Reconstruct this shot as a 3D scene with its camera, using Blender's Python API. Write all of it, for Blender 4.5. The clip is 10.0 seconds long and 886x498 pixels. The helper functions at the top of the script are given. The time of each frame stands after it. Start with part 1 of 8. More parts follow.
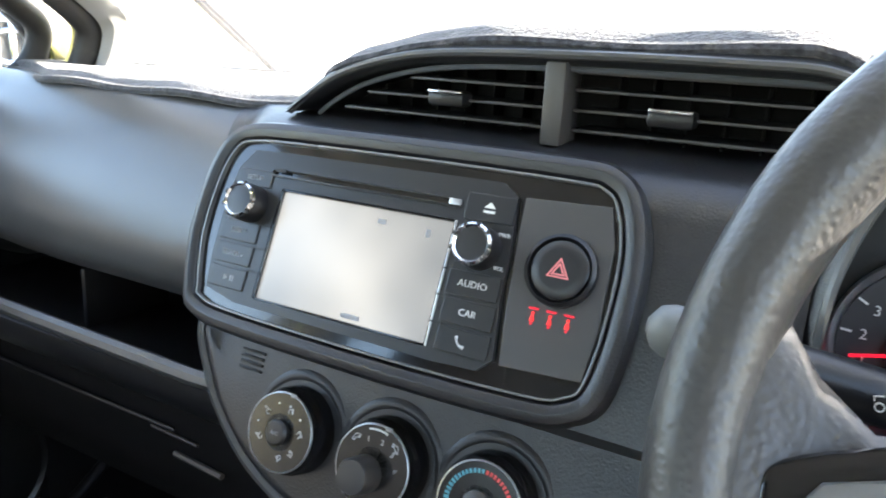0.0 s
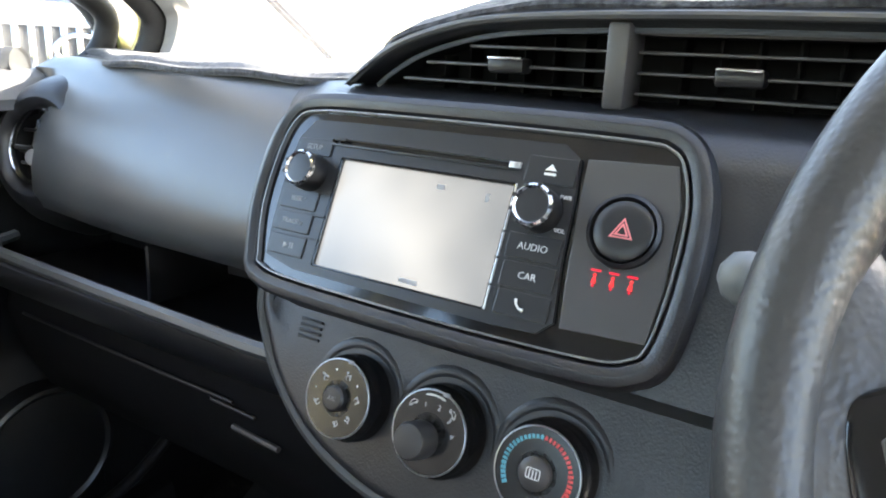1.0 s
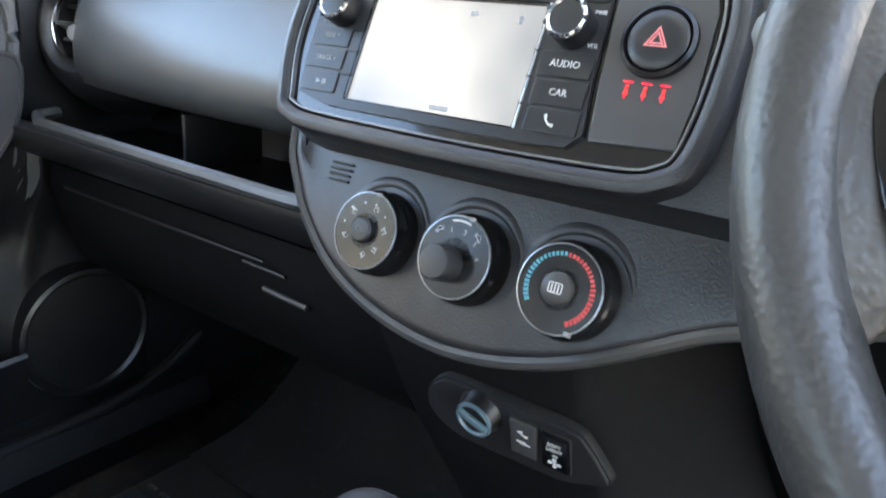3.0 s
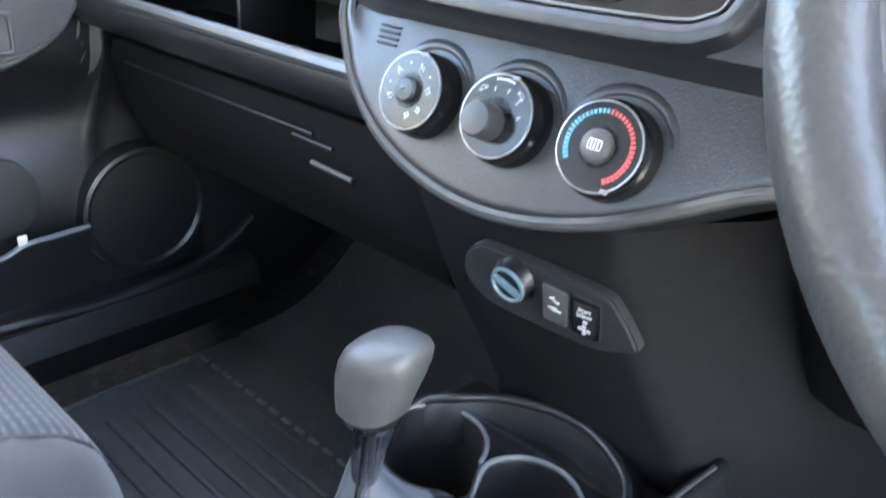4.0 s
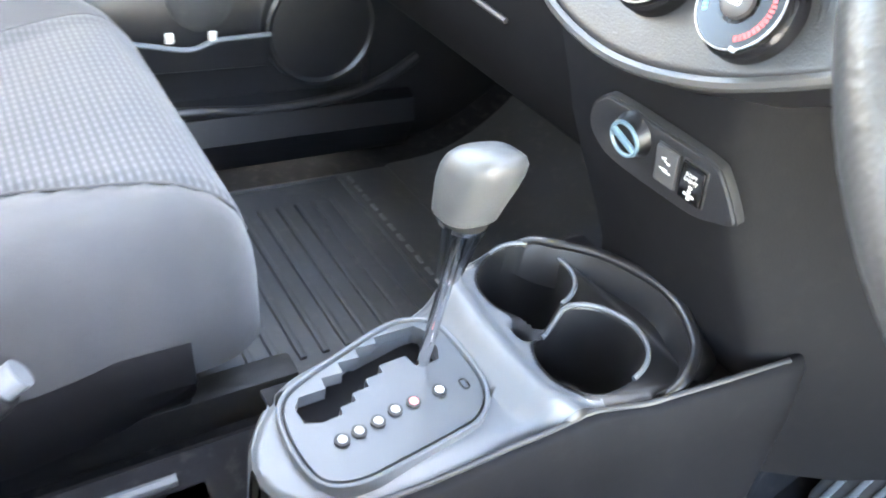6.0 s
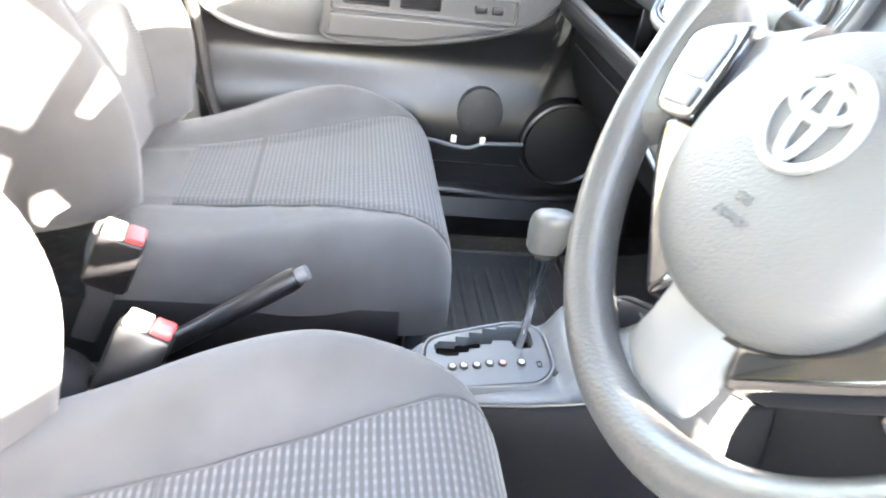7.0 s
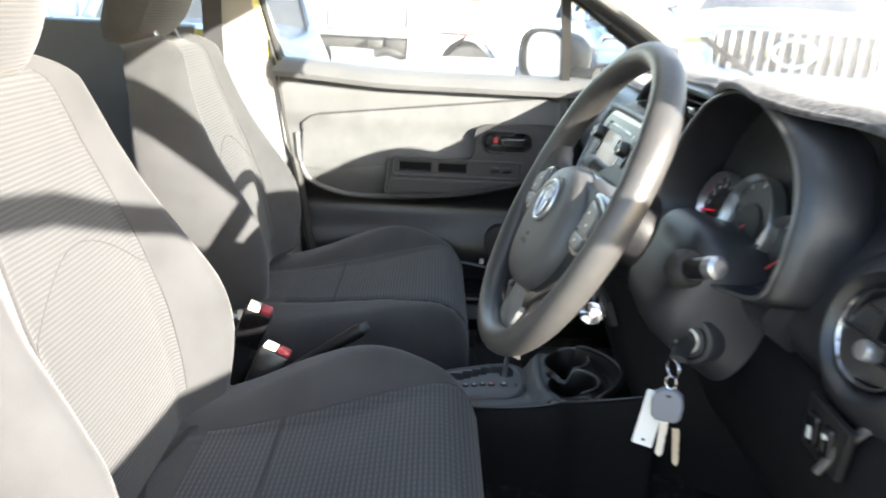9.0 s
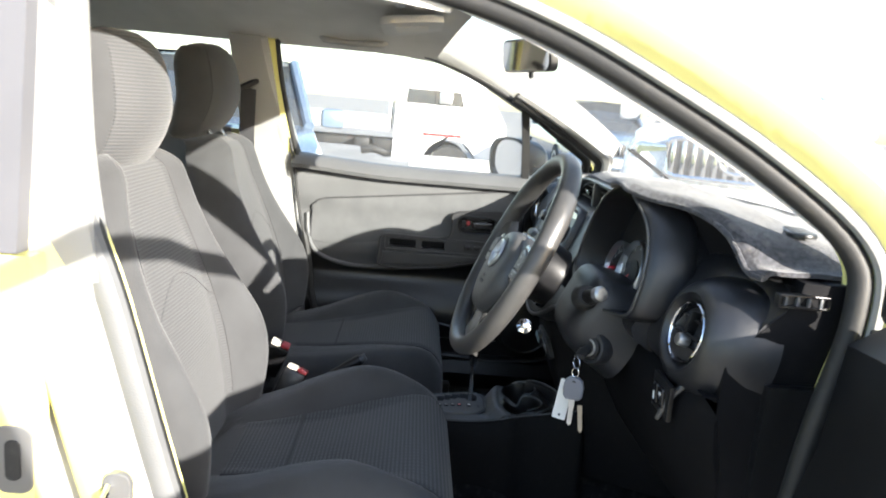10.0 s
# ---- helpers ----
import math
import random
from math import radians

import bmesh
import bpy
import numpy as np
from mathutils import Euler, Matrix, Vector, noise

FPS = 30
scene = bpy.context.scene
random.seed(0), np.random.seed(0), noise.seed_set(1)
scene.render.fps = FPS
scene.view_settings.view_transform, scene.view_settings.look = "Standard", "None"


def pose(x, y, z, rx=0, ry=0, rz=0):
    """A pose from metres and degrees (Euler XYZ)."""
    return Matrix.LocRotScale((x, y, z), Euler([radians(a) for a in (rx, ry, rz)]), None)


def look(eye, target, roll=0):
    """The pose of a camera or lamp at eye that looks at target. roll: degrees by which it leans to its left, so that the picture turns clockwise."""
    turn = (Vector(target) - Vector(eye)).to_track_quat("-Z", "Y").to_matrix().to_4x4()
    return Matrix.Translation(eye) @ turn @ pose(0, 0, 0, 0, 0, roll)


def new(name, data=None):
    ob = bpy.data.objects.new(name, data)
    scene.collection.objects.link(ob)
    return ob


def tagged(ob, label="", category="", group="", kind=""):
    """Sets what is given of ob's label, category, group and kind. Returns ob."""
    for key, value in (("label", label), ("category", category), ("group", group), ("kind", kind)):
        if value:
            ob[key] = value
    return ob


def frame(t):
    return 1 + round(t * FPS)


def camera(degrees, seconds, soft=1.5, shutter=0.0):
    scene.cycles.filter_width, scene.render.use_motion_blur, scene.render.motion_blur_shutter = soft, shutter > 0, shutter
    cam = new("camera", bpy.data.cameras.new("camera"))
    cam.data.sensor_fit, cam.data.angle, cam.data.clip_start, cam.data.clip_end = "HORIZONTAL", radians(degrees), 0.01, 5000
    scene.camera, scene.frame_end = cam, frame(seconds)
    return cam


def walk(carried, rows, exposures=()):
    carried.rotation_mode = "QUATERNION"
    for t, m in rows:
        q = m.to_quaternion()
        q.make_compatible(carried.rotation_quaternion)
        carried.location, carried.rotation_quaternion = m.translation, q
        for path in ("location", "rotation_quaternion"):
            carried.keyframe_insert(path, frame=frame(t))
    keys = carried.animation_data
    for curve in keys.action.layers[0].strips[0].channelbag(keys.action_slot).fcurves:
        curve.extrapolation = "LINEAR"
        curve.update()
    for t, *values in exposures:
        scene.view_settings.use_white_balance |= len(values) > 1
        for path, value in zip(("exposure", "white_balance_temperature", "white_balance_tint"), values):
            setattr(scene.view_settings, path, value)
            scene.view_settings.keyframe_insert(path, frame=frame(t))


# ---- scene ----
cam = camera(62.7, 10.0, soft=1.9, shutter=0.4)
PATH = [
    (0, (0.217, -0.339, 1.035), (-0.704, 1.356, 0.506), 3.2),
    (0.5, (0.215, -0.338, 1.025), (-0.798, 1.306, 0.504), 2.7),
    (1, (0.215, -0.344, 1.011), (-0.825, 1.283, 0.487), 2.6),
    (1.5, (0.217, -0.349, 1.0), (-0.836, 1.256, 0.439), 2.3),
    (2, (0.222, -0.352, 0.979), (-0.861, 1.221, 0.384), 2.7),
    (3.5, (0.245, -0.364, 0.917), (-0.864, 1.142, 0.209), 4.8),
    (4, (0.256, -0.368, 0.9), (-0.887, 1.04, 0.058), 5.5),
    (4.5, (0.259, -0.375, 0.879), (-0.871, 0.977, -0.068), 6.9),
    (5, (0.265, -0.369, 0.866), (-0.866, 0.904, -0.182), 8.4),
    (5.2, (0.267, -0.369, 0.864), (-0.866, 0.881, -0.211), 8.6),
    (6.3, (0.383, -0.377, 0.918), (-1.021, 0.459, -0.235), 12.0),
    (6.5, (0.459, -0.391, 0.947), (-1.066, 0.28, -0.159), 11.5),
    (7, (0.66, -0.353, 1.023), (-1.034, -0.054, 0.002), 8.4),
    (7.5, (0.775, -0.332, 1.091), (-0.971, -0.172, 0.13), 5.7),
    (8, (0.9, -0.318, 1.114), (-0.91, -0.286, 0.264), 4.4),
    (8.5, (1.021, -0.309, 1.125), (-0.823, -0.361, 0.353), 3.2),
    (9, (1.166, -0.283, 1.133), (-0.727, -0.236, 0.49), 3.1),
    (9.5, (1.404, -0.308, 1.152), (-0.526, -0.178, 0.641), 4.5),
    (10, (1.579, -0.3, 1.166), (-0.38, -0.206, 0.778), 5.1),
]
# camera rows: seconds, eye, target, roll
# seconds, exposure, white balance
EXPOSURES = [(0.0, 3.75, 6700, 13), (1.0, 3.8, 6700, 14), (1.5, 4.2, 6700, 15), (2.0, 4.0, 6700, 14), (3.5, 4.55, 6500, 15), (4.2, 5.6, 6400, 15), (4.5, 5.85, 6450, 15), (5.0, 6.05, 6600, 13), (6.5, 6.4, 7100, 15), (7.0, 5.9, 7200, 15), (7.5, 5.15, 7200, 14), (8.0, 4.2, 7100, 12), (8.5, 3.2, 6850, 10), (9.0, 2.88, 6750, 11), (10.0, 2.15, 6500, 11)]
walk(cam, [(t, look(eye, target, roll)) for t, eye, target, roll in PATH], EXPOSURES)

# ---- world and sun ----
SUN_TO = Vector((1.2, 1.0, 0.54)).normalized()
world = bpy.data.worlds.new("sky_world")
scene.world = world
world.use_nodes = True
wn = world.node_tree.nodes
sky = wn.new("ShaderNodeTexSky")
sky.sky_type, sky.sun_disc = "NISHITA", False
sky.sun_elevation = math.asin(SUN_TO.z)
sky.sun_rotation = math.atan2(SUN_TO.x, SUN_TO.y)
world.node_tree.links.new(sky.outputs["Color"], wn["Background"].inputs["Color"])
wn["Background"].inputs["Strength"].default_value = 0.12
sun = new("sun", bpy.data.lights.new("sun", "SUN"))
sun.data.energy, sun.data.angle, sun.data.color = 5.0, radians(0.6), (1.0, 0.95, 0.86)
sun.matrix_world = look((3, 9, 6), (3 - SUN_TO.x, 9 - SUN_TO.y, 6 - SUN_TO.z))


# ---- materials ----
def nodes_of(name):
    m = bpy.data.materials.new(name)
    m.use_nodes = True
    nt = m.node_tree
    return m, nt.nodes, nt.links, nt.nodes["Principled BSDF"]


def surface(name, colour, rough=0.5, metal=0.0, vary=0.15, vary_scale=9.0, grain=0.0, grain_scale=500.0, cells=False,
            spec=0.5, coat=0.0, dust=0.0, sheen=0.0):
    """A painted, moulded or woven surface with broad variation, fine grain relief and a little dust."""
    m, n, l, b = nodes_of(name)
    tc = n.new("ShaderNodeTexCoord")
    broad = n.new("ShaderNodeTexNoise")
    broad.inputs["Scale"].default_value, broad.inputs["Detail"].default_value = vary_scale, 6.0
    l.new(tc.outputs["Object"], broad.inputs["Vector"])
    ramp = n.new("ShaderNodeMapRange")
    ramp.inputs["From Min"].default_value, ramp.inputs["From Max"].default_value = 0.3, 0.7
    ramp.inputs["To Min"].default_value, ramp.inputs["To Max"].default_value = 1.0 - vary, 1.0 + vary
    l.new(broad.outputs["Fac"], ramp.inputs["Value"])
    mul = n.new("ShaderNodeVectorMath")
    mul.operation = "SCALE"
    mul.inputs[0].default_value = colour
    l.new(ramp.outputs["Result"], mul.inputs["Scale"])
    out = mul.outputs["Vector"]
    if dust:
        speck = n.new("ShaderNodeTexNoise")
        speck.inputs["Scale"].default_value, speck.inputs["Detail"].default_value = 60.0, 8.0
        l.new(tc.outputs["Object"], speck.inputs["Vector"])
        sr = n.new("ShaderNodeMapRange")
        sr.inputs["From Min"].default_value, sr.inputs["From Max"].default_value = 0.55, 0.8
        sr.inputs["To Max"].default_value = dust
        l.new(speck.outputs["Fac"], sr.inputs["Value"])
        mx = n.new("ShaderNodeMix")
        mx.data_type = "RGBA"
        mx.inputs["B"].default_value = (0.32, 0.29, 0.25, 1)
        l.new(sr.outputs["Result"], mx.inputs["Factor"])
        l.new(out, mx.inputs["A"])
        out = mx.outputs["Result"]
    l.new(out, b.inputs["Base Color"])
    rr = n.new("ShaderNodeMapRange")
    rr.inputs["To Min"].default_value, rr.inputs["To Max"].default_value = max(0.02, rough - 0.07), min(1.0, rough + 0.07)
    l.new(broad.outputs["Fac"], rr.inputs["Value"])
    l.new(rr.outputs["Result"], b.inputs["Roughness"])
    b.inputs["Metallic"].default_value = metal
    b.inputs["Specular IOR Level"].default_value = spec
    b.inputs["Coat Weight"].default_value = coat
    b.inputs["Coat Roughness"].default_value = 0.05
    if sheen:
        b.inputs["Sheen Weight"].default_value, b.inputs["Sheen Roughness"].default_value = sheen, 0.5
    if grain:
        if cells:
            g = n.new("ShaderNodeTexVoronoi")
            g.feature = "SMOOTH_F1"
            g.inputs["Scale"].default_value = grain_scale
            gout = g.outputs["Distance"]
            warp = n.new("ShaderNodeTexNoise")
            warp.inputs["Scale"].default_value = grain_scale * 0.35
            l.new(tc.outputs["Object"], warp.inputs["Vector"])
            add = n.new("ShaderNodeVectorMath")
            add.operation = "MULTIPLY_ADD"
            add.inputs[1].default_value = (0.0016, 0.0016, 0.0016)
            l.new(warp.outputs["Color"], add.inputs[0])
            l.new(tc.outputs["Object"], add.inputs[2])
            l.new(add.outputs["Vector"], g.inputs["Vector"])
        else:
            g = n.new("ShaderNodeTexNoise")
            g.inputs["Scale"].default_value, g.inputs["Detail"].default_value = grain_scale, 3.0
            gout = g.outputs["Fac"]
            l.new(tc.outputs["Object"], g.inputs["Vector"])
        bump = n.new("ShaderNodeBump")
        bump.invert = cells
        bump.inputs["Strength"].default_value, bump.inputs["Distance"].default_value = grain, 0.0012
        l.new(gout, bump.inputs["Height"])
        l.new(bump.outputs["Normal"], b.inputs["Normal"])
    return m


def ribbed(name, colour, light, pitch, axis, cross=0.0):
    """Woven seat cloth: raised ribs of a lighter yarn every pitch metres across the axis, broken by cross threads."""
    m, n, l, b = nodes_of(name)
    tc = n.new("ShaderNodeTexCoord")
    sep = n.new("ShaderNodeSeparateXYZ")
    l.new(tc.outputs["Object"], sep.inputs["Vector"])

    def wave(socket, step):
        k = n.new("ShaderNodeMath")
        k.operation = "MULTIPLY"
        k.inputs[1].default_value = 2 * math.pi / step
        l.new(socket, k.inputs[0])
        s = n.new("ShaderNodeMath")
        s.operation = "SINE"
        l.new(k.outputs["Value"], s.inputs[0])
        r = n.new("ShaderNodeMapRange")
        r.inputs["From Min"].default_value, r.inputs["From Max"].default_value = -0.4, 0.9
        l.new(s.outputs["Value"], r.inputs["Value"])
        return r.outputs["Result"]

    h = wave(sep.outputs[axis], pitch)
    if cross:
        c = wave(sep.outputs["Y" if axis == "X" else "X"], cross)
        mm = n.new("ShaderNodeMath")
        mm.operation = "MULTIPLY"
        soft = n.new("ShaderNodeMapRange")
        soft.inputs["To Min"].default_value = 0.55
        l.new(c, soft.inputs["Value"])
        l.new(h, mm.inputs[0])
        l.new(soft.outputs["Result"], mm.inputs[1])
        h2 = mm.outputs["Value"]
    else:
        h2 = h
    noise_tex = n.new("ShaderNodeTexNoise")
    noise_tex.inputs["Scale"].default_value = 700.0
    l.new(tc.outputs["Object"], noise_tex.inputs["Vector"])
    broad = n.new("ShaderNodeTexNoise")
    broad.inputs["Scale"].default_value, broad.inputs["Detail"].default_value = 7.0, 5.0
    l.new(tc.outputs["Object"], broad.inputs["Vector"])
    fac = n.new("ShaderNodeMath")
    fac.operation = "MULTIPLY_ADD"
    fac.inputs[1].default_value = 0.75
    l.new(h2, fac.inputs[0])
    nn = n.new("ShaderNodeMath")
    nn.operation = "MULTIPLY"
    nn.inputs[1].default_value = 0.3
    l.new(broad.outputs["Fac"], nn.inputs[0])
    l.new(nn.outputs["Value"], fac.inputs[2])
    mx = n.new("ShaderNodeMix")
    mx.data_type = "RGBA"
    mx.inputs["A"].default_value, mx.inputs["B"].default_value = (*colour, 1), (*light, 1)
    l.new(fac.outputs["Value"], mx.inputs["Factor"])
    l.new(mx.outputs["Result"], b.inputs["Base Color"])
    b.inputs["Roughness"].default_value = 0.92
    b.inputs["Specular IOR Level"].default_value = 0.2
    b.inputs["Sheen Weight"].default_value = 0.15
    add = n.new("ShaderNodeMath")
    add.operation = "MULTIPLY_ADD"
    add.inputs[1].default_value = 0.4
    l.new(noise_tex.outputs["Fac"], add.inputs[0])
    l.new(h2, add.inputs[2])
    bump = n.new("ShaderNodeBump")
    bump.inputs["Strength"].default_value, bump.inputs["Distance"].default_value = 0.5, 0.0012
    l.new(add.outputs["Value"], bump.inputs["Height"])
    l.new(bump.outputs["Normal"], b.inputs["Normal"])
    return m


def glow(name, colour, strength):
    m, n, l, b = nodes_of(name)
    b.inputs["Base Color"].default_value = (*[c * 0.3 for c in colour], 1)
    b.inputs["Emission Color"].default_value = (*colour, 1)
    b.inputs["Emission Strength"].default_value = strength
    return m


def pane(name, tint, gloss=1.0, film=0.0):
    """Thin clear glass: light passes straight through, gloss rising at grazing angles, with a film of road dust."""
    m = bpy.data.materials.new(name)
    m.use_nodes = True
    n, l = m.node_tree.nodes, m.node_tree.links
    n.clear()
    o = n.new("ShaderNodeOutputMaterial")
    mix = n.new("ShaderNodeMixShader")
    tr = n.new("ShaderNodeBsdfTransparent")
    tr.inputs["Color"].default_value = (*tint, 1)
    gl = n.new("ShaderNodeBsdfGlossy")
    gl.inputs["Roughness"].default_value = 0.02
    lw = n.new("ShaderNodeLayerWeight")
    pw = n.new("ShaderNodeMath")
    pw.operation = "POWER"
    pw.inputs[1].default_value = 5.0
    l.new(lw.outputs["Facing"], pw.inputs[0])
    sc = n.new("ShaderNodeMath")
    sc.operation = "MULTIPLY_ADD"
    sc.inputs[1].default_value, sc.inputs[2].default_value = 0.8 * gloss, 0.045 * gloss
    l.new(pw.outputs["Value"], sc.inputs[0])
    l.new(sc.outputs["Value"], mix.inputs["Fac"])
    l.new(tr.outputs["BSDF"], mix.inputs[1])
    l.new(gl.outputs["BSDF"], mix.inputs[2])
    if film:
        df = n.new("ShaderNodeBsdfDiffuse")
        df.inputs["Color"].default_value = (0.75, 0.74, 0.72, 1)
        tl = n.new("ShaderNodeBsdfTranslucent")
        tl.inputs["Color"].default_value = (0.75, 0.74, 0.72, 1)
        half = n.new("ShaderNodeMixShader")
        half.inputs["Fac"].default_value = 0.6
        l.new(df.outputs["BSDF"], half.inputs[1])
        l.new(tl.outputs["BSDF"], half.inputs[2])
        tc = n.new("ShaderNodeTexCoord")
        ns = n.new("ShaderNodeTexNoise")
        ns.inputs["Scale"].default_value, ns.inputs["Detail"].default_value = 6.0, 8.0
        l.new(tc.outputs["Object"], ns.inputs["Vector"])
        mr = n.new("ShaderNodeMapRange")
        mr.inputs["From Min"].default_value, mr.inputs["From Max"].default_value = 0.3, 0.7
        mr.inputs["To Min"].default_value, mr.inputs["To Max"].default_value = film * 0.6, film * 1.4
        l.new(ns.outputs["Fac"], mr.inputs["Value"])
        top = n.new("ShaderNodeMixShader")
        l.new(mr.outputs["Result"], top.inputs["Fac"])
        l.new(mix.outputs["Shader"], top.inputs[1])
        l.new(half.outputs["Shader"], top.inputs[2])
        l.new(top.outputs["Shader"], o.inputs["Surface"])
    else:
        l.new(mix.outputs["Shader"], o.inputs["Surface"])
    return m


def screen_material():
    """The display: reflected sky put in as a pale, uneven glow behind a satin cover."""
    m, n, l, b = nodes_of("sky_glare_display")
    tc = n.new("ShaderNodeTexCoord")
    ns = n.new("ShaderNodeTexNoise")
    ns.inputs["Scale"].default_value = 8.0
    l.new(tc.outputs["Object"], ns.inputs["Vector"])
    mx = n.new("ShaderNodeMix")
    mx.data_type = "RGBA"
    mx.inputs["A"].default_value, mx.inputs["B"].default_value = (0.10, 0.115, 0.125, 1), (0.40, 0.40, 0.37, 1)
    spread = n.new("ShaderNodeMapRange")
    spread.inputs["From Min"].default_value, spread.inputs["From Max"].default_value = 0.32, 0.66
    l.new(ns.outputs["Fac"], spread.inputs["Value"])
    l.new(spread.outputs["Result"], mx.inputs["Factor"])
    l.new(mx.outputs["Result"], b.inputs["Emission Color"])
    b.inputs["Emission Strength"].default_value = 0.16
    b.inputs["Base Color"].default_value = (0.05, 0.05, 0.05, 1)
    b.inputs["Roughness"].default_value = 0.22
    return m


DASH = surface("grained_dash_plastic", (0.0135, 0.0140, 0.0165), 0.37, spec=0.68, vary=0.12, grain=0.18, grain_scale=800, cells=True, dust=0.03)
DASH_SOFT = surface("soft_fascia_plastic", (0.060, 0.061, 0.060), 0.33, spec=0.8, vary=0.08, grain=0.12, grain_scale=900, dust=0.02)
PLASTIC = surface("black_plastic", (0.0085, 0.0085, 0.0095), 0.36, spec=0.5, vary=0.12, grain=0.1, grain_scale=700, dust=0.02)
VOID = surface("duct_and_shade_black", (0.006, 0.006, 0.007), 0.7, vary=0.1, spec=0.2)
STACK = surface("dull_black_plastic", (0.0055, 0.0055, 0.0065), 0.68, vary=0.12, grain=0.1, grain_scale=700, dust=0.012, spec=0.14)
GREY_PLASTIC = surface("grey_console_plastic", (0.085, 0.092, 0.100), 0.42, vary=0.08, grain=0.1, grain_scale=800, dust=0.03)
HAZ_GREY = surface("dark_grey_fascia", (0.060, 0.057, 0.056), 0.38, vary=0.05, grain=0.05, grain_scale=900)
GLOSS = surface("gloss_black_trim", (0.008, 0.008, 0.009), 0.12, vary=0.05, coat=0.5)
KEYBLACK = surface("satin_black_button", (0.020, 0.020, 0.021), 0.33, vary=0.05, grain=0.04, grain_scale=900)
CHROME = surface("chrome", (0.75, 0.75, 0.76), 0.12, metal=1.0, vary=0.04)
SILVER = surface("satin_silver", (0.52, 0.53, 0.54), 0.32, metal=0.9, vary=0.06, grain=0.05)
LEATHER = surface("wheel_urethane", (0.046, 0.045, 0.044), 0.37, spec=0.6, vary=0.1, grain=0.24, grain_scale=430, cells=True, dust=0.04)
PAD = surface("airbag_cover", (0.068, 0.0675, 0.067), 0.45, vary=0.08, grain=0.3, grain_scale=700, cells=True)
CLOTH = surface("seat_cloth", (0.056, 0.057, 0.059), 0.95, vary=0.14, vary_scale=12, grain=0.5, grain_scale=1100, spec=0.15, sheen=0.2)
CLOTH_RIB = ribbed("seat_insert_cloth", (0.034, 0.036, 0.039), (0.105, 0.108, 0.112), 0.0068, "Y", 0.011)
CLOTH_BACK = ribbed("seat_back_cloth", (0.052, 0.053, 0.055), (0.086, 0.087, 0.089), 0.0054, "Z")
SEAM = surface("seam_thread", (0.045, 0.045, 0.047), 0.9)
CARPET = surface("floor_carpet", (0.012, 0.012, 0.0135), 1.0, vary=0.3, vary_scale=30, grain=1.0, grain_scale=900, spec=0.1, dust=0.08)
DASHMAT = surface("dash_mat_carpet", (0.050, 0.050, 0.056), 1.0, vary=0.6, vary_scale=160, grain=1.0, grain_scale=420, spec=0.1, dust=0.30, sheen=0.3)
RUBBER = surface("rubber_mat", (0.030, 0.033, 0.037), 0.55, vary=0.2, grain=0.3, grain_scale=500, dust=0.10)
SEAL = surface("weatherstrip_rubber", (0.018, 0.018, 0.018), 0.6, vary=0.15, grain=0.2, grain_scale=300, dust=0.05)
LINER = surface("roof_lining_cloth", (0.62, 0.61, 0.58), 0.95, vary=0.06, grain=0.5, grain_scale=900, spec=0.1)
SATIN = surface("satin_grey_trim", (0.20, 0.20, 0.20), 0.30, metal=0.6, vary=0.05)
SASH = surface("black_sash_film", (0.10, 0.10, 0.11), 0.5, vary=0.06)
TRIM_LIGHT = surface("light_grey_pillar_trim", (0.30, 0.30, 0.29), 0.6, vary=0.05, grain=0.25, grain_scale=700)
DOOR_TRIM = surface("door_trim_plastic", (0.106, 0.108, 0.110), 0.5, vary=0.08, grain=0.3, grain_scale=620, cells=True, dust=0.03)
DOOR_BAND = surface("dark_armrest_plastic", (0.036, 0.036, 0.038), 0.42, vary=0.08, grain=0.2, grain_scale=900, cells=True, dust=0.02)
DOOR_CLOTH = surface("door_insert_cloth", (0.118, 0.120, 0.122), 0.9, vary=0.1, vary_scale=16, grain=0.5, grain_scale=900, spec=0.15)
YELLOW = surface("yellow_paint", (0.84, 0.79, 0.30), 0.25, vary=0.03, coat=0.6)
WHITE_PRINT = surface("white_print", (0.72, 0.72, 0.70), 0.5, vary=0.03)
DIM_PRINT = surface("worn_grey_print", (0.30, 0.30, 0.30), 0.5, vary=0.05)
BLUE_PRINT = surface("blue_print", (0.10, 0.38, 0.48), 0.5, vary=0.05)
RED_PRINT = surface("red_print", (0.75, 0.08, 0.08), 0.5, vary=0.05)
RED_LIT = glow("lit_red_icon", (1.0, 0.012, 0.04), 0.10)
AMBER_LIT = glow("lit_orange_icon", (1.0, 0.03, 0.03), 0.10)
PINK_PRINT = surface("pink_red_print", (0.80, 0.22, 0.22), 0.5, vary=0.03)
RED_PLASTIC = surface("red_button_plastic", (0.50, 0.055, 0.06), 0.35, vary=0.05)
IVORY = surface("pale_plastic", (0.62, 0.58, 0.50), 0.5, vary=0.05)
WEB = surface("belt_webbing", (0.045, 0.045, 0.048), 0.8, vary=0.1, grain=0.6, grain_scale=900, spec=0.2)
GLASS = pane("window_glass", (0.93, 0.95, 0.94), 1.0, 0.08)
SCREEN_GLASS = pane("dusty_windscreen_glass", (0.93, 0.95, 0.94), 1.0, 0.11)
CLEAR = pane("clear_plastic", (0.62, 0.64, 0.67), 2.6)
TINTED = surface("dark_car_glass", (0.045, 0.05, 0.054), 0.06, vary=0.05, coat=0.3)
MIRROR = surface("mirror_glass", (0.86, 0.87, 0.88), 0.02, metal=1.0, vary=0.01)
SCREEN = screen_material()
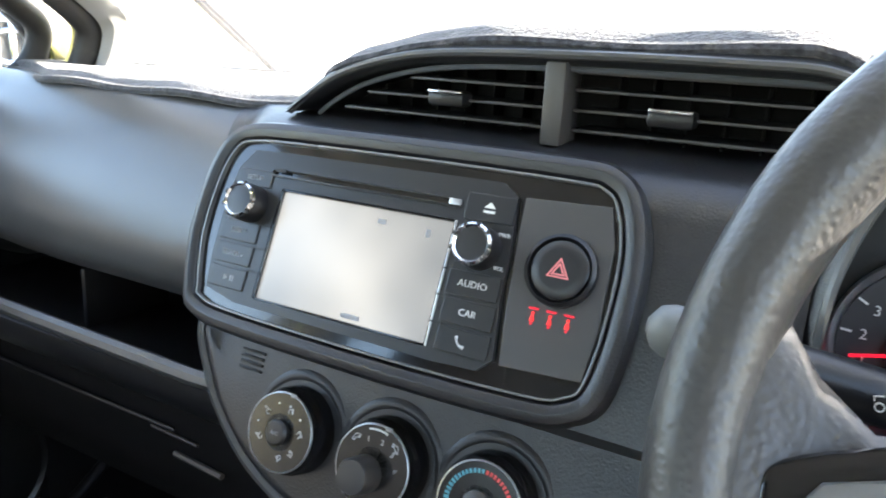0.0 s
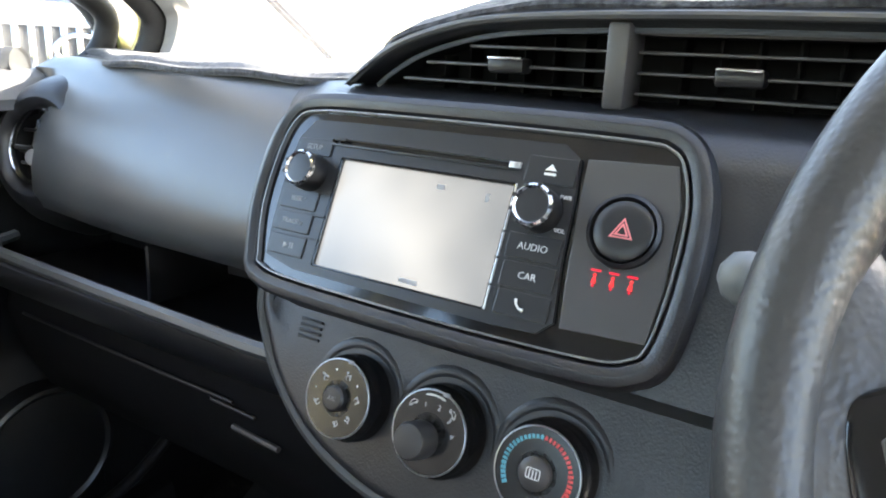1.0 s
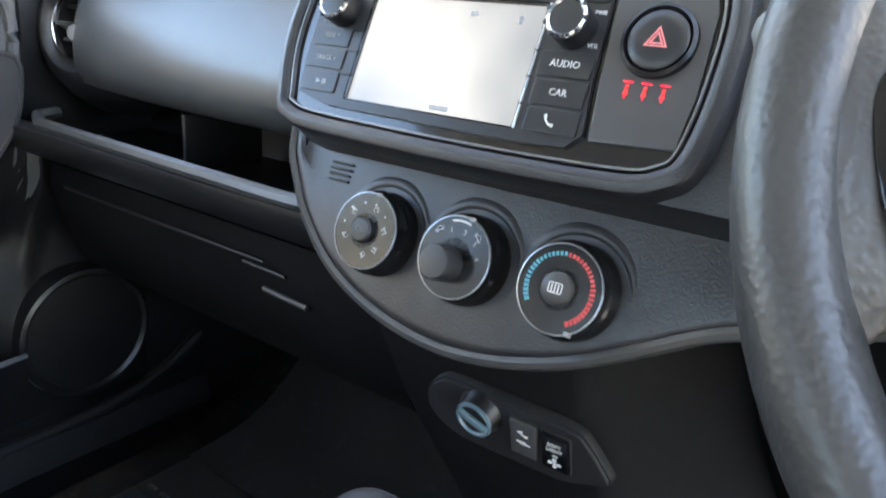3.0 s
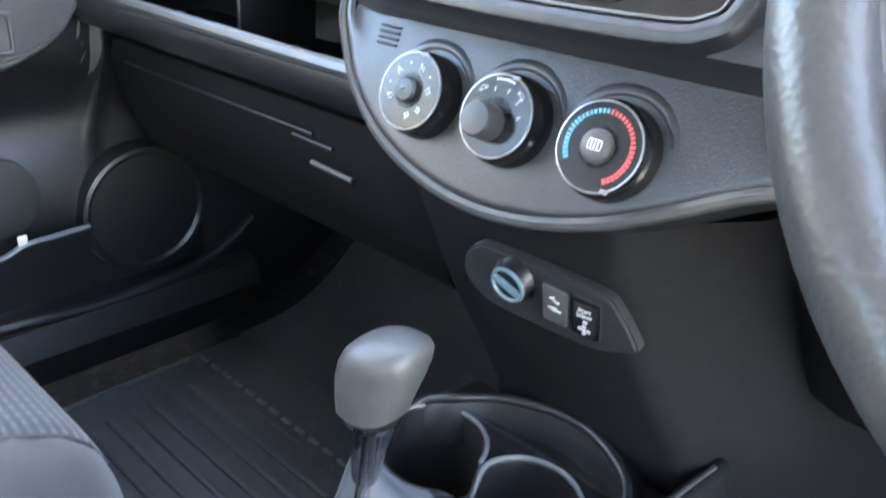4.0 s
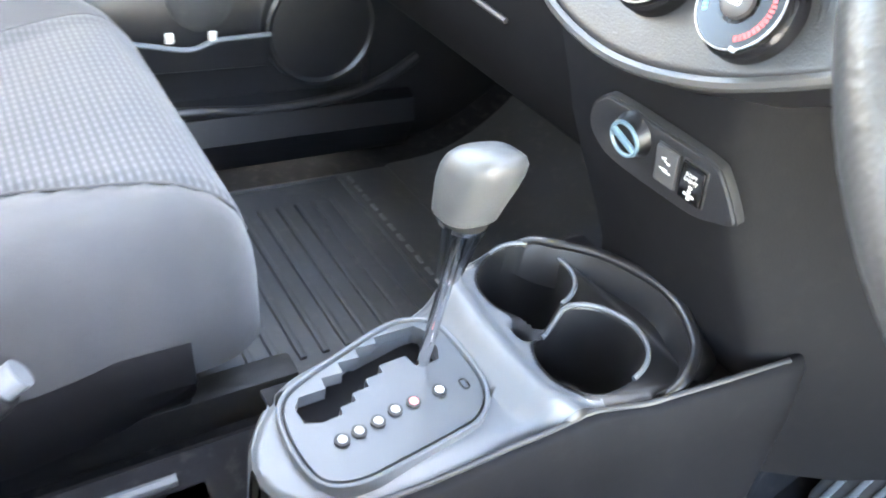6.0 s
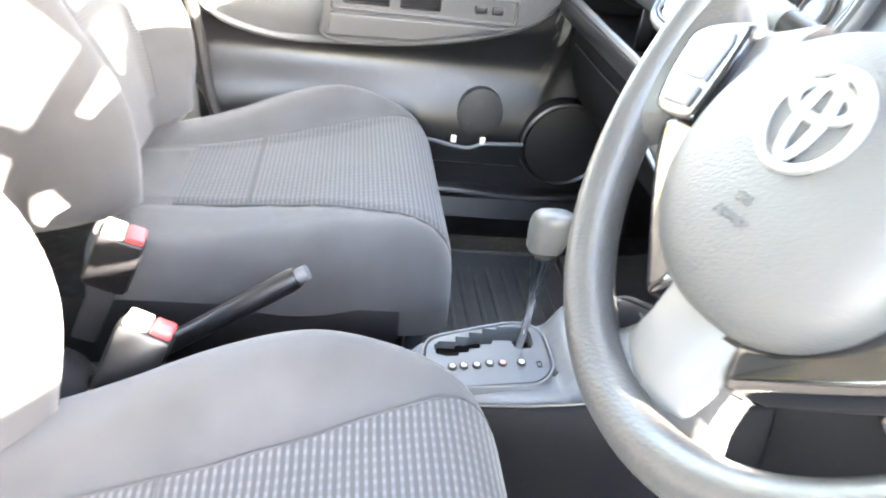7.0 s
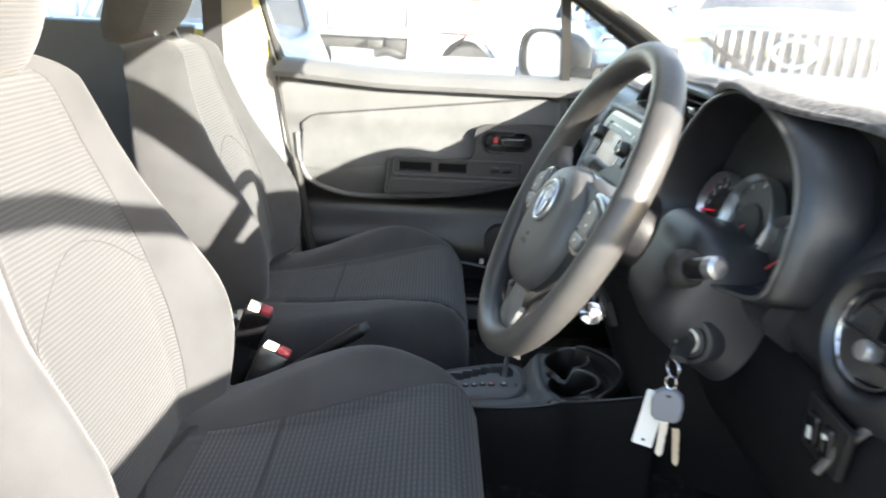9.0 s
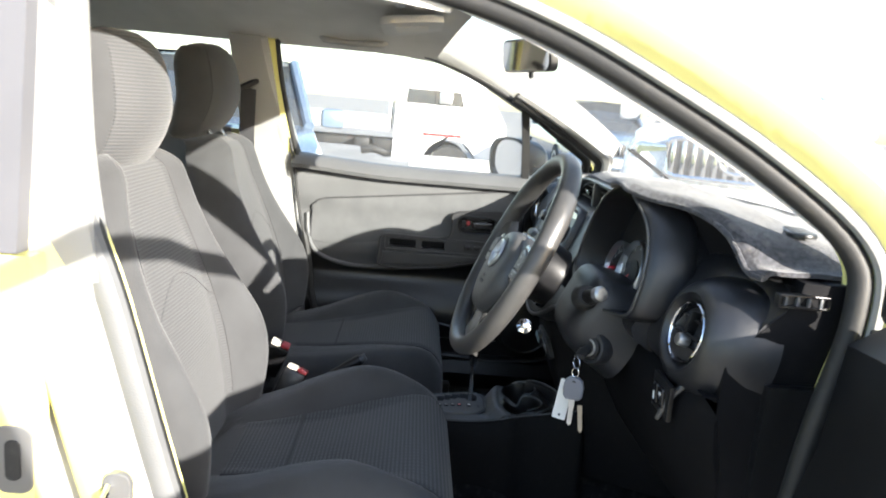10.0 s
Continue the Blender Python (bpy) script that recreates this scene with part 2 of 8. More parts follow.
CONCRETE = surface("pale_concrete", (0.22, 0.214, 0.202), 0.9, vary=0.2, vary_scale=0.9, grain=0.6, grain_scale=60, dust=0.3)
PAINT_WHITE = surface("white_car_paint", (0.78, 0.78, 0.77), 0.25, vary=0.04, coat=0.5)
PAINT_SILVER = surface("silver_car_paint", (0.62, 0.64, 0.66), 0.28, metal=0.2, vary=0.05, coat=0.5)
PAINT_BLUE = surface("dark_blue_car_paint", (0.10, 0.14, 0.20), 0.22, vary=0.05, coat=0.6)
PAINT_RED = surface("red_car_paint", (0.45, 0.03, 0.03), 0.22, vary=0.05, coat=0.6)
TYRE = surface("tyre_rubber", (0.02, 0.02, 0.02), 0.8, vary=0.2, grain=0.3, grain_scale=90)


# ---- mesh helpers ----
def part(name, bm, material, parent=None, label="", M=None, sharp=38):
    """Links a bmesh as one mesh object, under a thing or a part."""
    if M is not None:
        bm.transform(M)
    bmesh.ops.recalc_face_normals(bm, faces=bm.faces)
    limit = radians(sharp)
    for f in bm.faces:
        f.smooth = True
    for e in bm.edges:
        e.smooth = len(e.link_faces) != 2 or e.calc_face_angle(0.0) < limit
    me = bpy.data.meshes.new(name)
    bm.to_mesh(me)
    bm.free()
    me.materials.append(material)
    ob = new(name, me)
    if label:
        ob["label"] = label
    if parent is not None:
        ob.parent = parent
        ob.matrix_parent_inverse = Matrix.Translation(-parent.location) if parent.parent is None and parent.type == 'EMPTY' else Matrix()
    return ob


def thing(name, at, label, category, group="", kind=""):
    ob = new(name)
    ob.empty_display_size = 0.05
    ob.location = at
    return tagged(ob, label, category, group, kind)


def frame_of(origin, lean):
    """Local axes of a panel that faces the seats, its top leaning forward by lean degrees: u right, v up the panel, w out of it."""
    a = radians(lean)
    m = Matrix(((1, 0, 0), (0, math.sin(a), -math.cos(a)), (0, math.cos(a), math.sin(a)))).to_4x4()
    m.translation = origin
    return m


def catmull(pts, n, closed=False):
    """A smooth line through pts, resampled to n points (vectors of any size)."""
    P = [np.array(p, float) for p in pts]
    out = []
    k = len(P)
    spans = k if closed else k - 1
    for i in range(n):
        t = i * spans / (n if closed else n - 1)
        j = min(int(t), spans - 1)
        f = t - j
        g = (lambda q: P[q % k]) if closed else (lambda q: P[min(max(q, 0), k - 1)])
        a, b, c, d = g(j - 1), g(j), g(j + 1), g(j + 2)
        out.append(0.5 * (2 * b + (c - a) * f + (2 * a - 5 * b + 4 * c - d) * f * f + (3 * b - a - 3 * c + d) * f ** 3))
    return out


def rrect(cx, cy, w, h, r, k=5):
    pts = []
    for sx, sy, a0 in ((1, 1, 0), (-1, 1, 90), (-1, -1, 180), (1, -1, 270)):
        for i in range(k + 1):
            a = radians(a0 + 90 * i / k)
            pts.append((cx + sx * (w / 2 - r) + r * math.cos(a), cy + sy * (h / 2 - r) + r * math.sin(a)))
    return pts


def circle(cx, cy, r, k=32):
    return [(cx + r * math.cos(2 * math.pi * i / k), cy + r * math.sin(2 * math.pi * i / k)) for i in range(k)]


def loft(rings, closed=True, cap0=False, cap1=False, bm=None):
    bm = bm or bmesh.new()
    rows = [[bm.verts.new(p) for p in ring] for ring in rings]
    m = len(rows[0])
    for a, b in zip(rows, rows[1:]):
        for i in range(m if closed else m - 1):
            j = (i + 1) % m
            bm.faces.new((a[i], a[j], b[j], b[i]))
    for on, row in ((cap0, rows[0]), (cap1, rows[-1])):
        if on:
            c = bm.verts.new(sum((v.co for v in row), Vector()) / m)
            for i in range(m if closed else m - 1):
                bm.faces.new((row[i], row[(i + 1) % m], c))
    return bm


def scaled(outline, d):
    """The outline moved inward by d along its normals (outline counter-clockwise)."""
    n, out = len(outline), []
    for i in range(n):
        ax, ay = outline[i - 1]
        bx, by = outline[(i + 1) % n]
        tx, ty = bx - ax, by - ay
        s = math.hypot(tx, ty) or 1.0
        out.append((outline[i][0] - ty / s * d, outline[i][1] + tx / s * d))
    return out


def slab(outline, d0, d1, r=0.0015, bm=None, dome=0.0):
    """A plate over a 2D outline from depth d0 to d1 with rounded front edge."""
    rings = [[(x, y, d0) for x, y in outline], [(x, y, d1 - r) for x, y in outline],
             [(x, y, d1 - 0.3 * r) for x, y in scaled(outline, 0.3 * r)], [(x, y, d1) for x, y in scaled(outline, r)], [(x, y, d1) for x, y in scaled(outline, 1.7 * r)]]
    bm = loft(rings, cap0=True, cap1=True, bm=bm)
    bm.verts.ensure_lookup_table()
    bm.verts[-1].co.z += dome
    return bm


def frame_slab(outer, inner, d0, d1, r=0.004):
    """A raised frame between two outlines of equal count."""
    rings = [[(x, y, d0) for x, y in outer], [(x, y, d1 - r) for x, y in outer], [(x, y, d1 - 0.3 * r) for x, y in scaled(outer, 0.35 * r)],
             [(x, y, d1) for x, y in scaled(outer, r)], [(x, y, d1) for x, y in scaled(inner, -r)],
             [(x, y, d1 - 0.3 * r) for x, y in scaled(inner, -0.35 * r)], [(x, y, d1 - r) for x, y in inner], [(x, y, d0) for x, y in inner]]
    return loft(rings)


def lathe(profile, k=40, bm=None, cap=True):
    """Turned about the local w axis: profile of (radius, depth)."""
    rings = [[(r * math.cos(2 * math.pi * i / k), r * math.sin(2 * math.pi * i / k), d) for i in range(k)] for r, d in profile]
    return loft(rings, cap0=cap, cap1=cap, bm=bm)


def tube(path, radius, k=10, closed=False, bm=None, flat=1.0, up=(0, 0, 1)):
    """A round or flattened bar along a path; radius may be a list."""
    P = [Vector(p) for p in path]
    n = len(P)
    rings = []
    side = Vector(up)
    for i, p in enumerate(P):
        a = P[i - 1] if (i or closed) else p
        b = P[(i + 1) % n] if (i < n - 1 or closed) else p
        t = (b - a).normalized()
        s = t.cross(side)
        if s.length < 1e-4:
            s = t.cross(Vector((1, 0.3, 0)))
        s.normalize()
        w = s.cross(t).normalized()
        r = radius[i] if isinstance(radius, (list, tuple)) else radius
        rings.append([p + r * (math.cos(2 * math.pi * q / k) * s + flat * math.sin(2 * math.pi * q / k) * w) for q in range(k)])
    if closed:
        rings.append(rings[0])
    bm = loft(rings, cap0=not closed, cap1=not closed, bm=bm)
    if closed:
        bmesh.ops.remove_doubles(bm, verts=bm.verts, dist=1e-6)
    return bm


def box(c, s, r=0.003, bm=None, M=None):
    """A box with rounded edges, centre c and size s."""
    out = bmesh.new()
    bmesh.ops.create_cube(out, size=1.0)
    for v in out.verts:
        v.co = Vector((v.co.x * s[0], v.co.y * s[1], v.co.z * s[2]))
    r = min(r, 0.45 * min(s))
    if r > 0:
        bmesh.ops.bevel(out, geom=out.edges[:], offset=r, segments=2, profile=0.5, affect="EDGES")
    bmesh.ops.translate(out, verts=out.verts, vec=Vector(c))
    if M is not None:
        out.transform(M)
    if bm is None:
        return out
    me = bpy.data.meshes.new("tmp")
    out.to_mesh(me)
    out.free()
    bm.from_mesh(me)
    bpy.data.meshes.remove(me)
    return bm


def grid(nu, nv, fn, thick=None):
    """A sheet fn(u, v), u and v from 0 to 1, with a second skin pushed by thick."""
    bm = bmesh.new()
    V = [[bm.verts.new(fn(i / (nu - 1), j / (nv - 1))) for j in range(nv)] for i in range(nu)]
    for i in range(nu - 1):
        for j in range(nv - 1):
            bm.faces.new((V[i][j], V[i + 1][j], V[i + 1][j + 1], V[i][j + 1]))
    if thick is not None:
        W = [[bm.verts.new(v.co + Vector(thick)) for v in row] for row in V]
        for i in range(nu - 1):
            for j in range(nv - 1):
                bm.faces.new((W[i][j], W[i][j + 1], W[i + 1][j + 1], W[i + 1][j]))
        edge = [(i, 0) for i in range(nu)] + [(nu - 1, j) for j in range(1, nv)] + [(i, nv - 1) for i in range(nu - 2, -1, -1)] + [(0, j) for j in range(nv - 2, 0, -1)]
        for a, b in zip(edge, edge[1:] + edge[:1]):
            bm.faces.new((V[a[0]][a[1]], V[b[0]][b[1]], W[b[0]][b[1]], W[a[0]][a[1]]))
    return bm


def holed(outer, holes, d0, d1):
    """A plate with real openings."""
    bm = bmesh.new()
    edges = []
    for loop in (outer, *holes):
        vs = [bm.verts.new((x, y, d1)) for x, y in loop]
        edges += [bm.edges.new((vs[i], vs[(i + 1) % len(vs)])) for i in range(len(vs))]
    bmesh.ops.triangle_fill(bm, use_beauty=True, use_dissolve=False, edges=edges)
    made = bmesh.ops.extrude_face_region(bm, geom=bm.faces[:])
    for v in made["geom"]:
        if isinstance(v, bmesh.types.BMVert):
            v.co.z = d0
    return bm


def lettering(words, size, M, material, parent, name="lettering", depth=0.0003):
    cu = bpy.data.curves.new(name, "FONT")
    cu.body, cu.size, cu.align_x, cu.align_y, cu.extrude = words, size, "CENTER", "CENTER", depth
    cu.resolution_u = 2
    tmp = bpy.data.objects.new("tmp", cu)
    me = bpy.data.meshes.new_from_object(tmp)
    bpy.data.objects.remove(tmp)
    bm = bmesh.new()
    bm.from_mesh(me)
    bpy.data.meshes.remove(me)
    return part(name, bm, material, parent, M=M)


def smooth01(a, b, x):
    t = min(max((x - a) / (b - a), 0.0), 1.0)
    return t * t * (3 - 2 * t)


def at(u, v, w=0.0):
    return Matrix.Translation((u, v, w))


# ---- ground and car shell ----
ground = part("ground", grid(2, 2, lambda u, v: (-900 + 1800 * u, -900 + 1800 * v, 0.0)), CONCRETE)
tagged(ground, "pale concrete yard ground in full sun", "ground", kind="structure")

shell = thing("hatchback", (0.0, -0.4, 0.0), "small yellow hatchback body with the driver door open", "car")
FLOOR = 0.27
part("floor_pan", box((0, -0.55, FLOOR - 0.06), (1.40, 2.3, 0.12), 0.01), CARPET, shell, "black carpeted floor")


def firewall_at(u, v):
    x = -0.70 + 1.40 * u
    y, z = catmull([(0.22, 0.272), (0.33, 0.29), (0.44, 0.37), (0.52, 0.52), (0.55, 0.80), (0.56, 0.94)], 12)[round(v * 11)]
    return (x, y, z)


part("firewall", grid(9, 12, firewall_at, (0, 0.05, -0.04)), CARPET, shell, "dark carpeted toe board")
part("tunnel", loft([[(x, y, z) for x, z in ((-0.13, 0.25), (-0.11, 0.34), (-0.06, 0.40), (0.09, 0.40), (0.14, 0.34), (0.16, 0.25))]
                     for y in (-1.5, -0.2, 0.30, 0.5)], closed=False), CARPET, shell, "carpeted centre tunnel")

# roof: lining below, painted skin above
def roof_z(x, y):
    return 1.405 - 0.11 * (abs(x) / 0.60) ** 2.6 - 0.10 * max(0.0, (y + 0.45) / 0.30) ** 2 * 0.35 - 0.02 * max(0.0, -y - 1.1) ** 2


def header_y(x):
    return -0.185 - 0.075 * (abs(x) / 0.56) ** 2


def roof_at(u, v):
    x = -0.60 + 1.20 * u
    y = -1.95 + (header_y(x) + 1.95) * v
    return (x, y, roof_z(x, y))


ceiling = part("ceiling", grid(25, 21, roof_at, (0, 0, 0.014)), LINER)
tagged(ceiling, "light grey cloth roof lining of the car", "ceiling", kind="structure")
part("roof_skin", grid(25, 21, lambda u, v: Vector(roof_at(u, v)) + Vector((0, 0.03 * v, 0.045)), (0, 0, 0.006)), YELLOW, shell, "yellow painted roof")

# the door aperture, one closed line for both sides, in (y, z, x)
APERTURE = [(0.206, 0.62, 0.735), (0.230, 0.80, 0.735), (0.258, 0.955, 0.730), (0.243, 1.035, 0.715), (0.125, 1.125, 0.690), (-0.02, 1.205, 0.660),
            (-0.14, 1.262, 0.632), (-0.27, 1.302, 0.612), (-0.45, 1.330, 0.600), (-0.62, 1.335, 0.598), (-0.735, 1.30, 0.606), (-0.745, 1.20, 0.640),
            (-0.690, 1.02, 0.710), (-0.640, 0.90, 0.735), (-0.574, 0.68, 0.745), (-0.515, 0.50, 0.745), (-0.42, 0.39, 0.745), (-0.20, 0.365, 0.745),
            (0.03, 0.375, 0.745), (0.155, 0.46, 0.740)]
LINE = catmull(APERTURE, 120, closed=True)


def outward(line, d):
    """The aperture moved away from its middle by d in the side view."""
    n, out = len(line), []
    for i in range(n):
        a, b = line[i - 1], line[(i + 1) % n]
        t = np.array([b[0] - a[0], b[1] - a[1]])
        t /= np.linalg.norm(t)
        out.append((line[i][0] + t[1] * d, line[i][1] - t[0] * d, line[i][2]))
    return out


def side_frame(s):
    """Painted body side round the front door aperture, with its returns, the rubber strip and the trim inside it."""
    def ring(line, dx):
        return [(s * (x + dx), y, z) for y, z, x in line]
    k = 0.8 if s > 0 else 0.45
    bands = [ring(outward(LINE, -0.004), -0.035), ring(outward(LINE, 0.012), 0.0), ring(outward(LINE, 0.030 * k), 0.012), ring(outward(LINE, 0.050 * k), 0.035),
             ring(outward(LINE, 0.075 * k), 0.045), ring(outward(LINE, 0.105 * k), 0.038), ring(outward(LINE, 0.125 * k), 0.016)]
    part("door_jamb", loft(bands), YELLOW, shell, "yellow painted door jamb and pillar")
    part("weatherstrip", tube(ring(outward(LINE, 0.002 if s > 0 else -0.003), -0.006), 0.0150 if s > 0 else 0.0145, 12, closed=True, up=(1, 0, 0)), SEAL, shell, "black rubber door seal")
    rear = ring(outward(LINE, 0.004), 0.006)[60:96]
    part("pillar_flange", tube(rear, 0.019, 10, up=(1, 0, 0), flat=0.7), DOOR_TRIM, shell, "light grey flange cover along the centre pillar")
    part("seal_lip", tube(ring(outward(LINE, 0.022), 0.010), 0.0105, 8, closed=True, up=(1, 0, 0)), TRIM_LIGHT, shell, "light outer sealing lip")


side_frame(1)
side_frame(-1)

PILLAR = [(0.30, 0.985, 0.685), (0.245, 1.03, 0.668), (0.12, 1.11, 0.640), (-0.03, 1.19, 0.608), (-0.15, 1.25, 0.580), (-0.28, 1.295, 0.560)]
for s in (1, -1):
    a = catmull(PILLAR, 24)
    rows = []
    slim = ((0.044, -0.004, -0.002), (0.034, -0.003, 0.002), (0.026, 0.006, 0.012), (0.024, 0.016, 0.022), (0.028, 0.030, 0.036), (0.038, 0.038, 0.046))
    broad_trim = ((0.040, -0.006, -0.004), (0.020, -0.006, -0.002), (0.004, 0.000, 0.012), (-0.012, 0.000, 0.042), (-0.028, 0.002, 0.080), (-0.032, 0.006, 0.100), (0.0, 0.030, 0.108))
    for i, (y, z, x) in enumerate(a):
        rows.append([(s * (x + dx), y + dy, z + dz) for dx, dy, dz in (slim if s > 0 else broad_trim)])
    part("a_pillar_trim", loft(rows, cap0=True, cap1=True), TRIM_LIGHT, shell, "light grey plastic pillar trim")
    # centre pillar trim with the belt
    b = [(-0.700, 0.37), (-0.715, 0.62), (-0.735, 0.90), (-0.765, 1.10), (-0.795, 1.31)]
    rows = []
    for y, z in catmull(b, 16):
        x = 0.70 - 0.13 * smooth01(0.95, 1.35, z) - 0.02 * smooth01(0.5, 0.3, z)
        w = 0.085 - 0.03 * smooth01(0.9, 1.3, z)
        rows.append([(s * (x + dx), y + dy, z) for dx, dy in ((0.05, w), (0.005, w), (-0.025, w - 0.02), (-0.030, 0.0), (-0.025, -w), (0.05, -w - 0.01))])
    part("b_pillar_trim", loft(rows, cap0=True, cap1=True), TRIM_LIGHT, shell, "light grey centre pillar trim")
    # sill trim
    rows = [[(s * x, y, z) for x, z in ((0.70, 0.28), (0.635, 0.28), (0.612, 0.335), (0.625, 0.372), (0.66, 0.385), (0.735, 0.375), (0.735, 0.28))] for y in (-0.75, -0.3, 0.1, 0.25)]
    part("sill_trim", loft(rows, cap0=True, cap1=True), PLASTIC, shell, "black plastic sill scuff trim")
    # curved lower door finisher
    part("door_foot_edge", tube([(s * 0.634, y, z) for y, z in catmull([(-0.60, 0.40), (-0.135, 0.382), (-0.03, 0.374), (0.043, 0.374), (0.132, 0.385), (0.199, 0.408), (0.25, 0.44)], 30)], 0.009, 10), PLASTIC, shell, "rounded black lower door edge")
    part("pillar_foot", box((s * 0.722, -0.62, 0.48), (0.02, 0.20, 0.26), 0.006), PLASTIC, shell, "black lower pillar cover")
    # footwell side
    rows = [[(s * x, y, z) for x, z in ((0.66, 0.27), (0.645, 0.40), (0.665, 0.60), (0.68, 0.85), (0.72, 0.85), (0.72, 0.27))] for y in (0.17, 0.24, 0.40, 0.56)]
    part("kick_panel", loft(rows, cap0=True, cap1=True), PLASTIC, shell, "dark kick panel beside the footwell")
    # rear body side: below the glass, behind the glass, above the glass
    lower = [[(s * x, y, z) for x, z in ((0.70, 0.28), (0.66, 0.50), (0.66, 0.80), (0.68, 1.04), (0.74, 1.05), (0.79, 0.80), (0.78, 0.30))] for y in (-1.95, -1.4, -0.80)]
    part("rear_door_panel", loft(lower, cap0=True, cap1=True), YELLOW, shell, "yellow rear door outside, dark inside")
    part("rear_door_trim", loft([[(s * x, y, z) for x, z in ((0.655, 0.32), (0.64, 0.55), (0.625, 0.78), (0.655, 1.045), (0.675, 1.05))] for y in (-1.5, -1.1, -0.86)], closed=False), DOOR_TRIM, shell, "grey rear door trim")
    rear_top = [[(s * x, y, z) for x, z in ((0.56, 1.355), (0.585, 1.33), (0.62, 1.335), (0.62, 1.38))] for y in (-1.95, -1.4, -0.79)]
    part("roof_rail", loft(rear_top, cap0=True, cap1=True), LINER, shell, "grey lined roof rail")
    part("quarter_post", loft([[(s * x, y, z) for x, y in ((0.70 - 0.11 * (z > 1.2), -1.31), (0.72 - 0.11 * (z > 1.2), -1.31), (0.72 - 0.11 * (z > 1.2), -1.95), (0.69 - 0.11 * (z > 1.2), -1.95))] for z in (1.02, 1.35)], cap0=True, cap1=True), LINER, shell, "grey rear quarter pillar")
    rg = part("rear_side_glass", loft([[(s * 0.70, y, 1.03), (s * 0.595, y, 1.345)] for y in (-1.33, -0.82)], closed=False), GLASS, shell, "clear rear side window")
part("tail_panel", box((0, -1.97, 0.66), (1.40, 0.06, 0.78), 0.02), LINER, shell, "inside of the tailgate")
part("tail_glass", grid(3, 3, lambda u, v: (-0.6 + 1.2 * u, -1.96 + 0.08 * v, 1.05 + 0.31 * v)), GLASS, shell, "rear window")
# jamb fittings on the driver side centre pillar
for z0, y0 in ((0.724, -0.733),):
    cup = part("latch_recess", slab(rrect(0, 0, 0.045, 0.085, 0.016), 0, 0.004, 0.002), SATIN, shell, "steel rear door latch plate", M=Matrix(((0, 0, 1, 0.790), (1, 0, 0, y0), (0, 1, 0, z0), (0, 0, 0, 1))))
    part("latch_slot", slab(rrect(0, 0, 0.018, 0.05, 0.008), 0.003, 0.006, 0.001), SEAL, cup, M=Matrix(((0, 0, 1, 0.790), (1, 0, 0, y0), (0, 1, 0, z0), (0, 0, 0, 1))))
part("rear_door_edge", loft([[(x, y, z) for x, y in ((0.765, -0.706), (0.792, -0.710), (0.796, -0.90), (0.75, -0.90))] for z in (0.36, 0.60, 0.965)], cap0=True, cap1=True), YELLOW, shell, "yellow front edge of the rear door")
part("rear_door_sash", loft([[(x - 0.12 * (z - 0.965), y, z) for x, y in ((0.770, -0.722), (0.792, -0.724), (0.790, -0.84), (0.76, -0.84))] for z in (0.967, 1.10, 1.30)], cap0=True, cap1=True), SASH, shell, "black rear door window sash")
Mst = Matrix(((0, 0, 1, 0.786), (1, 0, 0, -0.618), (0, 1, 0, 0.676), (0, 0, 0, 1)))
st = part("striker_plate", slab(rrect(0, 0, 0.034, 0.075, 0.015), -0.004, 0.004, 0.002), SATIN, shell, "steel door striker plate", M=Mst)
part("striker_loop", tube([(-0.008, -0.022, 0.002), (-0.008, -0.016, 0.02), (-0.008, 0.016, 0.02), (-0.008, 0.022, 0.002)], 0.0045, 8), CHROME, st, "bright striker loop", M=Mst)


def windscreen_at(u, v):
    x = (-1 + 2 * u)
    base = Vector((x * 0.695, 0.56 - 0.25 * abs(x) ** 2.2, 0.985))
    top = Vector((x * 0.575, header_y(0.56 * x) - 0.0, 1.385 - 0.075 * abs(x) ** 2.4))
    p = base.lerp(top, v)
    p.z += 0.035 * 4 * v * (1 - v) * 0.5
    p.y += 0.02 * 4 * v * (1 - v)
    return p


ws = part("windscreen", grid(25, 13, windscreen_at), SCREEN_GLASS, shell, "clear laminated windscreen")
part("windscreen_edge", tube([windscreen_at(i / 40, 0.0) for i in range(41)], 0.012, 6), SEAL, shell, "black lower windscreen seal")
part("bonnet", grid(13, 9, lambda u, v: (-0.72 + 1.44 * u, 0.60 + 0.62 * v - 0.18 * abs(2 * u - 1) ** 2.2, 0.965 - 0.10 * v - 0.20 * v ** 3 - 0.05 * abs(2 * u - 1) ** 3), (0, 0, -0.01)), YELLOW, shell, "yellow bonnet")
part("cowl", grid(13, 3, lambda u, v: (-0.72 + 1.44 * u, 0.52 + 0.13 * v - 0.22 * abs(2 * u - 1) ** 2.2, 0.968), (0, 0, -0.02)), PLASTIC, shell, "black cowl grille")
for s in (1, -1):
    part("front_wing", loft([[(s * x, y, z) for x, z in ((0.74, 0.96 - 0.25 * max(0, y - 0.5)), (0.80, 0.90 - 0.25 * max(0, y - 0.5)), (0.82, 0.70), (0.80, 0.35), (0.72, 0.35))] for y in (0.30, 0.6, 0.95, 1.2)], cap0=True, cap1=True), YELLOW, shell, "yellow front wing")
wiper = thing("wiper", (-0.50, 0.45, 0.985), "thin black wiper arm lying across the windscreen", "wiper")
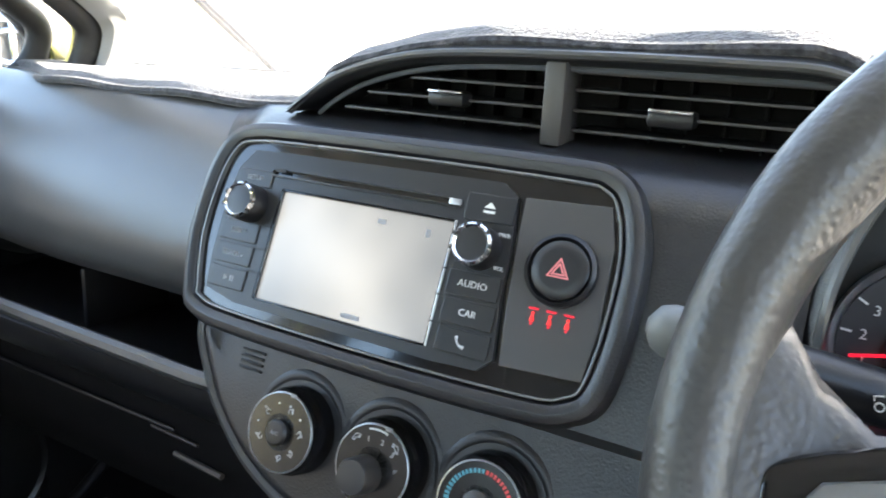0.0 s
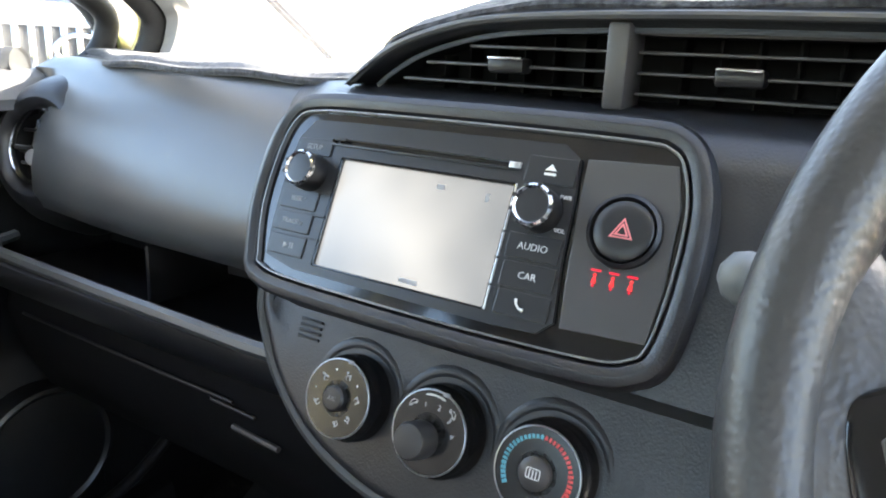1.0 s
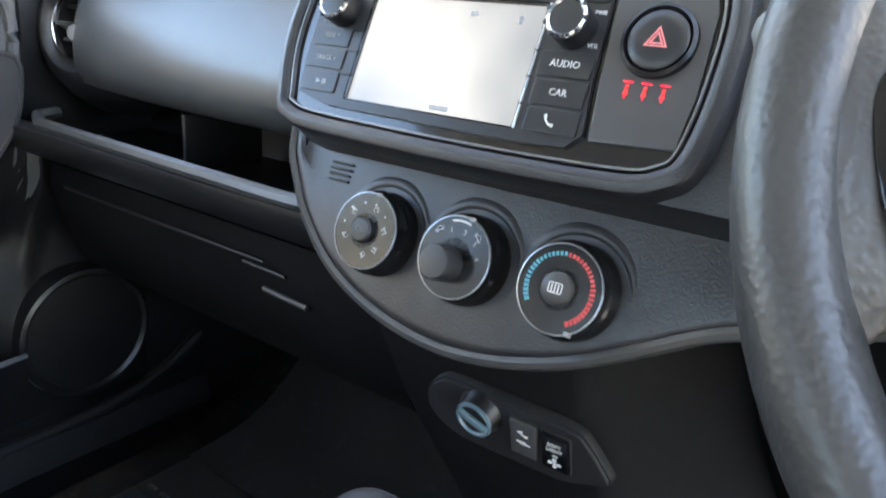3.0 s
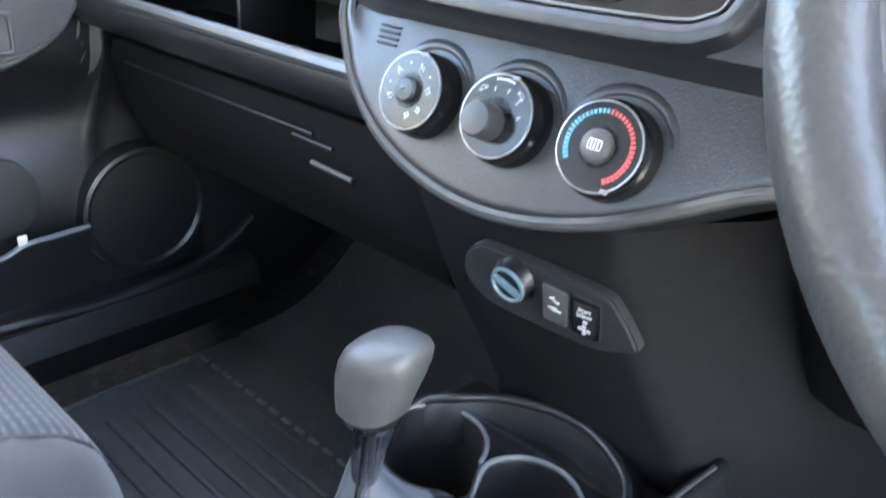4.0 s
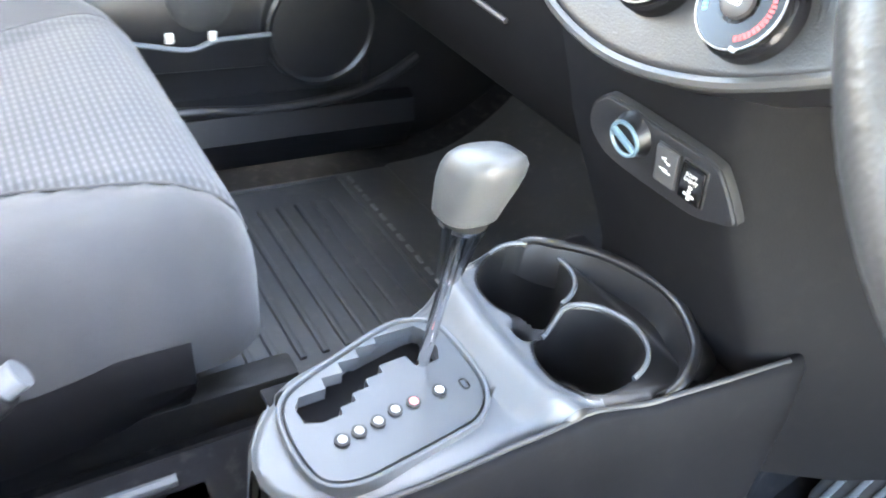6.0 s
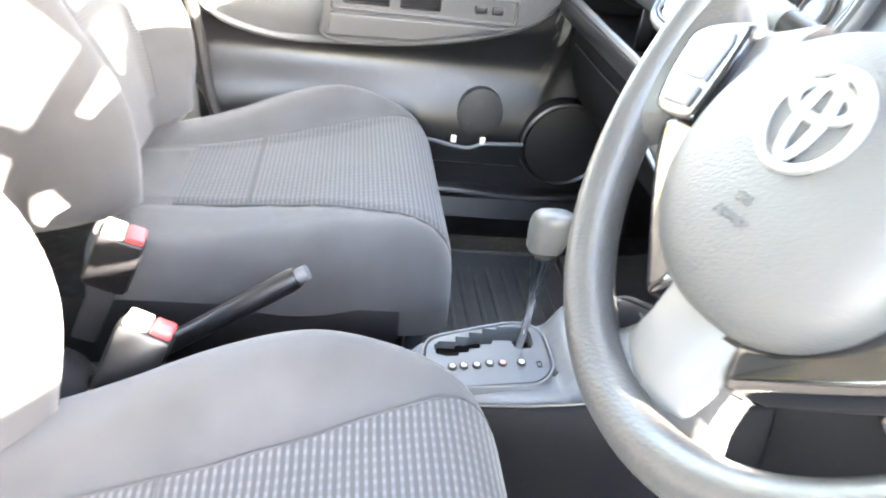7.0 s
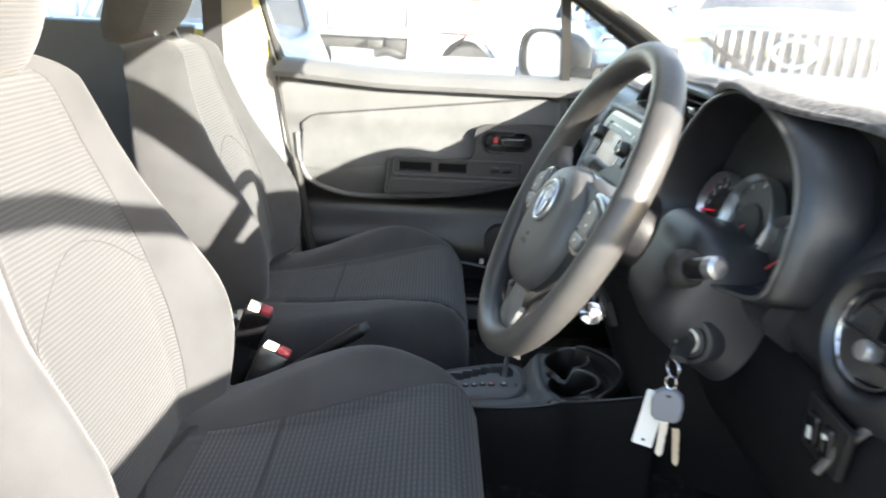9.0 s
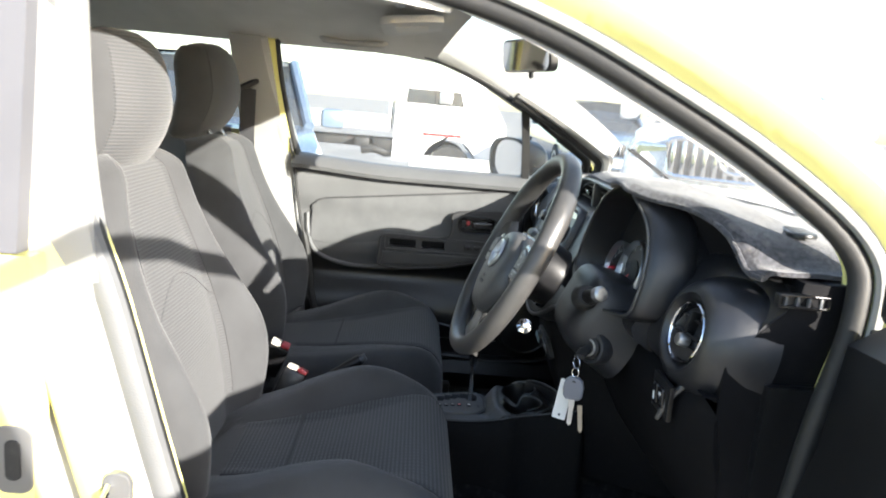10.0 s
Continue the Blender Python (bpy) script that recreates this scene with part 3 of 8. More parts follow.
part("wiper_arm", tube([windscreen_at(0.142, 0.0) + Vector((0, 0.014, 0.010)), windscreen_at(0.134, 0.10) + Vector((0, 0.014, 0.012)), windscreen_at(0.126, 0.22) + Vector((0, 0.014, 0.012))], 0.0042, 6), VOID, wiper)
part("wiper_blade", tube([windscreen_at(0.138, 0.06) + Vector((0, 0.008, 0.008)), windscreen_at(0.132, 0.14) + Vector((0, 0.008, 0.008)), windscreen_at(0.127, 0.23) + Vector((0, 0.008, 0.008))], 0.0034, 6), VOID, wiper)


# ---- passenger door ----
def door_panel_x(y, z):
    """Inner face of the door trim (distance from the car's middle line)."""
    x = 0.690
    x -= 0.026 * math.exp(-((z - 0.715) / 0.055) ** 2) * (0.55 + 0.45 * smooth01(-0.65, -0.2, y)) * smooth01(0.20, 0.10, y)
    x -= 0.020 * smooth01(0.62, 0.50, z)
    x += 0.018 * smooth01(0.90, 0.99, z)
    x += 0.020 * math.exp(-((z - 0.62) / 0.05) ** 2)
    x -= 0.012 * smooth01(0.80, 0.86, z) * smooth01(0.97, 0.92, z)
    return x


def sill_z(y):
    return 0.965 + 0.018 * smooth01(-0.35, -0.70, y) + 0.004 * smooth01(0.0, 0.2, y)


def passenger_door():
    d = thing("passenger_door", (-0.70, 0.25, 0.40), "closed front passenger door with grey trim and wound-up glass", "car door")

    def face(u, v):
        y = 0.225 - 0.885 * u + 0.0
        top = sill_z(y)
        z = 0.365 + (top - 0.365) * v
        y += 0.10 * smooth01(0.62, 0.42, z) * (u - 0.0) * 1.0 - 0.06 * smooth01(0.8, 0.42, z) * (1 - u) - 0.03 * (v - 0.5) * u
        return (-door_panel_x(y, z), y, z)
    part("trim_panel", grid(60, 56, face, (-0.045, 0, 0)), DOOR_TRIM, d, "grained grey plastic trim panel")
    part("top_rail", grid(30, 5, lambda u, v: (-0.645 - 0.055 * v, 0.225 - 0.90 * u, sill_z(0.225 - 0.90 * u) - 0.030 * (1 - v) ** 2 + 0.001), (-0.004, 0, -0.012)), DOOR_TRIM, d, "soft grey window ledge")
    # fabric insert, upper edge rising forward
    def insert(u, v):
        y = 0.030 - 0.640 * u
        zt = 0.922 - 0.075 * u - 0.02 * smooth01(0.95, 1.0, u) - 0.012 * smooth01(0.06, 0.0, u)
        zb = 0.790 - 0.090 * u + 0.03 * smooth01(0.25, 0.0, u) + 0.015 * smooth01(0.9, 1.0, u)
        z = zb + (zt - zb) * v
        return (-door_panel_x(y, z) + 0.004 + 0.010 * math.sin(math.pi * v) * min(1, 6 * u, 6 * (1 - u)), y, z)
    part("cloth_insert", grid(40, 14, insert, (-0.006, 0, 0)), DOOR_CLOTH, d, "light grey cloth insert")
    edge = [Vector(insert(i / 30, 1.0)) + Vector((0.002, 0, 0)) for i in range(31)] + [Vector(insert(1, 1 - i / 6)) + Vector((0.002, 0, 0)) for i in range(1, 7)]
    part("insert_seam", tube(edge, 0.0025, 6), SEAM, d)
    # lower arc of the armrest
    arc = []
    for y, z in catmull([(-0.625, 0.80), (-0.60, 0.69), (-0.51, 0.644), (-0.38, 0.640), (-0.21, 0.657), (-0.09, 0.686), (0.0, 0.730), (0.034, 0.78), (0.046, 0.84), (0.044, 0.905), (0.020, 0.932)], 60):
        arc.append((-door_panel_x(y, z) + 0.004, y, z))
    part("armrest_edge", tube(arc, 0.007, 8), DOOR_TRIM, d, "raised armrest moulding edge")
    ays, azs = [-0.66, -0.625, -0.60, -0.51, -0.38, -0.21, -0.09, 0.0, 0.034, 0.047, 0.055, 0.22], [0.70, 0.70, 0.675, 0.644, 0.640, 0.657, 0.686, 0.730, 0.78, 0.84, 0.945, 0.955]
    def low_face(u, v):
        y = -0.65 + 0.868 * u
        z = 0.367 + (float(np.interp(y, ays, azs)) - 0.370) * v
        yy = y + 0.10 * smooth01(0.62, 0.42, z) * smooth01(-0.2, -0.65, y)
        return (-door_panel_x(yy, z) + 0.003 + 0.012 * math.exp(-((y - 0.10) / 0.10) ** 2 - ((z - 0.60) / 0.06) ** 2), yy, z)
    part("lower_panel", grid(50, 30, low_face, (-0.004, 0, 0)), PLASTIC, d, "black plastic lower door panel")
    # switch and pull panel
    Mp = Matrix(((0, 0, 1, -0.632), (1, 0, 0, 0), (0, 1, 0, 0), (0, 0, 0, 1)))
    panel = [tuple(p) for p in catmull([(-0.392, 0.664), (-0.392, 0.700), (-0.386, 0.752), (-0.340, 0.758), (-0.240, 0.756), (-0.185, 0.760), (-0.170, 0.790), (-0.172, 0.828), (-0.150, 0.846), (-0.080, 0.850), (0.010, 0.852), (0.036, 0.842), (0.034, 0.800), (0.018, 0.760), (-0.020, 0.722), (-0.090, 0.693), (-0.210, 0.666), (-0.330, 0.655)], 72, closed=True)]
    hc = (-0.092, 0.808)
    slots = [rrect(-0.320, 0.735, 0.082, 0.024, 0.004, 2), rrect(-0.225, 0.735, 0.072, 0.024, 0.004, 2), rrect(*hc, 0.118, 0.050, 0.021, 5)]
    Mp = Mp @ at(0, 0, -0.014)
    ap = part("armrest_panel", holed(panel, slots, -0.04, 0.004), DOOR_BAND, d, "dark armrest carrier with pull openings and handle surround", M=Mp)
    part("carrier_edge", tube([(y, z, 0.003) for y, z in panel], 0.0032, 6, closed=True), DOOR_BAND, ap, M=Mp)
    strip_o, strip_i = rrect(-0.215, 0.735, 0.330, 0.048, 0.006, 3), rrect(-0.215, 0.735, 0.318, 0.036, 0.004, 3)
    part("switch_strip_rim", frame_slab(strip_o, strip_i, 0.0, 0.0075, 0.002), DOOR_BAND, ap, "raised rim of the pull strip", M=Mp)
    part("pull_front", slab([(-0.385, 0.664), (-0.22, 0.670), (-0.09, 0.697), (-0.07, 0.708), (-0.380, 0.706)], 0.002, 0.009, 0.003), DOOR_BAND, ap, "armrest front below the pull strip", M=Mp)
    part("pocket_floor", box((-0.27, 0.735, -0.016), (0.21, 0.04, 0.002), 0.0), VOID, ap, M=Mp)
    for yy in (-0.118, -0.088):
        part("window_switch", slab(rrect(yy, 0.736, 0.022, 0.014, 0.004), 0.0, 0.010, 0.003), PLASTIC, ap, M=Mp)
    # inner handle
    hb = part("handle_bezel", frame_slab(rrect(*hc, 0.126, 0.058, 0.025, 6), rrect(*hc, 0.114, 0.046, 0.020, 6), -0.03, 0.0075, 0.003), PLASTIC, d, "black oval handle bezel", M=Mp)
    part("handle_recess", slab(rrect(*hc, 0.122, 0.054, 0.022, 6), -0.034, -0.028, 0.001), GLOSS, hb, M=Mp)
    part("door_handle", slab(rrect(hc[0] + 0.016, hc[1] - 0.002, 0.066, 0.024, 0.010), -0.022, 0.004, 0.004), GLOSS, d, "gloss black inner door handle", M=Mp)
    part("lock_knob", slab(rrect(hc[0] - 0.030, hc[1] + 0.004, 0.010, 0.016, 0.003), -0.02, 0.004, 0.002), RED_PLASTIC, d, "red lock mark", M=Mp)
    part("lock_slider", slab(rrect(hc[0] - 0.044, hc[1], 0.016, 0.026, 0.004), -0.028, -0.004, 0.003), PLASTIC, d, "black lock slider", M=Mp)
    rear_edge = [(-0.662, y, z) for y, z in catmull([(-0.690, 1.04), (-0.672, 0.97), (-0.645, 0.80), (-0.618, 0.70), (-0.592, 0.53), (-0.565, 0.44)], 30)]
    part("rear_edge_seal", tube(rear_edge, [0.0045 if p[2] > 0.74 else 0.011 for p in rear_edge], 8, up=(1, 0, 0)), SEAL, d, "dark seal along the rear door edge")
    # speaker and pocket
    Ms = Matrix(((0, 0, 1, -0.660), (1, 0, 0, 0.090), (0, 1, 0, 0.487), (0, 0, 0, 1)))
    sp = part("speaker", lathe([(0.092, -0.02), (0.089, 0.009), (0.084, 0.011), (0.080, 0.008), (0.078, 0.007)], 44), PLASTIC, d, "round black speaker surround", M=Ms)
    part("speaker_grille", lathe([(0.079, 0.0), (0.078, 0.007), (0.05, 0.010), (0.02, 0.011)], 40), PLASTIC, sp, M=Ms)
    lip = [(-0.640, y, z) for y, z in catmull([(-0.50, 0.512), (-0.30, 0.500), (-0.18, 0.484), (-0.11, 0.472), (-0.075, 0.483), (-0.03, 0.486), (0.004, 0.488)], 30)]
    pk = part("door_pocket", loft([[(x - 0.0, y, z), (x - 0.002, y, z - 0.004), (x - 0.004, y, 0.44), (x - 0.035, y, 0.425), (x - 0.04, y, 0.44)] for x, y, z in lip], closed=False), PLASTIC, d, "black map pocket")
    part("pocket_lip", tube(lip, 0.004, 8), GREY_PLASTIC, pk)
    part("bottle_hollow", lathe([(0.046, -0.02), (0.045, -0.004), (0.040, -0.002), (0.020, -0.001)], 28), SEAL, pk, M=Matrix(((0, 0, 1, -0.662), (1, 0, 0, -0.085), (0, 1.1, 0, 0.535), (0, 0, 0, 1))))
    for y in (-0.135, -0.078):
        part("pocket_clip", box((-0.639, y, 0.490), (0.004, 0.011, 0.015), 0.002), IVORY, pk, "pale clip in the pocket")
    # window frame and glass
    def wp(y, z, dx=0.0):
        return (-(0.690 - 0.115 * (z - 0.965) / 0.37) + dx, y, z)
    top_line = [wp(y, z) for y, z in catmull([(0.225, 1.035), (0.10, 1.118), (-0.03, 1.198), (-0.15, 1.255), (-0.28, 1.298), (-0.45, 1.326), (-0.62, 1.333), (-0.725, 1.325)], 40)]
    back_line = [wp(y, z) for y, z in catmull([(-0.735, 1.315), (-0.725, 1.20), (-0.700, 1.06), (-0.680, 0.975)], 12)]
    part("window_frame", tube(top_line, 0.010, 8, up=(1, 0, 0)), SEAL, d, "black window channel")
    part("rear_frame", loft([[(x + a, y + b, z) for a, b in ((0.012, 0.010), (0.012, -0.022), (-0.02, -0.024), (-0.02, 0.010))] for x, y, z in back_line], cap0=True, cap1=True), YELLOW, d, "yellow painted rear window frame")
    part("rear_channel", tube([(x + 0.004, y + 0.016, z) for x, y, z in back_line], 0.008, 8), SEAL, d, "black rubber channel")
    part("quarter_post", loft([[(x + a, y + b, z) for a, b in ((0.010, 0.011), (0.010, -0.011), (-0.01, -0.011), (-0.01, 0.011))] for x, y, z in (wp(0.045, 0.96), wp(0.03, 1.08), wp(0.012, 1.185))], cap0=True, cap1=True), SEAL, d, "slim black quarter window post")
    part("front_corner", tube([wp(y, z) for y, z in catmull([(0.185, 0.962), (0.216, 0.985), (0.228, 1.015), (0.222, 1.040), (0.190, 1.062), (0.130, 1.100)], 24)], 0.0145, 10, up=(1, 0, 0)), SEAL, d)
    post = [(y, z, k) for y, z, k in catmull([(0.222, 0.955, 1.0), (0.244, 0.985, 1.0), (0.252, 1.015, 1.0), (0.246, 1.042, 1.0), (0.205, 1.072, 0.95), (0.13, 1.118, 0.85), (0.04, 1.168, 0.7), (-0.03, 1.204, 0.6)], 40)]
    part("jamb_line", tube([Vector(wp(y + 0.006, z)) + Vector((0.034 * k, 0, 0)) for y, z, k in post], 0.009, 8, up=(1, 0, 0)), YELLOW, shell, "yellow edge of the door opening")
    part("inner_seal", tube([Vector(wp(y + 0.004, z)) + Vector((0.058 * k, 0, 0)) for y, z, k in post], 0.017, 10, up=(1, 0, 0)), SEAL, shell, "black inner pillar seal")
    part("pillar_cover", loft([[Vector(wp(y + dy, z)) + Vector((dx * k, 0, dz)) for dx, dy, dz in ((0.064, 0.016, 0.004), (0.080, 0.004, 0.0), (0.100, 0.006, 0.004), (0.110, 0.018, 0.010), (0.105, 0.030, 0.016))] for y, z, k in post], closed=False), TRIM_LIGHT, shell, "light grey pillar cover")
    outline = [(0.20, 0.96), (0.225, 1.035), (0.10, 1.118), (-0.03, 1.198), (-0.15, 1.255), (-0.28, 1.298), (-0.45, 1.326), (-0.62, 1.333), (-0.725, 1.320), (-0.70, 1.06), (-0.68, 0.955)]
    bm = bmesh.new()
    bm.faces.new([bm.verts.new(Vector(wp(y, z)) + Vector((-0.006, 0, 0))) for y, z in outline])
    g = part("window_glass", bm, GLASS, d, "clear wound-up glass")
    # outer mirror
    Mm = Matrix.Translation((-0.865, 0.036, 1.008)) @ Matrix.Rotation(radians(30), 4, "Z") @ Matrix.Scale(1.14, 4)
    hs = part("mirror_housing", loft([[(math.copysign(abs(math.cos(a)) ** 0.7, math.cos(a)) * 0.088 * k, y, math.copysign(abs(math.sin(a)) ** 0.7, math.sin(a)) * 0.062 * k) for a in [2 * math.pi * i / 28 for i in range(28)]] for y, k in ((-0.030, 0.93), (-0.028, 1.0), (0.0, 1.02), (0.04, 0.92), (0.07, 0.66), (0.085, 0.3))], cap1=True), PLASTIC, d, "dark outer mirror housing", M=Mm)
    part("mirror_rim", loft([[(math.copysign(abs(math.cos(a)) ** 0.7, math.cos(a)) * k, y, math.copysign(abs(math.sin(a)) ** 0.7, math.sin(a)) * k * 0.70) for a in [2 * math.pi * i / 28 for i in range(28)]] for y, k in ((-0.020, 0.090), (-0.034, 0.090), (-0.034, 0.080), (-0.022, 0.078))]), SEAL, hs, M=Mm)
    part("mirror_face", loft([[(math.copysign(abs(math.cos(a)) ** 0.7, math.cos(a)) * 0.079 * k, -0.026, math.copysign(abs(math.sin(a)) ** 0.7, math.sin(a)) * 0.0555 * k) for a in [2 * math.pi * i / 28 for i in range(28)]] for k in (1.0, 0.5)], cap1=True), MIRROR, hs, "mirror glass", M=Mm)
    part("mirror_arm", tube([(-0.70, 0.13, 0.975), (-0.76, 0.10, 0.972), (-0.84, 0.05, 0.985)], 0.02, 10), SEAL, d)
    part("outer_skin", loft([[(x, y, z) for x, z in ((-0.735, 0.40), (-0.80, 0.45), (-0.815, 0.70), (-0.775, 0.95), (-0.70, 0.962))] for y in (0.24, -0.2, -0.68)], closed=False), YELLOW, d, "yellow outer door skin")
    return d


passenger_door()


def driver_door():
    """Swung open about its front hinge."""
    d = thing("driver_door", (0.76, 0.30, 0.40), "front driver door standing wide open, black trim inside", "car door")
    # built closed along -y from the hinge, then turned outwards
    R = Matrix.Translation((0.775, 0.285, 0)) @ Matrix.Rotation(radians(76), 4, "Z")
    part("outer_skin", loft([[(x, y, z) for x, z in ((0.0, 0.36), (0.05, 0.42), (0.06, 0.70), (0.03, top - 0.022), (-0.02, top), (-0.02, 0.36))] for y, top in ((0.0, 0.962), (-0.20, 0.985), (-0.45, 1.005), (-0.92, 1.022))], cap0=True, cap1=True), YELLOW, d, "yellow outer door skin", M=R)
    part("trim_panel", loft([[(x, y, z) for x, z in ((-0.02, 0.37), (-0.06, 0.44), (-0.05, 0.60), (-0.095, 0.70), (-0.07, 0.80), (-0.06, top - 0.03), (-0.02, top))] for y, top in ((-0.02, 0.962), (-0.20, 0.985), (-0.45, 1.005), (-0.90, 1.022))], cap0=True, cap1=True), PLASTIC, d, "black door trim", M=R)
    part("window_frame", tube([(-0.01, -0.02, 0.97), (-0.02, -0.04, 1.03), (-0.04, -0.17, 1.125), (-0.07, -0.35, 1.235), (-0.10, -0.55, 1.30), (-0.11, -0.80, 1.33), (-0.10, -0.98, 1.31), (-0.05, -0.95, 1.10), (-0.01, -0.92, 0.95)], 0.021, 8), SEAL, d, "black window frame", M=R)
    part("window_seal", tube([(-0.03, -0.02, 0.40), (-0.03, -0.005, 0.70), (-0.025, -0.015, 0.95)], 0.012, 8), SEAL, d, "black door-edge seal", M=R)


driver_door()


# ---- dashboard ----
dash = thing("dashboard", (0.0, 0.25, 0.55), "dark grained plastic dashboard", "dashboard")


def strip(rows, **kw):
    """Rows of (x, [(y, z), ...]) lofted across the car."""
    return loft([[(x, y, z) for y, z in prof] for x, prof in rows], **kw)


def passenger_profile(x):
    """Closed section of the passenger side: ledge, rolled fascia, back."""
    k = smooth01(-0.40, -0.66, x)
    e = smooth01(-0.60, -0.69, x)
    p = [(0.40, 0.985), (0.20, 0.985), (0.150 + 0.02 * k, 0.984), (0.125 + 0.02 * k, 0.972), (0.105 + 0.015 * k + 0.03 * e, 0.948), (0.080 + 0.01 * k + 0.04 * e, 0.905),
         (0.066 + 0.015 * k + 0.04 * e, 0.870), (0.060 + 0.02 * k + 0.04 * e, 0.842), (0.068 + 0.02 * k + 0.04 * e, 0.822), (0.085 + 0.02 * k + 0.03 * e, 0.815), (0.16, 0.813), (0.40, 0.813)]
    return p


xs = [-0.695, -0.68, -0.65, -0.60, -0.55, -0.48, -0.40, -0.32, -0.25, -0.20, -0.17, -0.14]
part("passenger_fascia", strip([(x, passenger_profile(x)) for x in xs], cap0=True, cap1=True), DASH_SOFT, dash, "smooth dark padded passenger fascia", sharp=60)
# open tray under it
tray = part("tray", strip([(x, [(0.40, 0.813), (0.22, 0.813), (0.215, 0.800), (0.20, 0.752), (0.085, 0.748), (0.060, 0.752), (0.046, 0.770), (0.034, 0.778), (0.022, 0.772), (0.020, 0.758), (0.030, 0.742), (0.10, 0.733), (0.40, 0.733)]) for x in (-0.655, -0.60, -0.4, -0.2, -0.15)], cap0=True, cap1=True), PLASTIC, dash, "black open tray with a rounded lip", sharp=50)
part("tray_rim", tube([(-0.645, 0.075, 0.783), (-0.63, 0.045, 0.783), (-0.60, 0.032, 0.780), (-0.4, 0.028, 0.779), (-0.2, 0.026, 0.778), (-0.160, 0.028, 0.778)], 0.007, 8), DASH_SOFT, tray, "smooth tray lip")
part("tray_divider", box((-0.405, 0.13, 0.782), (0.006, 0.10, 0.062), 0.002), PLASTIC, tray)
gb = part("glovebox", strip([(x, [(0.10, 0.732), (0.060, 0.725), (0.055, 0.700), (0.070, 0.640), (0.095, 0.590), (0.14, 0.560), (0.24, 0.555), (0.36, 0.70), (0.36, 0.732)]) for x in (-0.64, -0.60, -0.45, -0.28, -0.19, -0.14, -0.105)], cap0=True, cap1=True), STACK, dash, "black glovebox lid", sharp=50)
part("lid_line", tube([(-0.60, 0.052, 0.704), (-0.4, 0.050, 0.704), (-0.25, 0.050, 0.704)], 0.0015, 6), PLASTIC, gb)
part("latch_slot", tube([(-0.262, 0.060, 0.672), (-0.20, 0.056, 0.672)], 0.003, 6), HAZ_GREY, gb)
part("latch_slot", tube([(-0.285, 0.055, 0.695), (-0.225, 0.053, 0.695)], 0.0018, 6), PLASTIC, gb)


def round_vent(x, y, z, name, yaw):
    """Round swivel outlet: pod, bright ring, bowl, vane and thumb knob."""
    M = Matrix.Translation((x, y, z)) @ Matrix.Rotation(radians(yaw), 4, "Z") @ frame_of((0, 0, 0), 12)
    pod = part(name, lathe([(0.100, -0.085), (0.095, -0.060), (0.086, -0.032), (0.074, -0.011), (0.063, -0.001), (0.056, 0.001), (0.051, -0.002), (0.047, -0.010), (0.0445, -0.016)], 56, cap=False), DASH, dash, "dark round air outlet pod", M=M)
    part("outlet_ring", lathe([(0.0450, -0.014), (0.0440, -0.005), (0.0425, -0.0035), (0.0412, -0.006), (0.0395, -0.016)], 48, cap=False), CHROME, pod, "thin bright outlet ring", M=M)
    part("outlet_bowl", lathe([(0.0400, -0.010), (0.038, -0.022), (0.030, -0.036), (0.013, -0.046)], 36, cap=False), VOID, pod, M=M)
    part("outlet_floor", lathe([(0.018, -0.048), (0.016, -0.044)], 20), VOID, pod, M=M)
    part("vane", box((0, 0, -0.016), (0.074, 0.0045, 0.024), 0.0015), PLASTIC, pod, M=M @ Matrix.Rotation(radians(-18), 4, "X"))
    part("vane", box((0, 0.019, -0.020), (0.062, 0.0035, 0.020), 0.0015), PLASTIC, pod, M=M)
    part("vane", box((0, -0.019, -0.020), (0.062, 0.0035, 0.020), 0.0015), PLASTIC, pod, M=M)
    part("vane_strut", box((0, 0.005, -0.010), (0.005, 0.052, 0.016), 0.0015), PLASTIC, pod, M=M)
    part("thumb_knob", lathe([(0.0095, -0.012), (0.0095, 0.001), (0.008, 0.004), (0.0035, 0.0045)], 20), SILVER, pod, "silver thumb knob", M=M @ at(0, -0.012, 0.000))


round_vent(-0.612, 0.090, 0.888, "passenger_outlet", 12)
round_vent(0.622, 0.088, 0.888, "driver_outlet", 6)


# centre: upper band, outlet hood, recess
def centre_profile(x):
    k = smooth01(-0.145, -0.235, x)
    return [(0.40, 0.985), (0.13 + 0.02 * k, 0.985), (0.100 + 0.045 * k, 0.984), (0.088 + 0.05 * k, 0.983), (0.068 + 0.058 * k, 0.978 - 0.004 * k), (0.056 + 0.062 * k, 0.972 - 0.006 * k), (0.045 + 0.066 * k, 0.955), (0.030 + 0.062 * k, 0.92), (0.012 + 0.062 * k, 0.88), (0.0 + 0.066 * k, 0.845), (0.02 + 0.05 * k, 0.828), (0.06 + 0.03 * k, 0.82), (0.40, 0.82)]


part("centre_fascia", strip([(x, centre_profile(x)) for x in (-0.240, -0.225, -0.21, -0.195, -0.18, -0.165, -0.14, -0.10, 0.0, 0.1, 0.14, 0.17, 0.20, 0.214)], cap0=True, cap1=True), DASH, dash, "grained dark centre fascia", sharp=60)

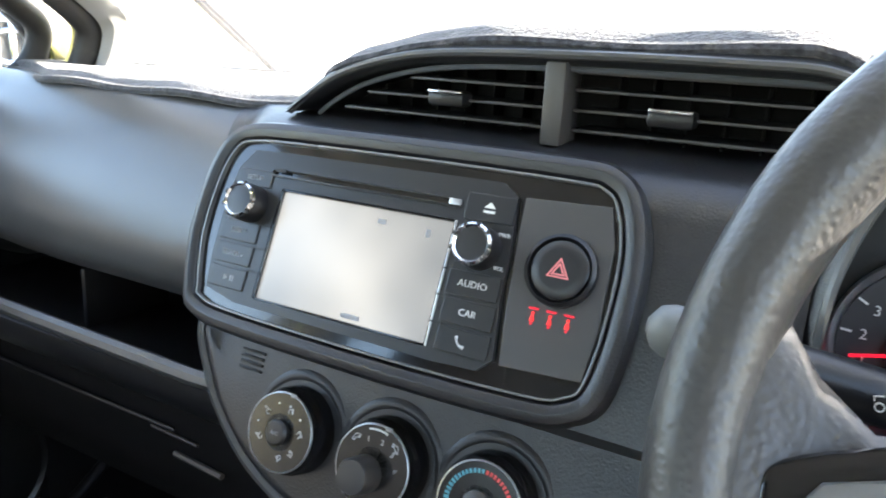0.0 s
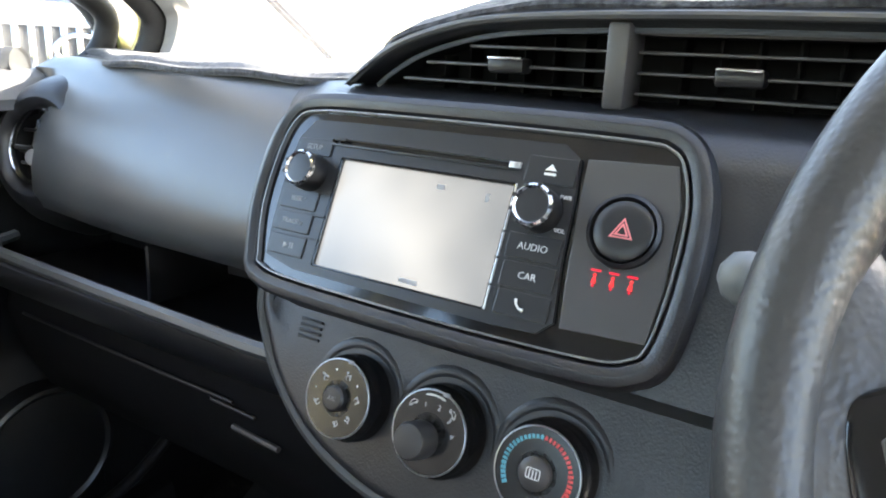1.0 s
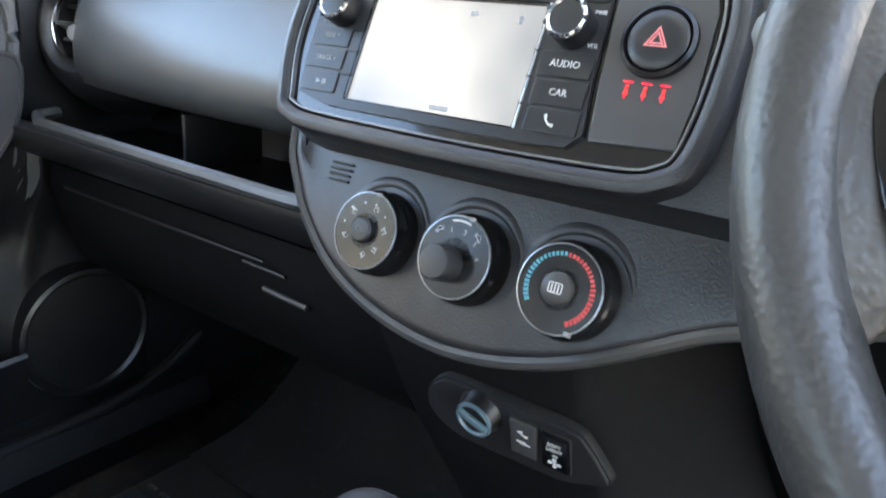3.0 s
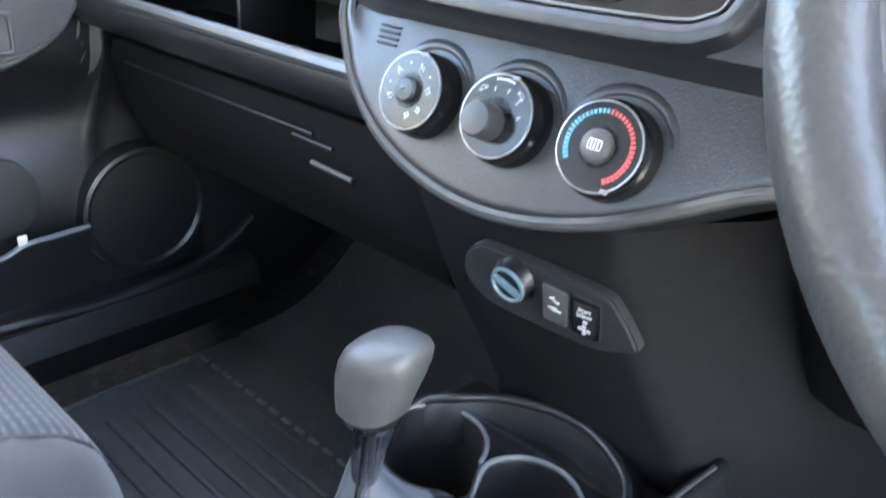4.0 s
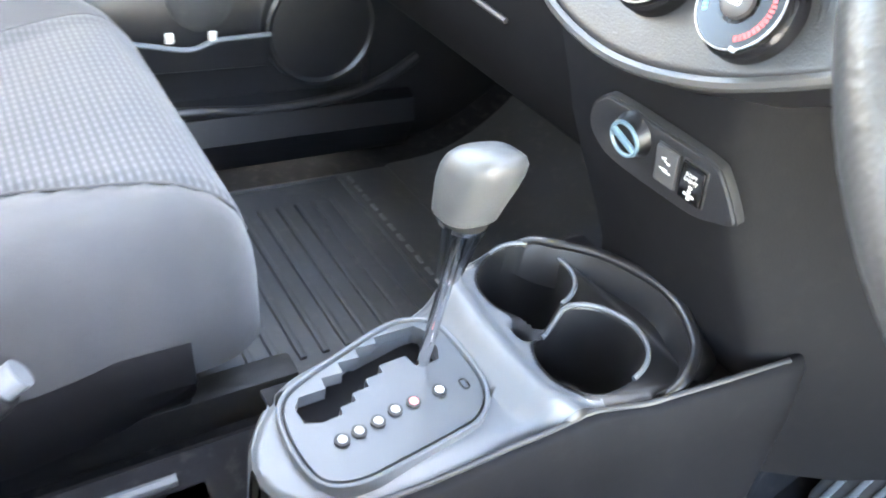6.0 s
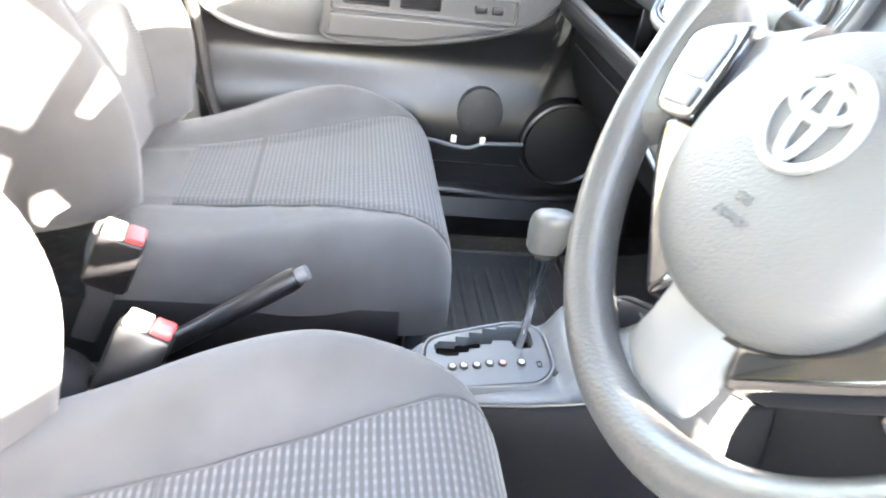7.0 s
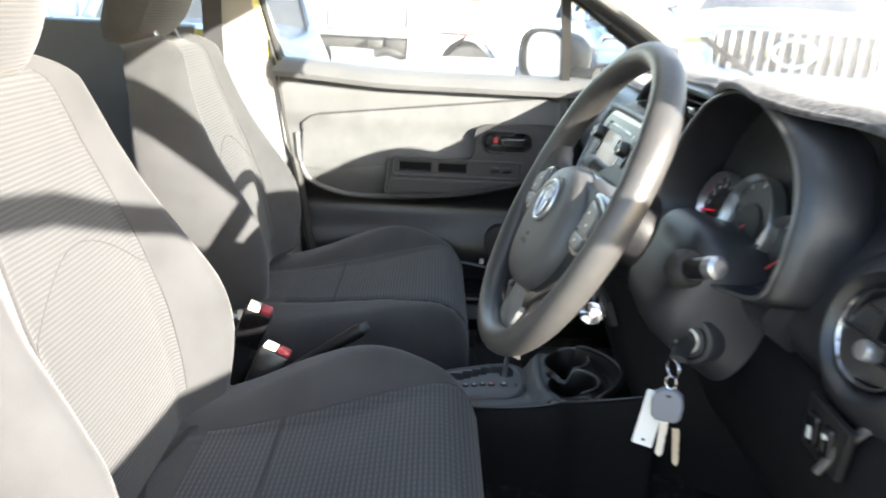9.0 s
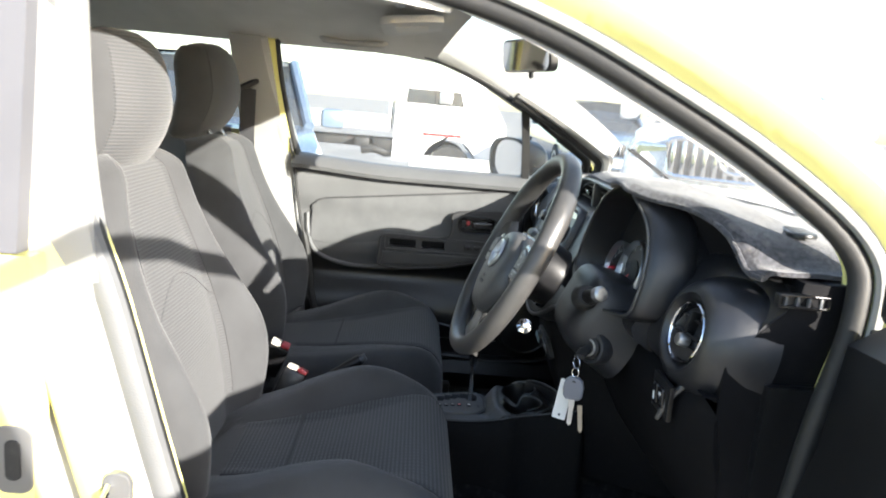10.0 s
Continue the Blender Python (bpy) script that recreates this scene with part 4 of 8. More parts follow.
# outlet opening between the two hood curves: the hood line over the centre outlets
HOOD = [(-0.150, 0.088, 0.984), (-0.125, 0.085, 1.001), (-0.095, 0.083, 1.016), (-0.05, 0.082, 1.028), (0.0, 0.081, 1.033), (0.08, 0.080, 1.035), (0.16, 0.080, 1.035), (0.205, 0.080, 1.033), (0.232, 0.082, 1.020)]
hood_line = [Vector(p) for p in catmull(HOOD, 48)]
rows = []
for p in hood_line:
    h = p.z - 0.984
    rows.append([(p.x, 0.40, 0.984 + h * 0.4), (p.x, 0.25, 0.986 + h * 1.0), (p.x, 0.14, p.z + 0.010 * min(1, h / 0.02)), (p.x, 0.100, p.z + 0.011 * min(1, h / 0.02)), (p.x, 0.084, p.z + 0.006 * min(1, h / 0.02)), (p.x, 0.080, p.z), (p.x, 0.086, p.z - 0.005 * min(1, h / 0.02)), (p.x, 0.125, p.z - 0.005 * min(1, h / 0.02)), (p.x, 0.14, max(0.983, p.z - 0.008))])
hood = part("outlet_hood", loft(rows, closed=False), DASH, dash, "arched hood over the centre air outlets", sharp=60)
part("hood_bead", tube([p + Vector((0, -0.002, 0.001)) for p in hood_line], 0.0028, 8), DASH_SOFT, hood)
part("hood_inner_bead", tube([p + Vector((0.010, 0.008, -0.007)) for p in hood_line[3:]], 0.0018, 6), GREY_PLASTIC, hood)
def under_hood(x):
    return float(np.interp(x, [p[0] for p in HOOD], [p[2] for p in HOOD])) - 0.003


outlet = part("centre_outlet", grid(24, 4, lambda u, v: (-0.15 + 0.38 * u, 0.142, 0.975 + (under_hood(-0.15 + 0.38 * u) - 0.975) * v), (0, 0.01, 0)), VOID, dash, "dark centre air outlets with thin slats")
for z, x0 in ((0.9915, -0.105), (1.0035, -0.085), (1.0155, -0.050), (1.026, 0.075)):
    for xa, xb in ((x0, 0.050), (0.067, 0.225)):
        if xb - xa > 0.02:
            sl = part("slat", box(((xa + xb) / 2, 0.112, z), (xb - xa, 0.036, 0.0022), 0.0008), VOID, outlet)
            part("slat_edge", box(((xa + xb) / 2, 0.0935, z), (xb - xa, 0.0012, 0.0016), 0.0004), HAZ_GREY, sl)
for i in range(7):
    part("back_vane", box((-0.09 + 0.022 * i, 0.133, 0.980 + (under_hood(-0.09 + 0.022 * i) - 0.986) / 2), (0.002, 0.018, under_hood(-0.09 + 0.022 * i) - 0.986), 0.0005), VOID, outlet)
for i in range(7):
    part("back_vane", box((0.085 + 0.022 * i, 0.133, 1.002), (0.002, 0.018, 0.048), 0.0005), VOID, outlet)
part("outlet_divider", box((0.0585, 0.094, 1.007), (0.0135, 0.030, 0.050), 0.002), HAZ_GREY, outlet, "grey divider between the outlets")
for x, z in ((-0.018, 1.004), (0.127, 1.0035)):
    tab = part("outlet_tab", box((x, 0.092, z), (0.027, 0.016, 0.010), 0.003), PLASTIC, outlet, "black slat tab with silver top")
    part("tab_cap", box((x, 0.0845, z + 0.0045), (0.025, 0.004, 0.0022), 0.001), CHROME, tab)


# dash mat lying over the top
def mat_edge(x):
    if x < -0.150:
        return 0.140 + 0.06 * smooth01(-0.52, -0.68, x) + 0.006 * math.sin(9 * x)
    if x < 0.225:
        return 0.140 - 0.052 * smooth01(-0.150, -0.11, x)
    if x < 0.42:
        return 0.075 - 0.030 * smooth01(0.225, 0.34, x)
    return float(np.interp(x, [0.42, 0.46, 0.50, 0.54, 0.58, 0.61, 0.64, 0.67, 0.69], [0.045, 0.068, 0.100, 0.116, 0.130, 0.137, 0.139, 0.146, 0.160]))


def hood_height(x, y):
    """Height of the dash top under the mat."""
    z = 0.987
    if -0.16 < x < 0.30:
        h = np.interp(x, [-0.150, -0.125, -0.095, -0.05, 0.0, 0.08, 0.20, 0.26, 0.30], [0.0, 0.017, 0.032, 0.044, 0.049, 0.051, 0.052, 0.03, 0.0])
        z += (h + 0.010 * min(1, h / 0.02)) * (1 - smooth01(0.14, 0.38, y))
    if 0.19 < x < 0.67:
        k = max(0.0, 1 - ((x - 0.372) / 0.165) ** 2) ** 0.5 if x < 0.40 else float(np.interp(x, [0.40, 0.42, 0.46, 0.50, 0.54, 0.58, 0.61, 0.64, 0.655, 0.67], [0.985, 0.95, 0.88, 0.81, 0.76, 0.67, 0.53, 0.32, 0.10, 0.0]))
        z = max(z, 0.987 + 0.080 * k * (1 - smooth01(0.12, 0.46, y)))
    return z


def dash_mat_at(u, v):
    x = -0.685 + 1.37 * u
    y0 = mat_edge(x)
    y1 = 0.535 - 0.245 * (abs(x) / 0.69) ** 2.2
    y = y0 + (y1 - y0) * v
    z = hood_height(x, y) + 0.007 + 0.0015 * math.sin(38 * x + 9 * y) + 0.001 * math.sin(61 * y)
    z -= 0.010 * smooth01(0.05, 0.0, v)
    return (x, y, z)


dmat = part("dash_mat", grid(110, 30, dash_mat_at, (0, 0.002, -0.006)), DASHMAT)
tagged(dmat, "fuzzy grey carpet dash mat covering the dashboard top", "dash mat")
# sheet coloured near-black so the gap under the mat reads as shaded
part("dash_notch", loft([[(x, mat_edge(x) + 0.006, hood_height(x, mat_edge(x)) - 0.004), (x, mat_edge(x) + 0.050, hood_height(x, mat_edge(x)) - 0.012), (x, mat_edge(x) + 0.060, 0.955), (x, mat_edge(x) + 0.08, 0.95)] for x in [0.47 + 0.01 * i for i in range(23)]], closed=False), VOID, dash, "near-black sheet standing for shade under the dash mat edge")
part("mat_hem", tube([Vector(dash_mat_at(i / 109, 0.0)) + Vector((0, -0.001, -0.002)) for i in range(110)], 0.0042, 8), DASHMAT, dmat, "rolled edge of the mat")
slot = part("outlet_slots", slab(rrect(0, 0, 0.082, 0.040, 0.019), 0, 0.006, 0.002), PLASTIC, dash, "oval demister outlet showing through the dash mat", M=Matrix.Translation((0.580, 0.247, hood_height(0.58, 0.247) + 0.006)) @ Matrix.Rotation(radians(-15), 4, "Z"))
for i in range(4):
    part("demister_rib", box((-0.022 + 0.0145 * i, 0, 0.0062), (0.003, 0.028, 0.003), 0.001), GREY_PLASTIC, slot, M=Matrix.Translation((0.580, 0.247, hood_height(0.58, 0.247) + 0.006)) @ Matrix.Rotation(radians(-15), 4, "Z"))

# instrument binnacle
ARCH = [(0.228, 0.880), (0.222, 0.93), (0.238, 0.985), (0.275, 1.030), (0.330, 1.052), (0.380, 1.056), (0.430, 1.048), (0.478, 1.018), (0.508, 0.975), (0.520, 0.925), (0.515, 0.880), (0.47, 0.866), (0.37, 0.862), (0.27, 0.866)]
arch = catmull(ARCH, 64, closed=True)
cx, cz = 0.370, 0.95


def arch_ring(y, k, dz=0.0, tilt=0.20, right=1.0):
    return [(cx + (x - cx) * k * (right if x > 0.43 else 1.0 + (right - 1.0) * smooth01(0.38, 0.43, x)), y + tilt * (z - 0.95) + 0.026 * smooth01(0.42, 0.53, x), cz + (z - cz) * k + dz) for x, z in arch]


bin_ = part("binnacle", loft([arch_ring(0.30, 0.98, -0.035, right=0.66), arch_ring(0.16, 1.05, right=0.72), arch_ring(0.112, 1.07, right=0.80), arch_ring(0.108, 1.08, right=0.97), arch_ring(0.098, 1.09, right=0.995), arch_ring(0.085, 1.09), arch_ring(0.050, 1.075), arch_ring(0.036, 1.04), arch_ring(0.034, 1.0), arch_ring(0.042, 0.985), arch_ring(0.10, 0.975), arch_ring(0.135, 0.97)]), DASH, dash, "dark hooded instrument binnacle", sharp=70)
part("binnacle_bead", tube([(x, y - 0.001, z) for x, y, z in arch_ring(0.034, 1.005)], 0.0025, 6, closed=True), DASH_SOFT, bin_)
back = part("gauge_panel", loft([[(x, y, z) for x, y, z in arch_ring(0.104, k)] for k in (0.975, 0.4)], cap1=True), SEAL, bin_, "black instrument face")
DIAL = surface("gauge_face", (0.035, 0.033, 0.036), 0.5, vary=0.05)
for x, z, r, lab in ((0.366, 0.905, 0.056, "round speed dial"), (0.275, 0.897, 0.047, "round rev counter with red needle"), (0.460, 0.895, 0.044, "round fuel dial")):
    Md = frame_of((x, 0.090, z), 14)
    dial = part("dial", lathe([(r, -0.01), (r, 0.002), (r * 0.97, 0.0035)], 48), DIAL, bin_, lab, M=Md)
    part("dial_ring", lathe([(r * 1.08, -0.004), (r * 1.10, 0.010), (r * 1.07, 0.0135), (r * 1.03, 0.011), (r * 0.975, 0.0)], 48, cap=False), SILVER, dial, M=Md)
    part("dial_boss", lathe([(r * 0.50, 0.003), (r * 0.50, 0.006), (r * 0.46, 0.007)], 36), SEAL, dial, M=Md)
    for i in range(9):
        a = radians(222 - (24 if lab.startswith("round rev") else 33) * i)
        Mt = Md @ at(r * 0.90 * math.cos(a), r * 0.90 * math.sin(a), 0.0042) @ Matrix.Rotation(a, 4, "Z")
        part("tick", box((0, 0, 0), (r * 0.12, r * 0.025, 0.0006), 0.0), WHITE_PRINT, dial, M=Mt)
        if lab.startswith("round rev"):
            lettering(str(i), r * 0.17, Md @ at(r * 0.72 * math.cos(a), r * 0.72 * math.sin(a), 0.0042), WHITE_PRINT, dial, "numeral")
    Mn = Md @ at(0, 0, 0.009) @ Matrix.Rotation(radians(192 if lab.startswith("round rev") else 225), 4, "Z")
    part("needle", box((r * 0.42, 0, 0), (r * 0.84, r * 0.035, 0.001), 0.0), RED_LIT if lab.startswith("round rev") else RED_PRINT, dial, "red needle", M=Mn)

# driver side fascia below and beside the binnacle
def driver_profile(x):
    e = smooth01(0.58, 0.70, x)
    return [(0.40, 0.986), (0.20 + 0.05 * e, 0.986), (0.165 + 0.055 * e, 0.984), (0.145 + 0.06 * e, 0.965), (0.110 + 0.05 * e, 0.925), (0.086 + 0.045 * e, 0.875), (0.078 + 0.045 * e, 0.845), (0.085 + 0.04 * e, 0.826), (0.11 + 0.03 * e, 0.815), (0.40, 0.80)]


part("driver_fascia", strip([(x, driver_profile(x)) for x in (0.505, 0.53, 0.56, 0.60, 0.64, 0.67, 0.69, 0.700)], cap0=True, cap1=True), DASH, dash, "dark driver side fascia", sharp=60)
under = part("lower_fascia", strip([(x, [(0.40, 0.872), (0.075, 0.872), (0.058, 0.866), (0.052, 0.852), (0.060, 0.835), (0.085, 0.818), (0.40, 0.80)]) for x in (0.215, 0.30, 0.40, 0.51)], cap0=True, cap1=True), DASH, dash, "dark fascia below the instruments", sharp=60)
knee = part("knee_panel", strip([(x, [(0.36, 0.83), (0.100, 0.822), (0.082 + a, 0.812), (0.074 + a, 0.785), (0.080 + a, 0.735), (0.100 + a, 0.67), (0.135 + a, 0.605), (0.19, 0.575), (0.36, 0.60)]) for x, a in ((0.160, 0.05), (0.19, 0.02), (0.25, 0.0), (0.40, 0.0), (0.55, 0.002), (0.65, 0.015), (0.697, 0.045))], cap0=True, cap1=True), STACK, dash, "black knee panel under the dashboard", sharp=50)
# switch blank and small switches low on the driver side
Mk = frame_of((0.614, 0.0755, 0.791), -4)
sw = part("switch_panel", slab([(-0.035, -0.028), (0.030, -0.030), (0.040, 0.024), (-0.028, 0.026)], -0.004, 0.003, 0.002), PLASTIC, knee, "small black switch panel", M=Mk)
part("rocker_switch", slab(rrect(-0.010, -0.002, 0.018, 0.030, 0.003), 0.003, 0.008, 0.002), GLOSS, sw, M=Mk)
part("switch_mark", slab(rrect(-0.011, -0.006, 0.005, 0.013, 0.002), 0.008, 0.0088, 0.0003), WHITE_PRINT, sw, M=Mk)
part("rocker_switch", slab(rrect(0.014, 0.000, 0.016, 0.028, 0.003), 0.003, 0.008, 0.002), GLOSS, sw, M=Mk)
part("switch_mark", slab(rrect(0.014, 0.005, 0.006, 0.005, 0.002), 0.008, 0.0088, 0.0003), WHITE_PRINT, sw, M=Mk)
# pale bead carries the highlight of the knee panel edge in its colour
part("panel_edge", tube([(0.648, 0.096, 0.823), (0.638, 0.078, 0.795), (0.625, 0.070, 0.758)], [0.004, 0.005, 0.004], 8), DASH_SOFT, knee, "knee panel edge with its highlight put in as a pale bead")
# dash end, seen through the open door
def end_at(u, v):
    z = 0.60 + 0.385 * v
    y0 = 0.118 + 0.02 * smooth01(0.82, 0.70, z) + 0.085 * smooth01(0.86, 0.98, z)
    y1 = 0.275 - 0.05 * smooth01(0.85, 0.62, z)
    return (0.701 + 0.006 * math.sin(math.pi * u), y0 + (y1 - y0) * u, z)


endp = part("end_panel", grid(12, 20, end_at, (-0.03, 0, 0)), STACK, dash, "dark dashboard end cover")
Me = Matrix(((0, 0, 1, 0.7075), (1, 0, 0, 0.202), (0, 1, 0, 0.962), (0, 0, 0, 1)))
bl = part("slot_bezel", frame_slab(rrect(0, 0, 0.068, 0.018, 0.003, 2), rrect(0, 0, 0.062, 0.012, 0.002, 2), -0.01, 0.003, 0.001), PLASTIC, endp, "slotted black bezel", M=Me)
for i in range(4):
    part("slot_bar", box((-0.023 + 0.0153 * i, 0, -0.002), (0.004, 0.013, 0.006), 0.001), GREY_PLASTIC, bl, M=Me)
part("slot_back", box((0, 0, -0.006), (0.064, 0.014, 0.002), 0.0), SEAL, bl, M=Me)
for x, y, z in ((0.543, 0.187, 0.663), (0.553, 0.201, 0.644)):
    part("release_lever", box((x, y - 0.05, z), (0.030, 0.012, 0.010), 0.003), GREY_PLASTIC, knee, "small release lever")

# ---- audio unit and fascia around it ----
MR = frame_of((0.0, 0.0, 0.870), 24)
panel = thing("audio_panel", (0.0, 0.0, 0.86), "dark audio and hazard fascia with a rounded bezel", "audio panel")
OUT = [(-0.150, -0.0075), (-0.155, 0.0), (-0.1635, 0.035), (-0.1625, 0.075), (-0.155, 0.098), (-0.140, 0.1045), (-0.10, 0.1065), (0.0, 0.1075), (0.09, 0.107), (0.108, 0.1045), (0.117, 0.095), (0.1235, 0.070), (0.1235, 0.030), (0.1195, 0.002), (0.112, -0.0065), (0.09, -0.0115), (0.0, -0.0135), (-0.12, -0.012)]
ring0 = [tuple(p) for p in reversed(catmull(OUT, 96, closed=True))]
if sum(a[0] * b[1] - b[0] * a[1] for a, b in zip(ring0, ring0[1:] + ring0[:1])) < 0:
    ring0 = ring0[::-1]
part("bezel", frame_slab(scaled(ring0, -0.015), scaled(ring0, -0.001), -0.03, 0.006, 0.0065), DASH, panel, "dark grey rounded bezel", M=MR)
part("bezel_line", frame_slab(scaled(ring0, -0.0010), scaled(ring0, 0.0004), -0.006, 0.0040, 0.0004), SATIN, panel, "thin bright outline", M=MR)
part("gloss_backing", loft([[(x, y, -0.004) for x, y in scaled(ring0, 0.0)], [(x, y, 0.0005) for x, y in scaled(ring0, 0.0004)], [(-0.02 + (x + 0.02) * 0.4, 0.047 + (y - 0.047) * 0.4, 0.0005) for x, y in ring0]], cap1=True), GLOSS, panel, "gloss black backing", M=MR)
# hazard panel
hz = [(0.0645, 0.0945), (0.114, 0.0965), (0.120, 0.075), (0.1215, 0.030), (0.1185, 0.0025), (0.072, 0.0), (0.0685, 0.03), (0.0655, 0.07)][::-1]
hzp = part("hazard_panel", slab(hz, 0.0, 0.0025, 0.0008), HAZ_GREY, panel, "dark grey switch panel", M=MR)
MH = MR @ at(0.0945, 0.0575, 0.0025)
hb = part("hazard_surround", lathe([(0.0205, -0.002), (0.0200, 0.003), (0.0180, 0.0045), (0.0165, 0.001)], 48, cap=False), PLASTIC, hzp, "dished button surround", M=MH)
hbt = part("hazard_button", lathe([(0.0164, -0.002), (0.0162, 0.0035), (0.0150, 0.0045), (0.010, 0.0048), (0.003, 0.0049)], 44), KEYBLACK, hzp, "round black hazard button", M=MH)
def triangle(r, dr, d0, d1):
    o = [(r * math.cos(radians(a)), r * math.sin(radians(a)) - 0.0008) for a in (90, 210, 330)]
    i = [((r - dr) * math.cos(radians(a)), (r - dr) * math.sin(radians(a)) - 0.0008) for a in (90, 210, 330)]
    return loft([[(x, y, d0) for x, y in o], [(x, y, d1) for x, y in o], [(x, y, d1) for x, y in i], [(x, y, d0) for x, y in i]])
part("triangle_mark", triangle(0.0074, 0.0016, 0.0047, 0.0052), PINK_PRINT, hbt, "red warning triangle", M=MH)
part("triangle_mark", triangle(0.0046, 0.0016, 0.0047, 0.0052), PINK_PRINT, hbt, M=MH)
for u in (0.0845, 0.0945, 0.1045):
    Mi = MR @ at(u, 0.0305, 0.0026)
    ic = part("belt_lamp", slab(rrect(0, 0.0042, 0.0060, 0.0010, 0.0004, 1), 0, 0.0004, 0.0001), RED_LIT, hzp, "small lit red belt warning lamp", M=Mi)
    part("lamp_body", lathe([(0.0010, 0.0), (0.0010, 0.0004)], 10), AMBER_LIT, ic, M=Mi @ at(0, 0.0016))
    part("lamp_body", slab([(-0.0014, -0.0030), (0.0014, -0.0030), (0.0008, 0.0003), (-0.0008, 0.0003)], 0, 0.0004, 0.0001), AMBER_LIT, ic, M=Mi)
    part("lamp_body", lathe([(0.0007, 0.0), (0.0007, 0.0004)], 8), RED_LIT, ic, M=Mi @ at(0, -0.0042))

radio = thing("car_radio", (-0.045, 0.02, 0.87), "black car radio, its touch screen glowing pale for reflected sky", "car radio")
body = [(-0.1475, 0.0), (-0.1505, 0.025), (-0.1510, 0.060), (-0.1475, 0.085), (-0.137, 0.0985), (-0.10, 0.0995), (0.050, 0.1010), (0.0605, 0.094), (0.0630, 0.070), (0.0645, 0.035), (0.0685, 0.002), (0.060, -0.006), (0.03, -0.0075), (-0.12, -0.006)][::-1]
scr = rrect(-0.0402, 0.0372, 0.1318, 0.0755, 0.001, 1)
slot_o = rrect(-0.047, 0.0852, 0.142, 0.0042, 0.002, 2)
part("front_plate", holed(body, [scr, slot_o], 0.0005, 0.0035), KEYBLACK, radio, "satin black front plate", M=MR)
part("screen_recess", frame_slab(rrect(-0.0402, 0.0372, 0.1316, 0.0753, 0.001, 1), rrect(-0.0402, 0.0372, 0.1290, 0.0725, 0.001, 1), -0.004, 0.0030, 0.001), GLOSS, radio, "black screen surround", M=MR)
# emission stands for sky reflected in the screen
sc = part("screen", slab(rrect(-0.0402, 0.0372, 0.1292, 0.0727, 0.001, 1), -0.004, 0.0008, 0.0002), SCREEN, radio, "touch screen with reflected sky put in as a pale glow", M=MR)
for u, v, w, h in ((0.0085, 0.0640, 0.003, 0.005), (-0.025, 0.0660, 0.006, 0.003), (-0.030, 0.0045, 0.014, 0.003)):
    part("screen_mark", slab(rrect(u, v, w, h, 0.0005, 1), 0.0008, 0.0010, 0.0001), DIM_PRINT, sc, M=MR)
part("screen_edge", box((0.0262, 0.0372, 0.0034), (0.0014, 0.0745, 0.0012), 0.0003), SILVER, radio, "thin silver screen edge", M=MR)
part("disc_slot", box((-0.047, 0.0852, -0.002), (0.142, 0.0042, 0.003), 0.0), SEAL, radio, "dark disc slot", M=MR)
part("slot_lip", box((-0.046, 0.0828, 0.0042), (0.144, 0.0012, 0.0016), 0.0004), PLASTIC, radio, M=MR)
part("slot_end", box((0.0225, 0.0852, 0.0038), (0.008, 0.0036, 0.0014), 0.0004), SILVER, radio, M=MR)
part("slot_notch", box((-0.111, 0.0868, 0.0038), (0.010, 0.0024, 0.0010), 0.0004), SEAL, radio, M=MR)


def radio_button(u, v, w, h, words="", size=0.0052, mark=None, ink=WHITE_PRINT):
    b = part("button", slab(rrect(u, v, w, h, 0.0012, 2), 0.003, 0.0046, 0.0005), KEYBLACK, radio, "flat black key", M=MR)
    if words:
        lettering(words, size, MR @ at(u, v, 0.0046), ink, b)
    return b


LEFT_U, RIGHT_U = -0.1305, 0.0455
radio_button(LEFT_U, 0.0790, 0.0300, 0.0115, "SETUP", 0.0050, ink=DIM_PRINT)
radio_button(LEFT_U - 0.001, 0.0415, 0.0330, 0.0140, "SEEK ^", 0.0048, ink=DIM_PRINT)
radio_button(LEFT_U - 0.001, 0.0255, 0.0330, 0.0140, "TRACK v", 0.0048, ink=DIM_PRINT)
pb = radio_button(LEFT_U, 0.0090, 0.0310, 0.0140)
part("play_mark", slab([(-0.003, -0.002), (0.001, 0.0), (-0.003, 0.002)], 0.0045, 0.0049, 0.0001), DIM_PRINT, pb, M=MR @ at(LEFT_U, 0.0090))
part("play_mark", slab(rrect(0.0030, 0, 0.0012, 0.004, 0.0002, 1), 0.0045, 0.0049, 0.0001), DIM_PRINT, pb, M=MR @ at(LEFT_U, 0.0090))
part("play_mark", slab(rrect(0.0052, 0, 0.0012, 0.004, 0.0002, 1), 0.0045, 0.0049, 0.0001), DIM_PRINT, pb, M=MR @ at(LEFT_U, 0.0090))
eb = radio_button(RIGHT_U, 0.0845, 0.0310, 0.0160)
part("eject_mark", slab([(-0.0036, 0.0), (0.0036, 0.0), (0.0, 0.0036)], 0.0045, 0.0049, 0.0001), WHITE_PRINT, eb, M=MR @ at(RIGHT_U, 0.0845))
part("eject_mark", slab(rrect(0, -0.0022, 0.0072, 0.0014, 0.0002, 1), 0.0045, 0.0049, 0.0001), WHITE_PRINT, eb, M=MR @ at(RIGHT_U, 0.0845))
radio_button(RIGHT_U + 0.001, 0.0395, 0.0330, 0.0145, "AUDIO", 0.0058)
radio_button(RIGHT_U + 0.002, 0.0230, 0.0330, 0.0145, "CAR", 0.0057)
phb = radio_button(RIGHT_U + 0.003, 0.0068, 0.0330, 0.0140)
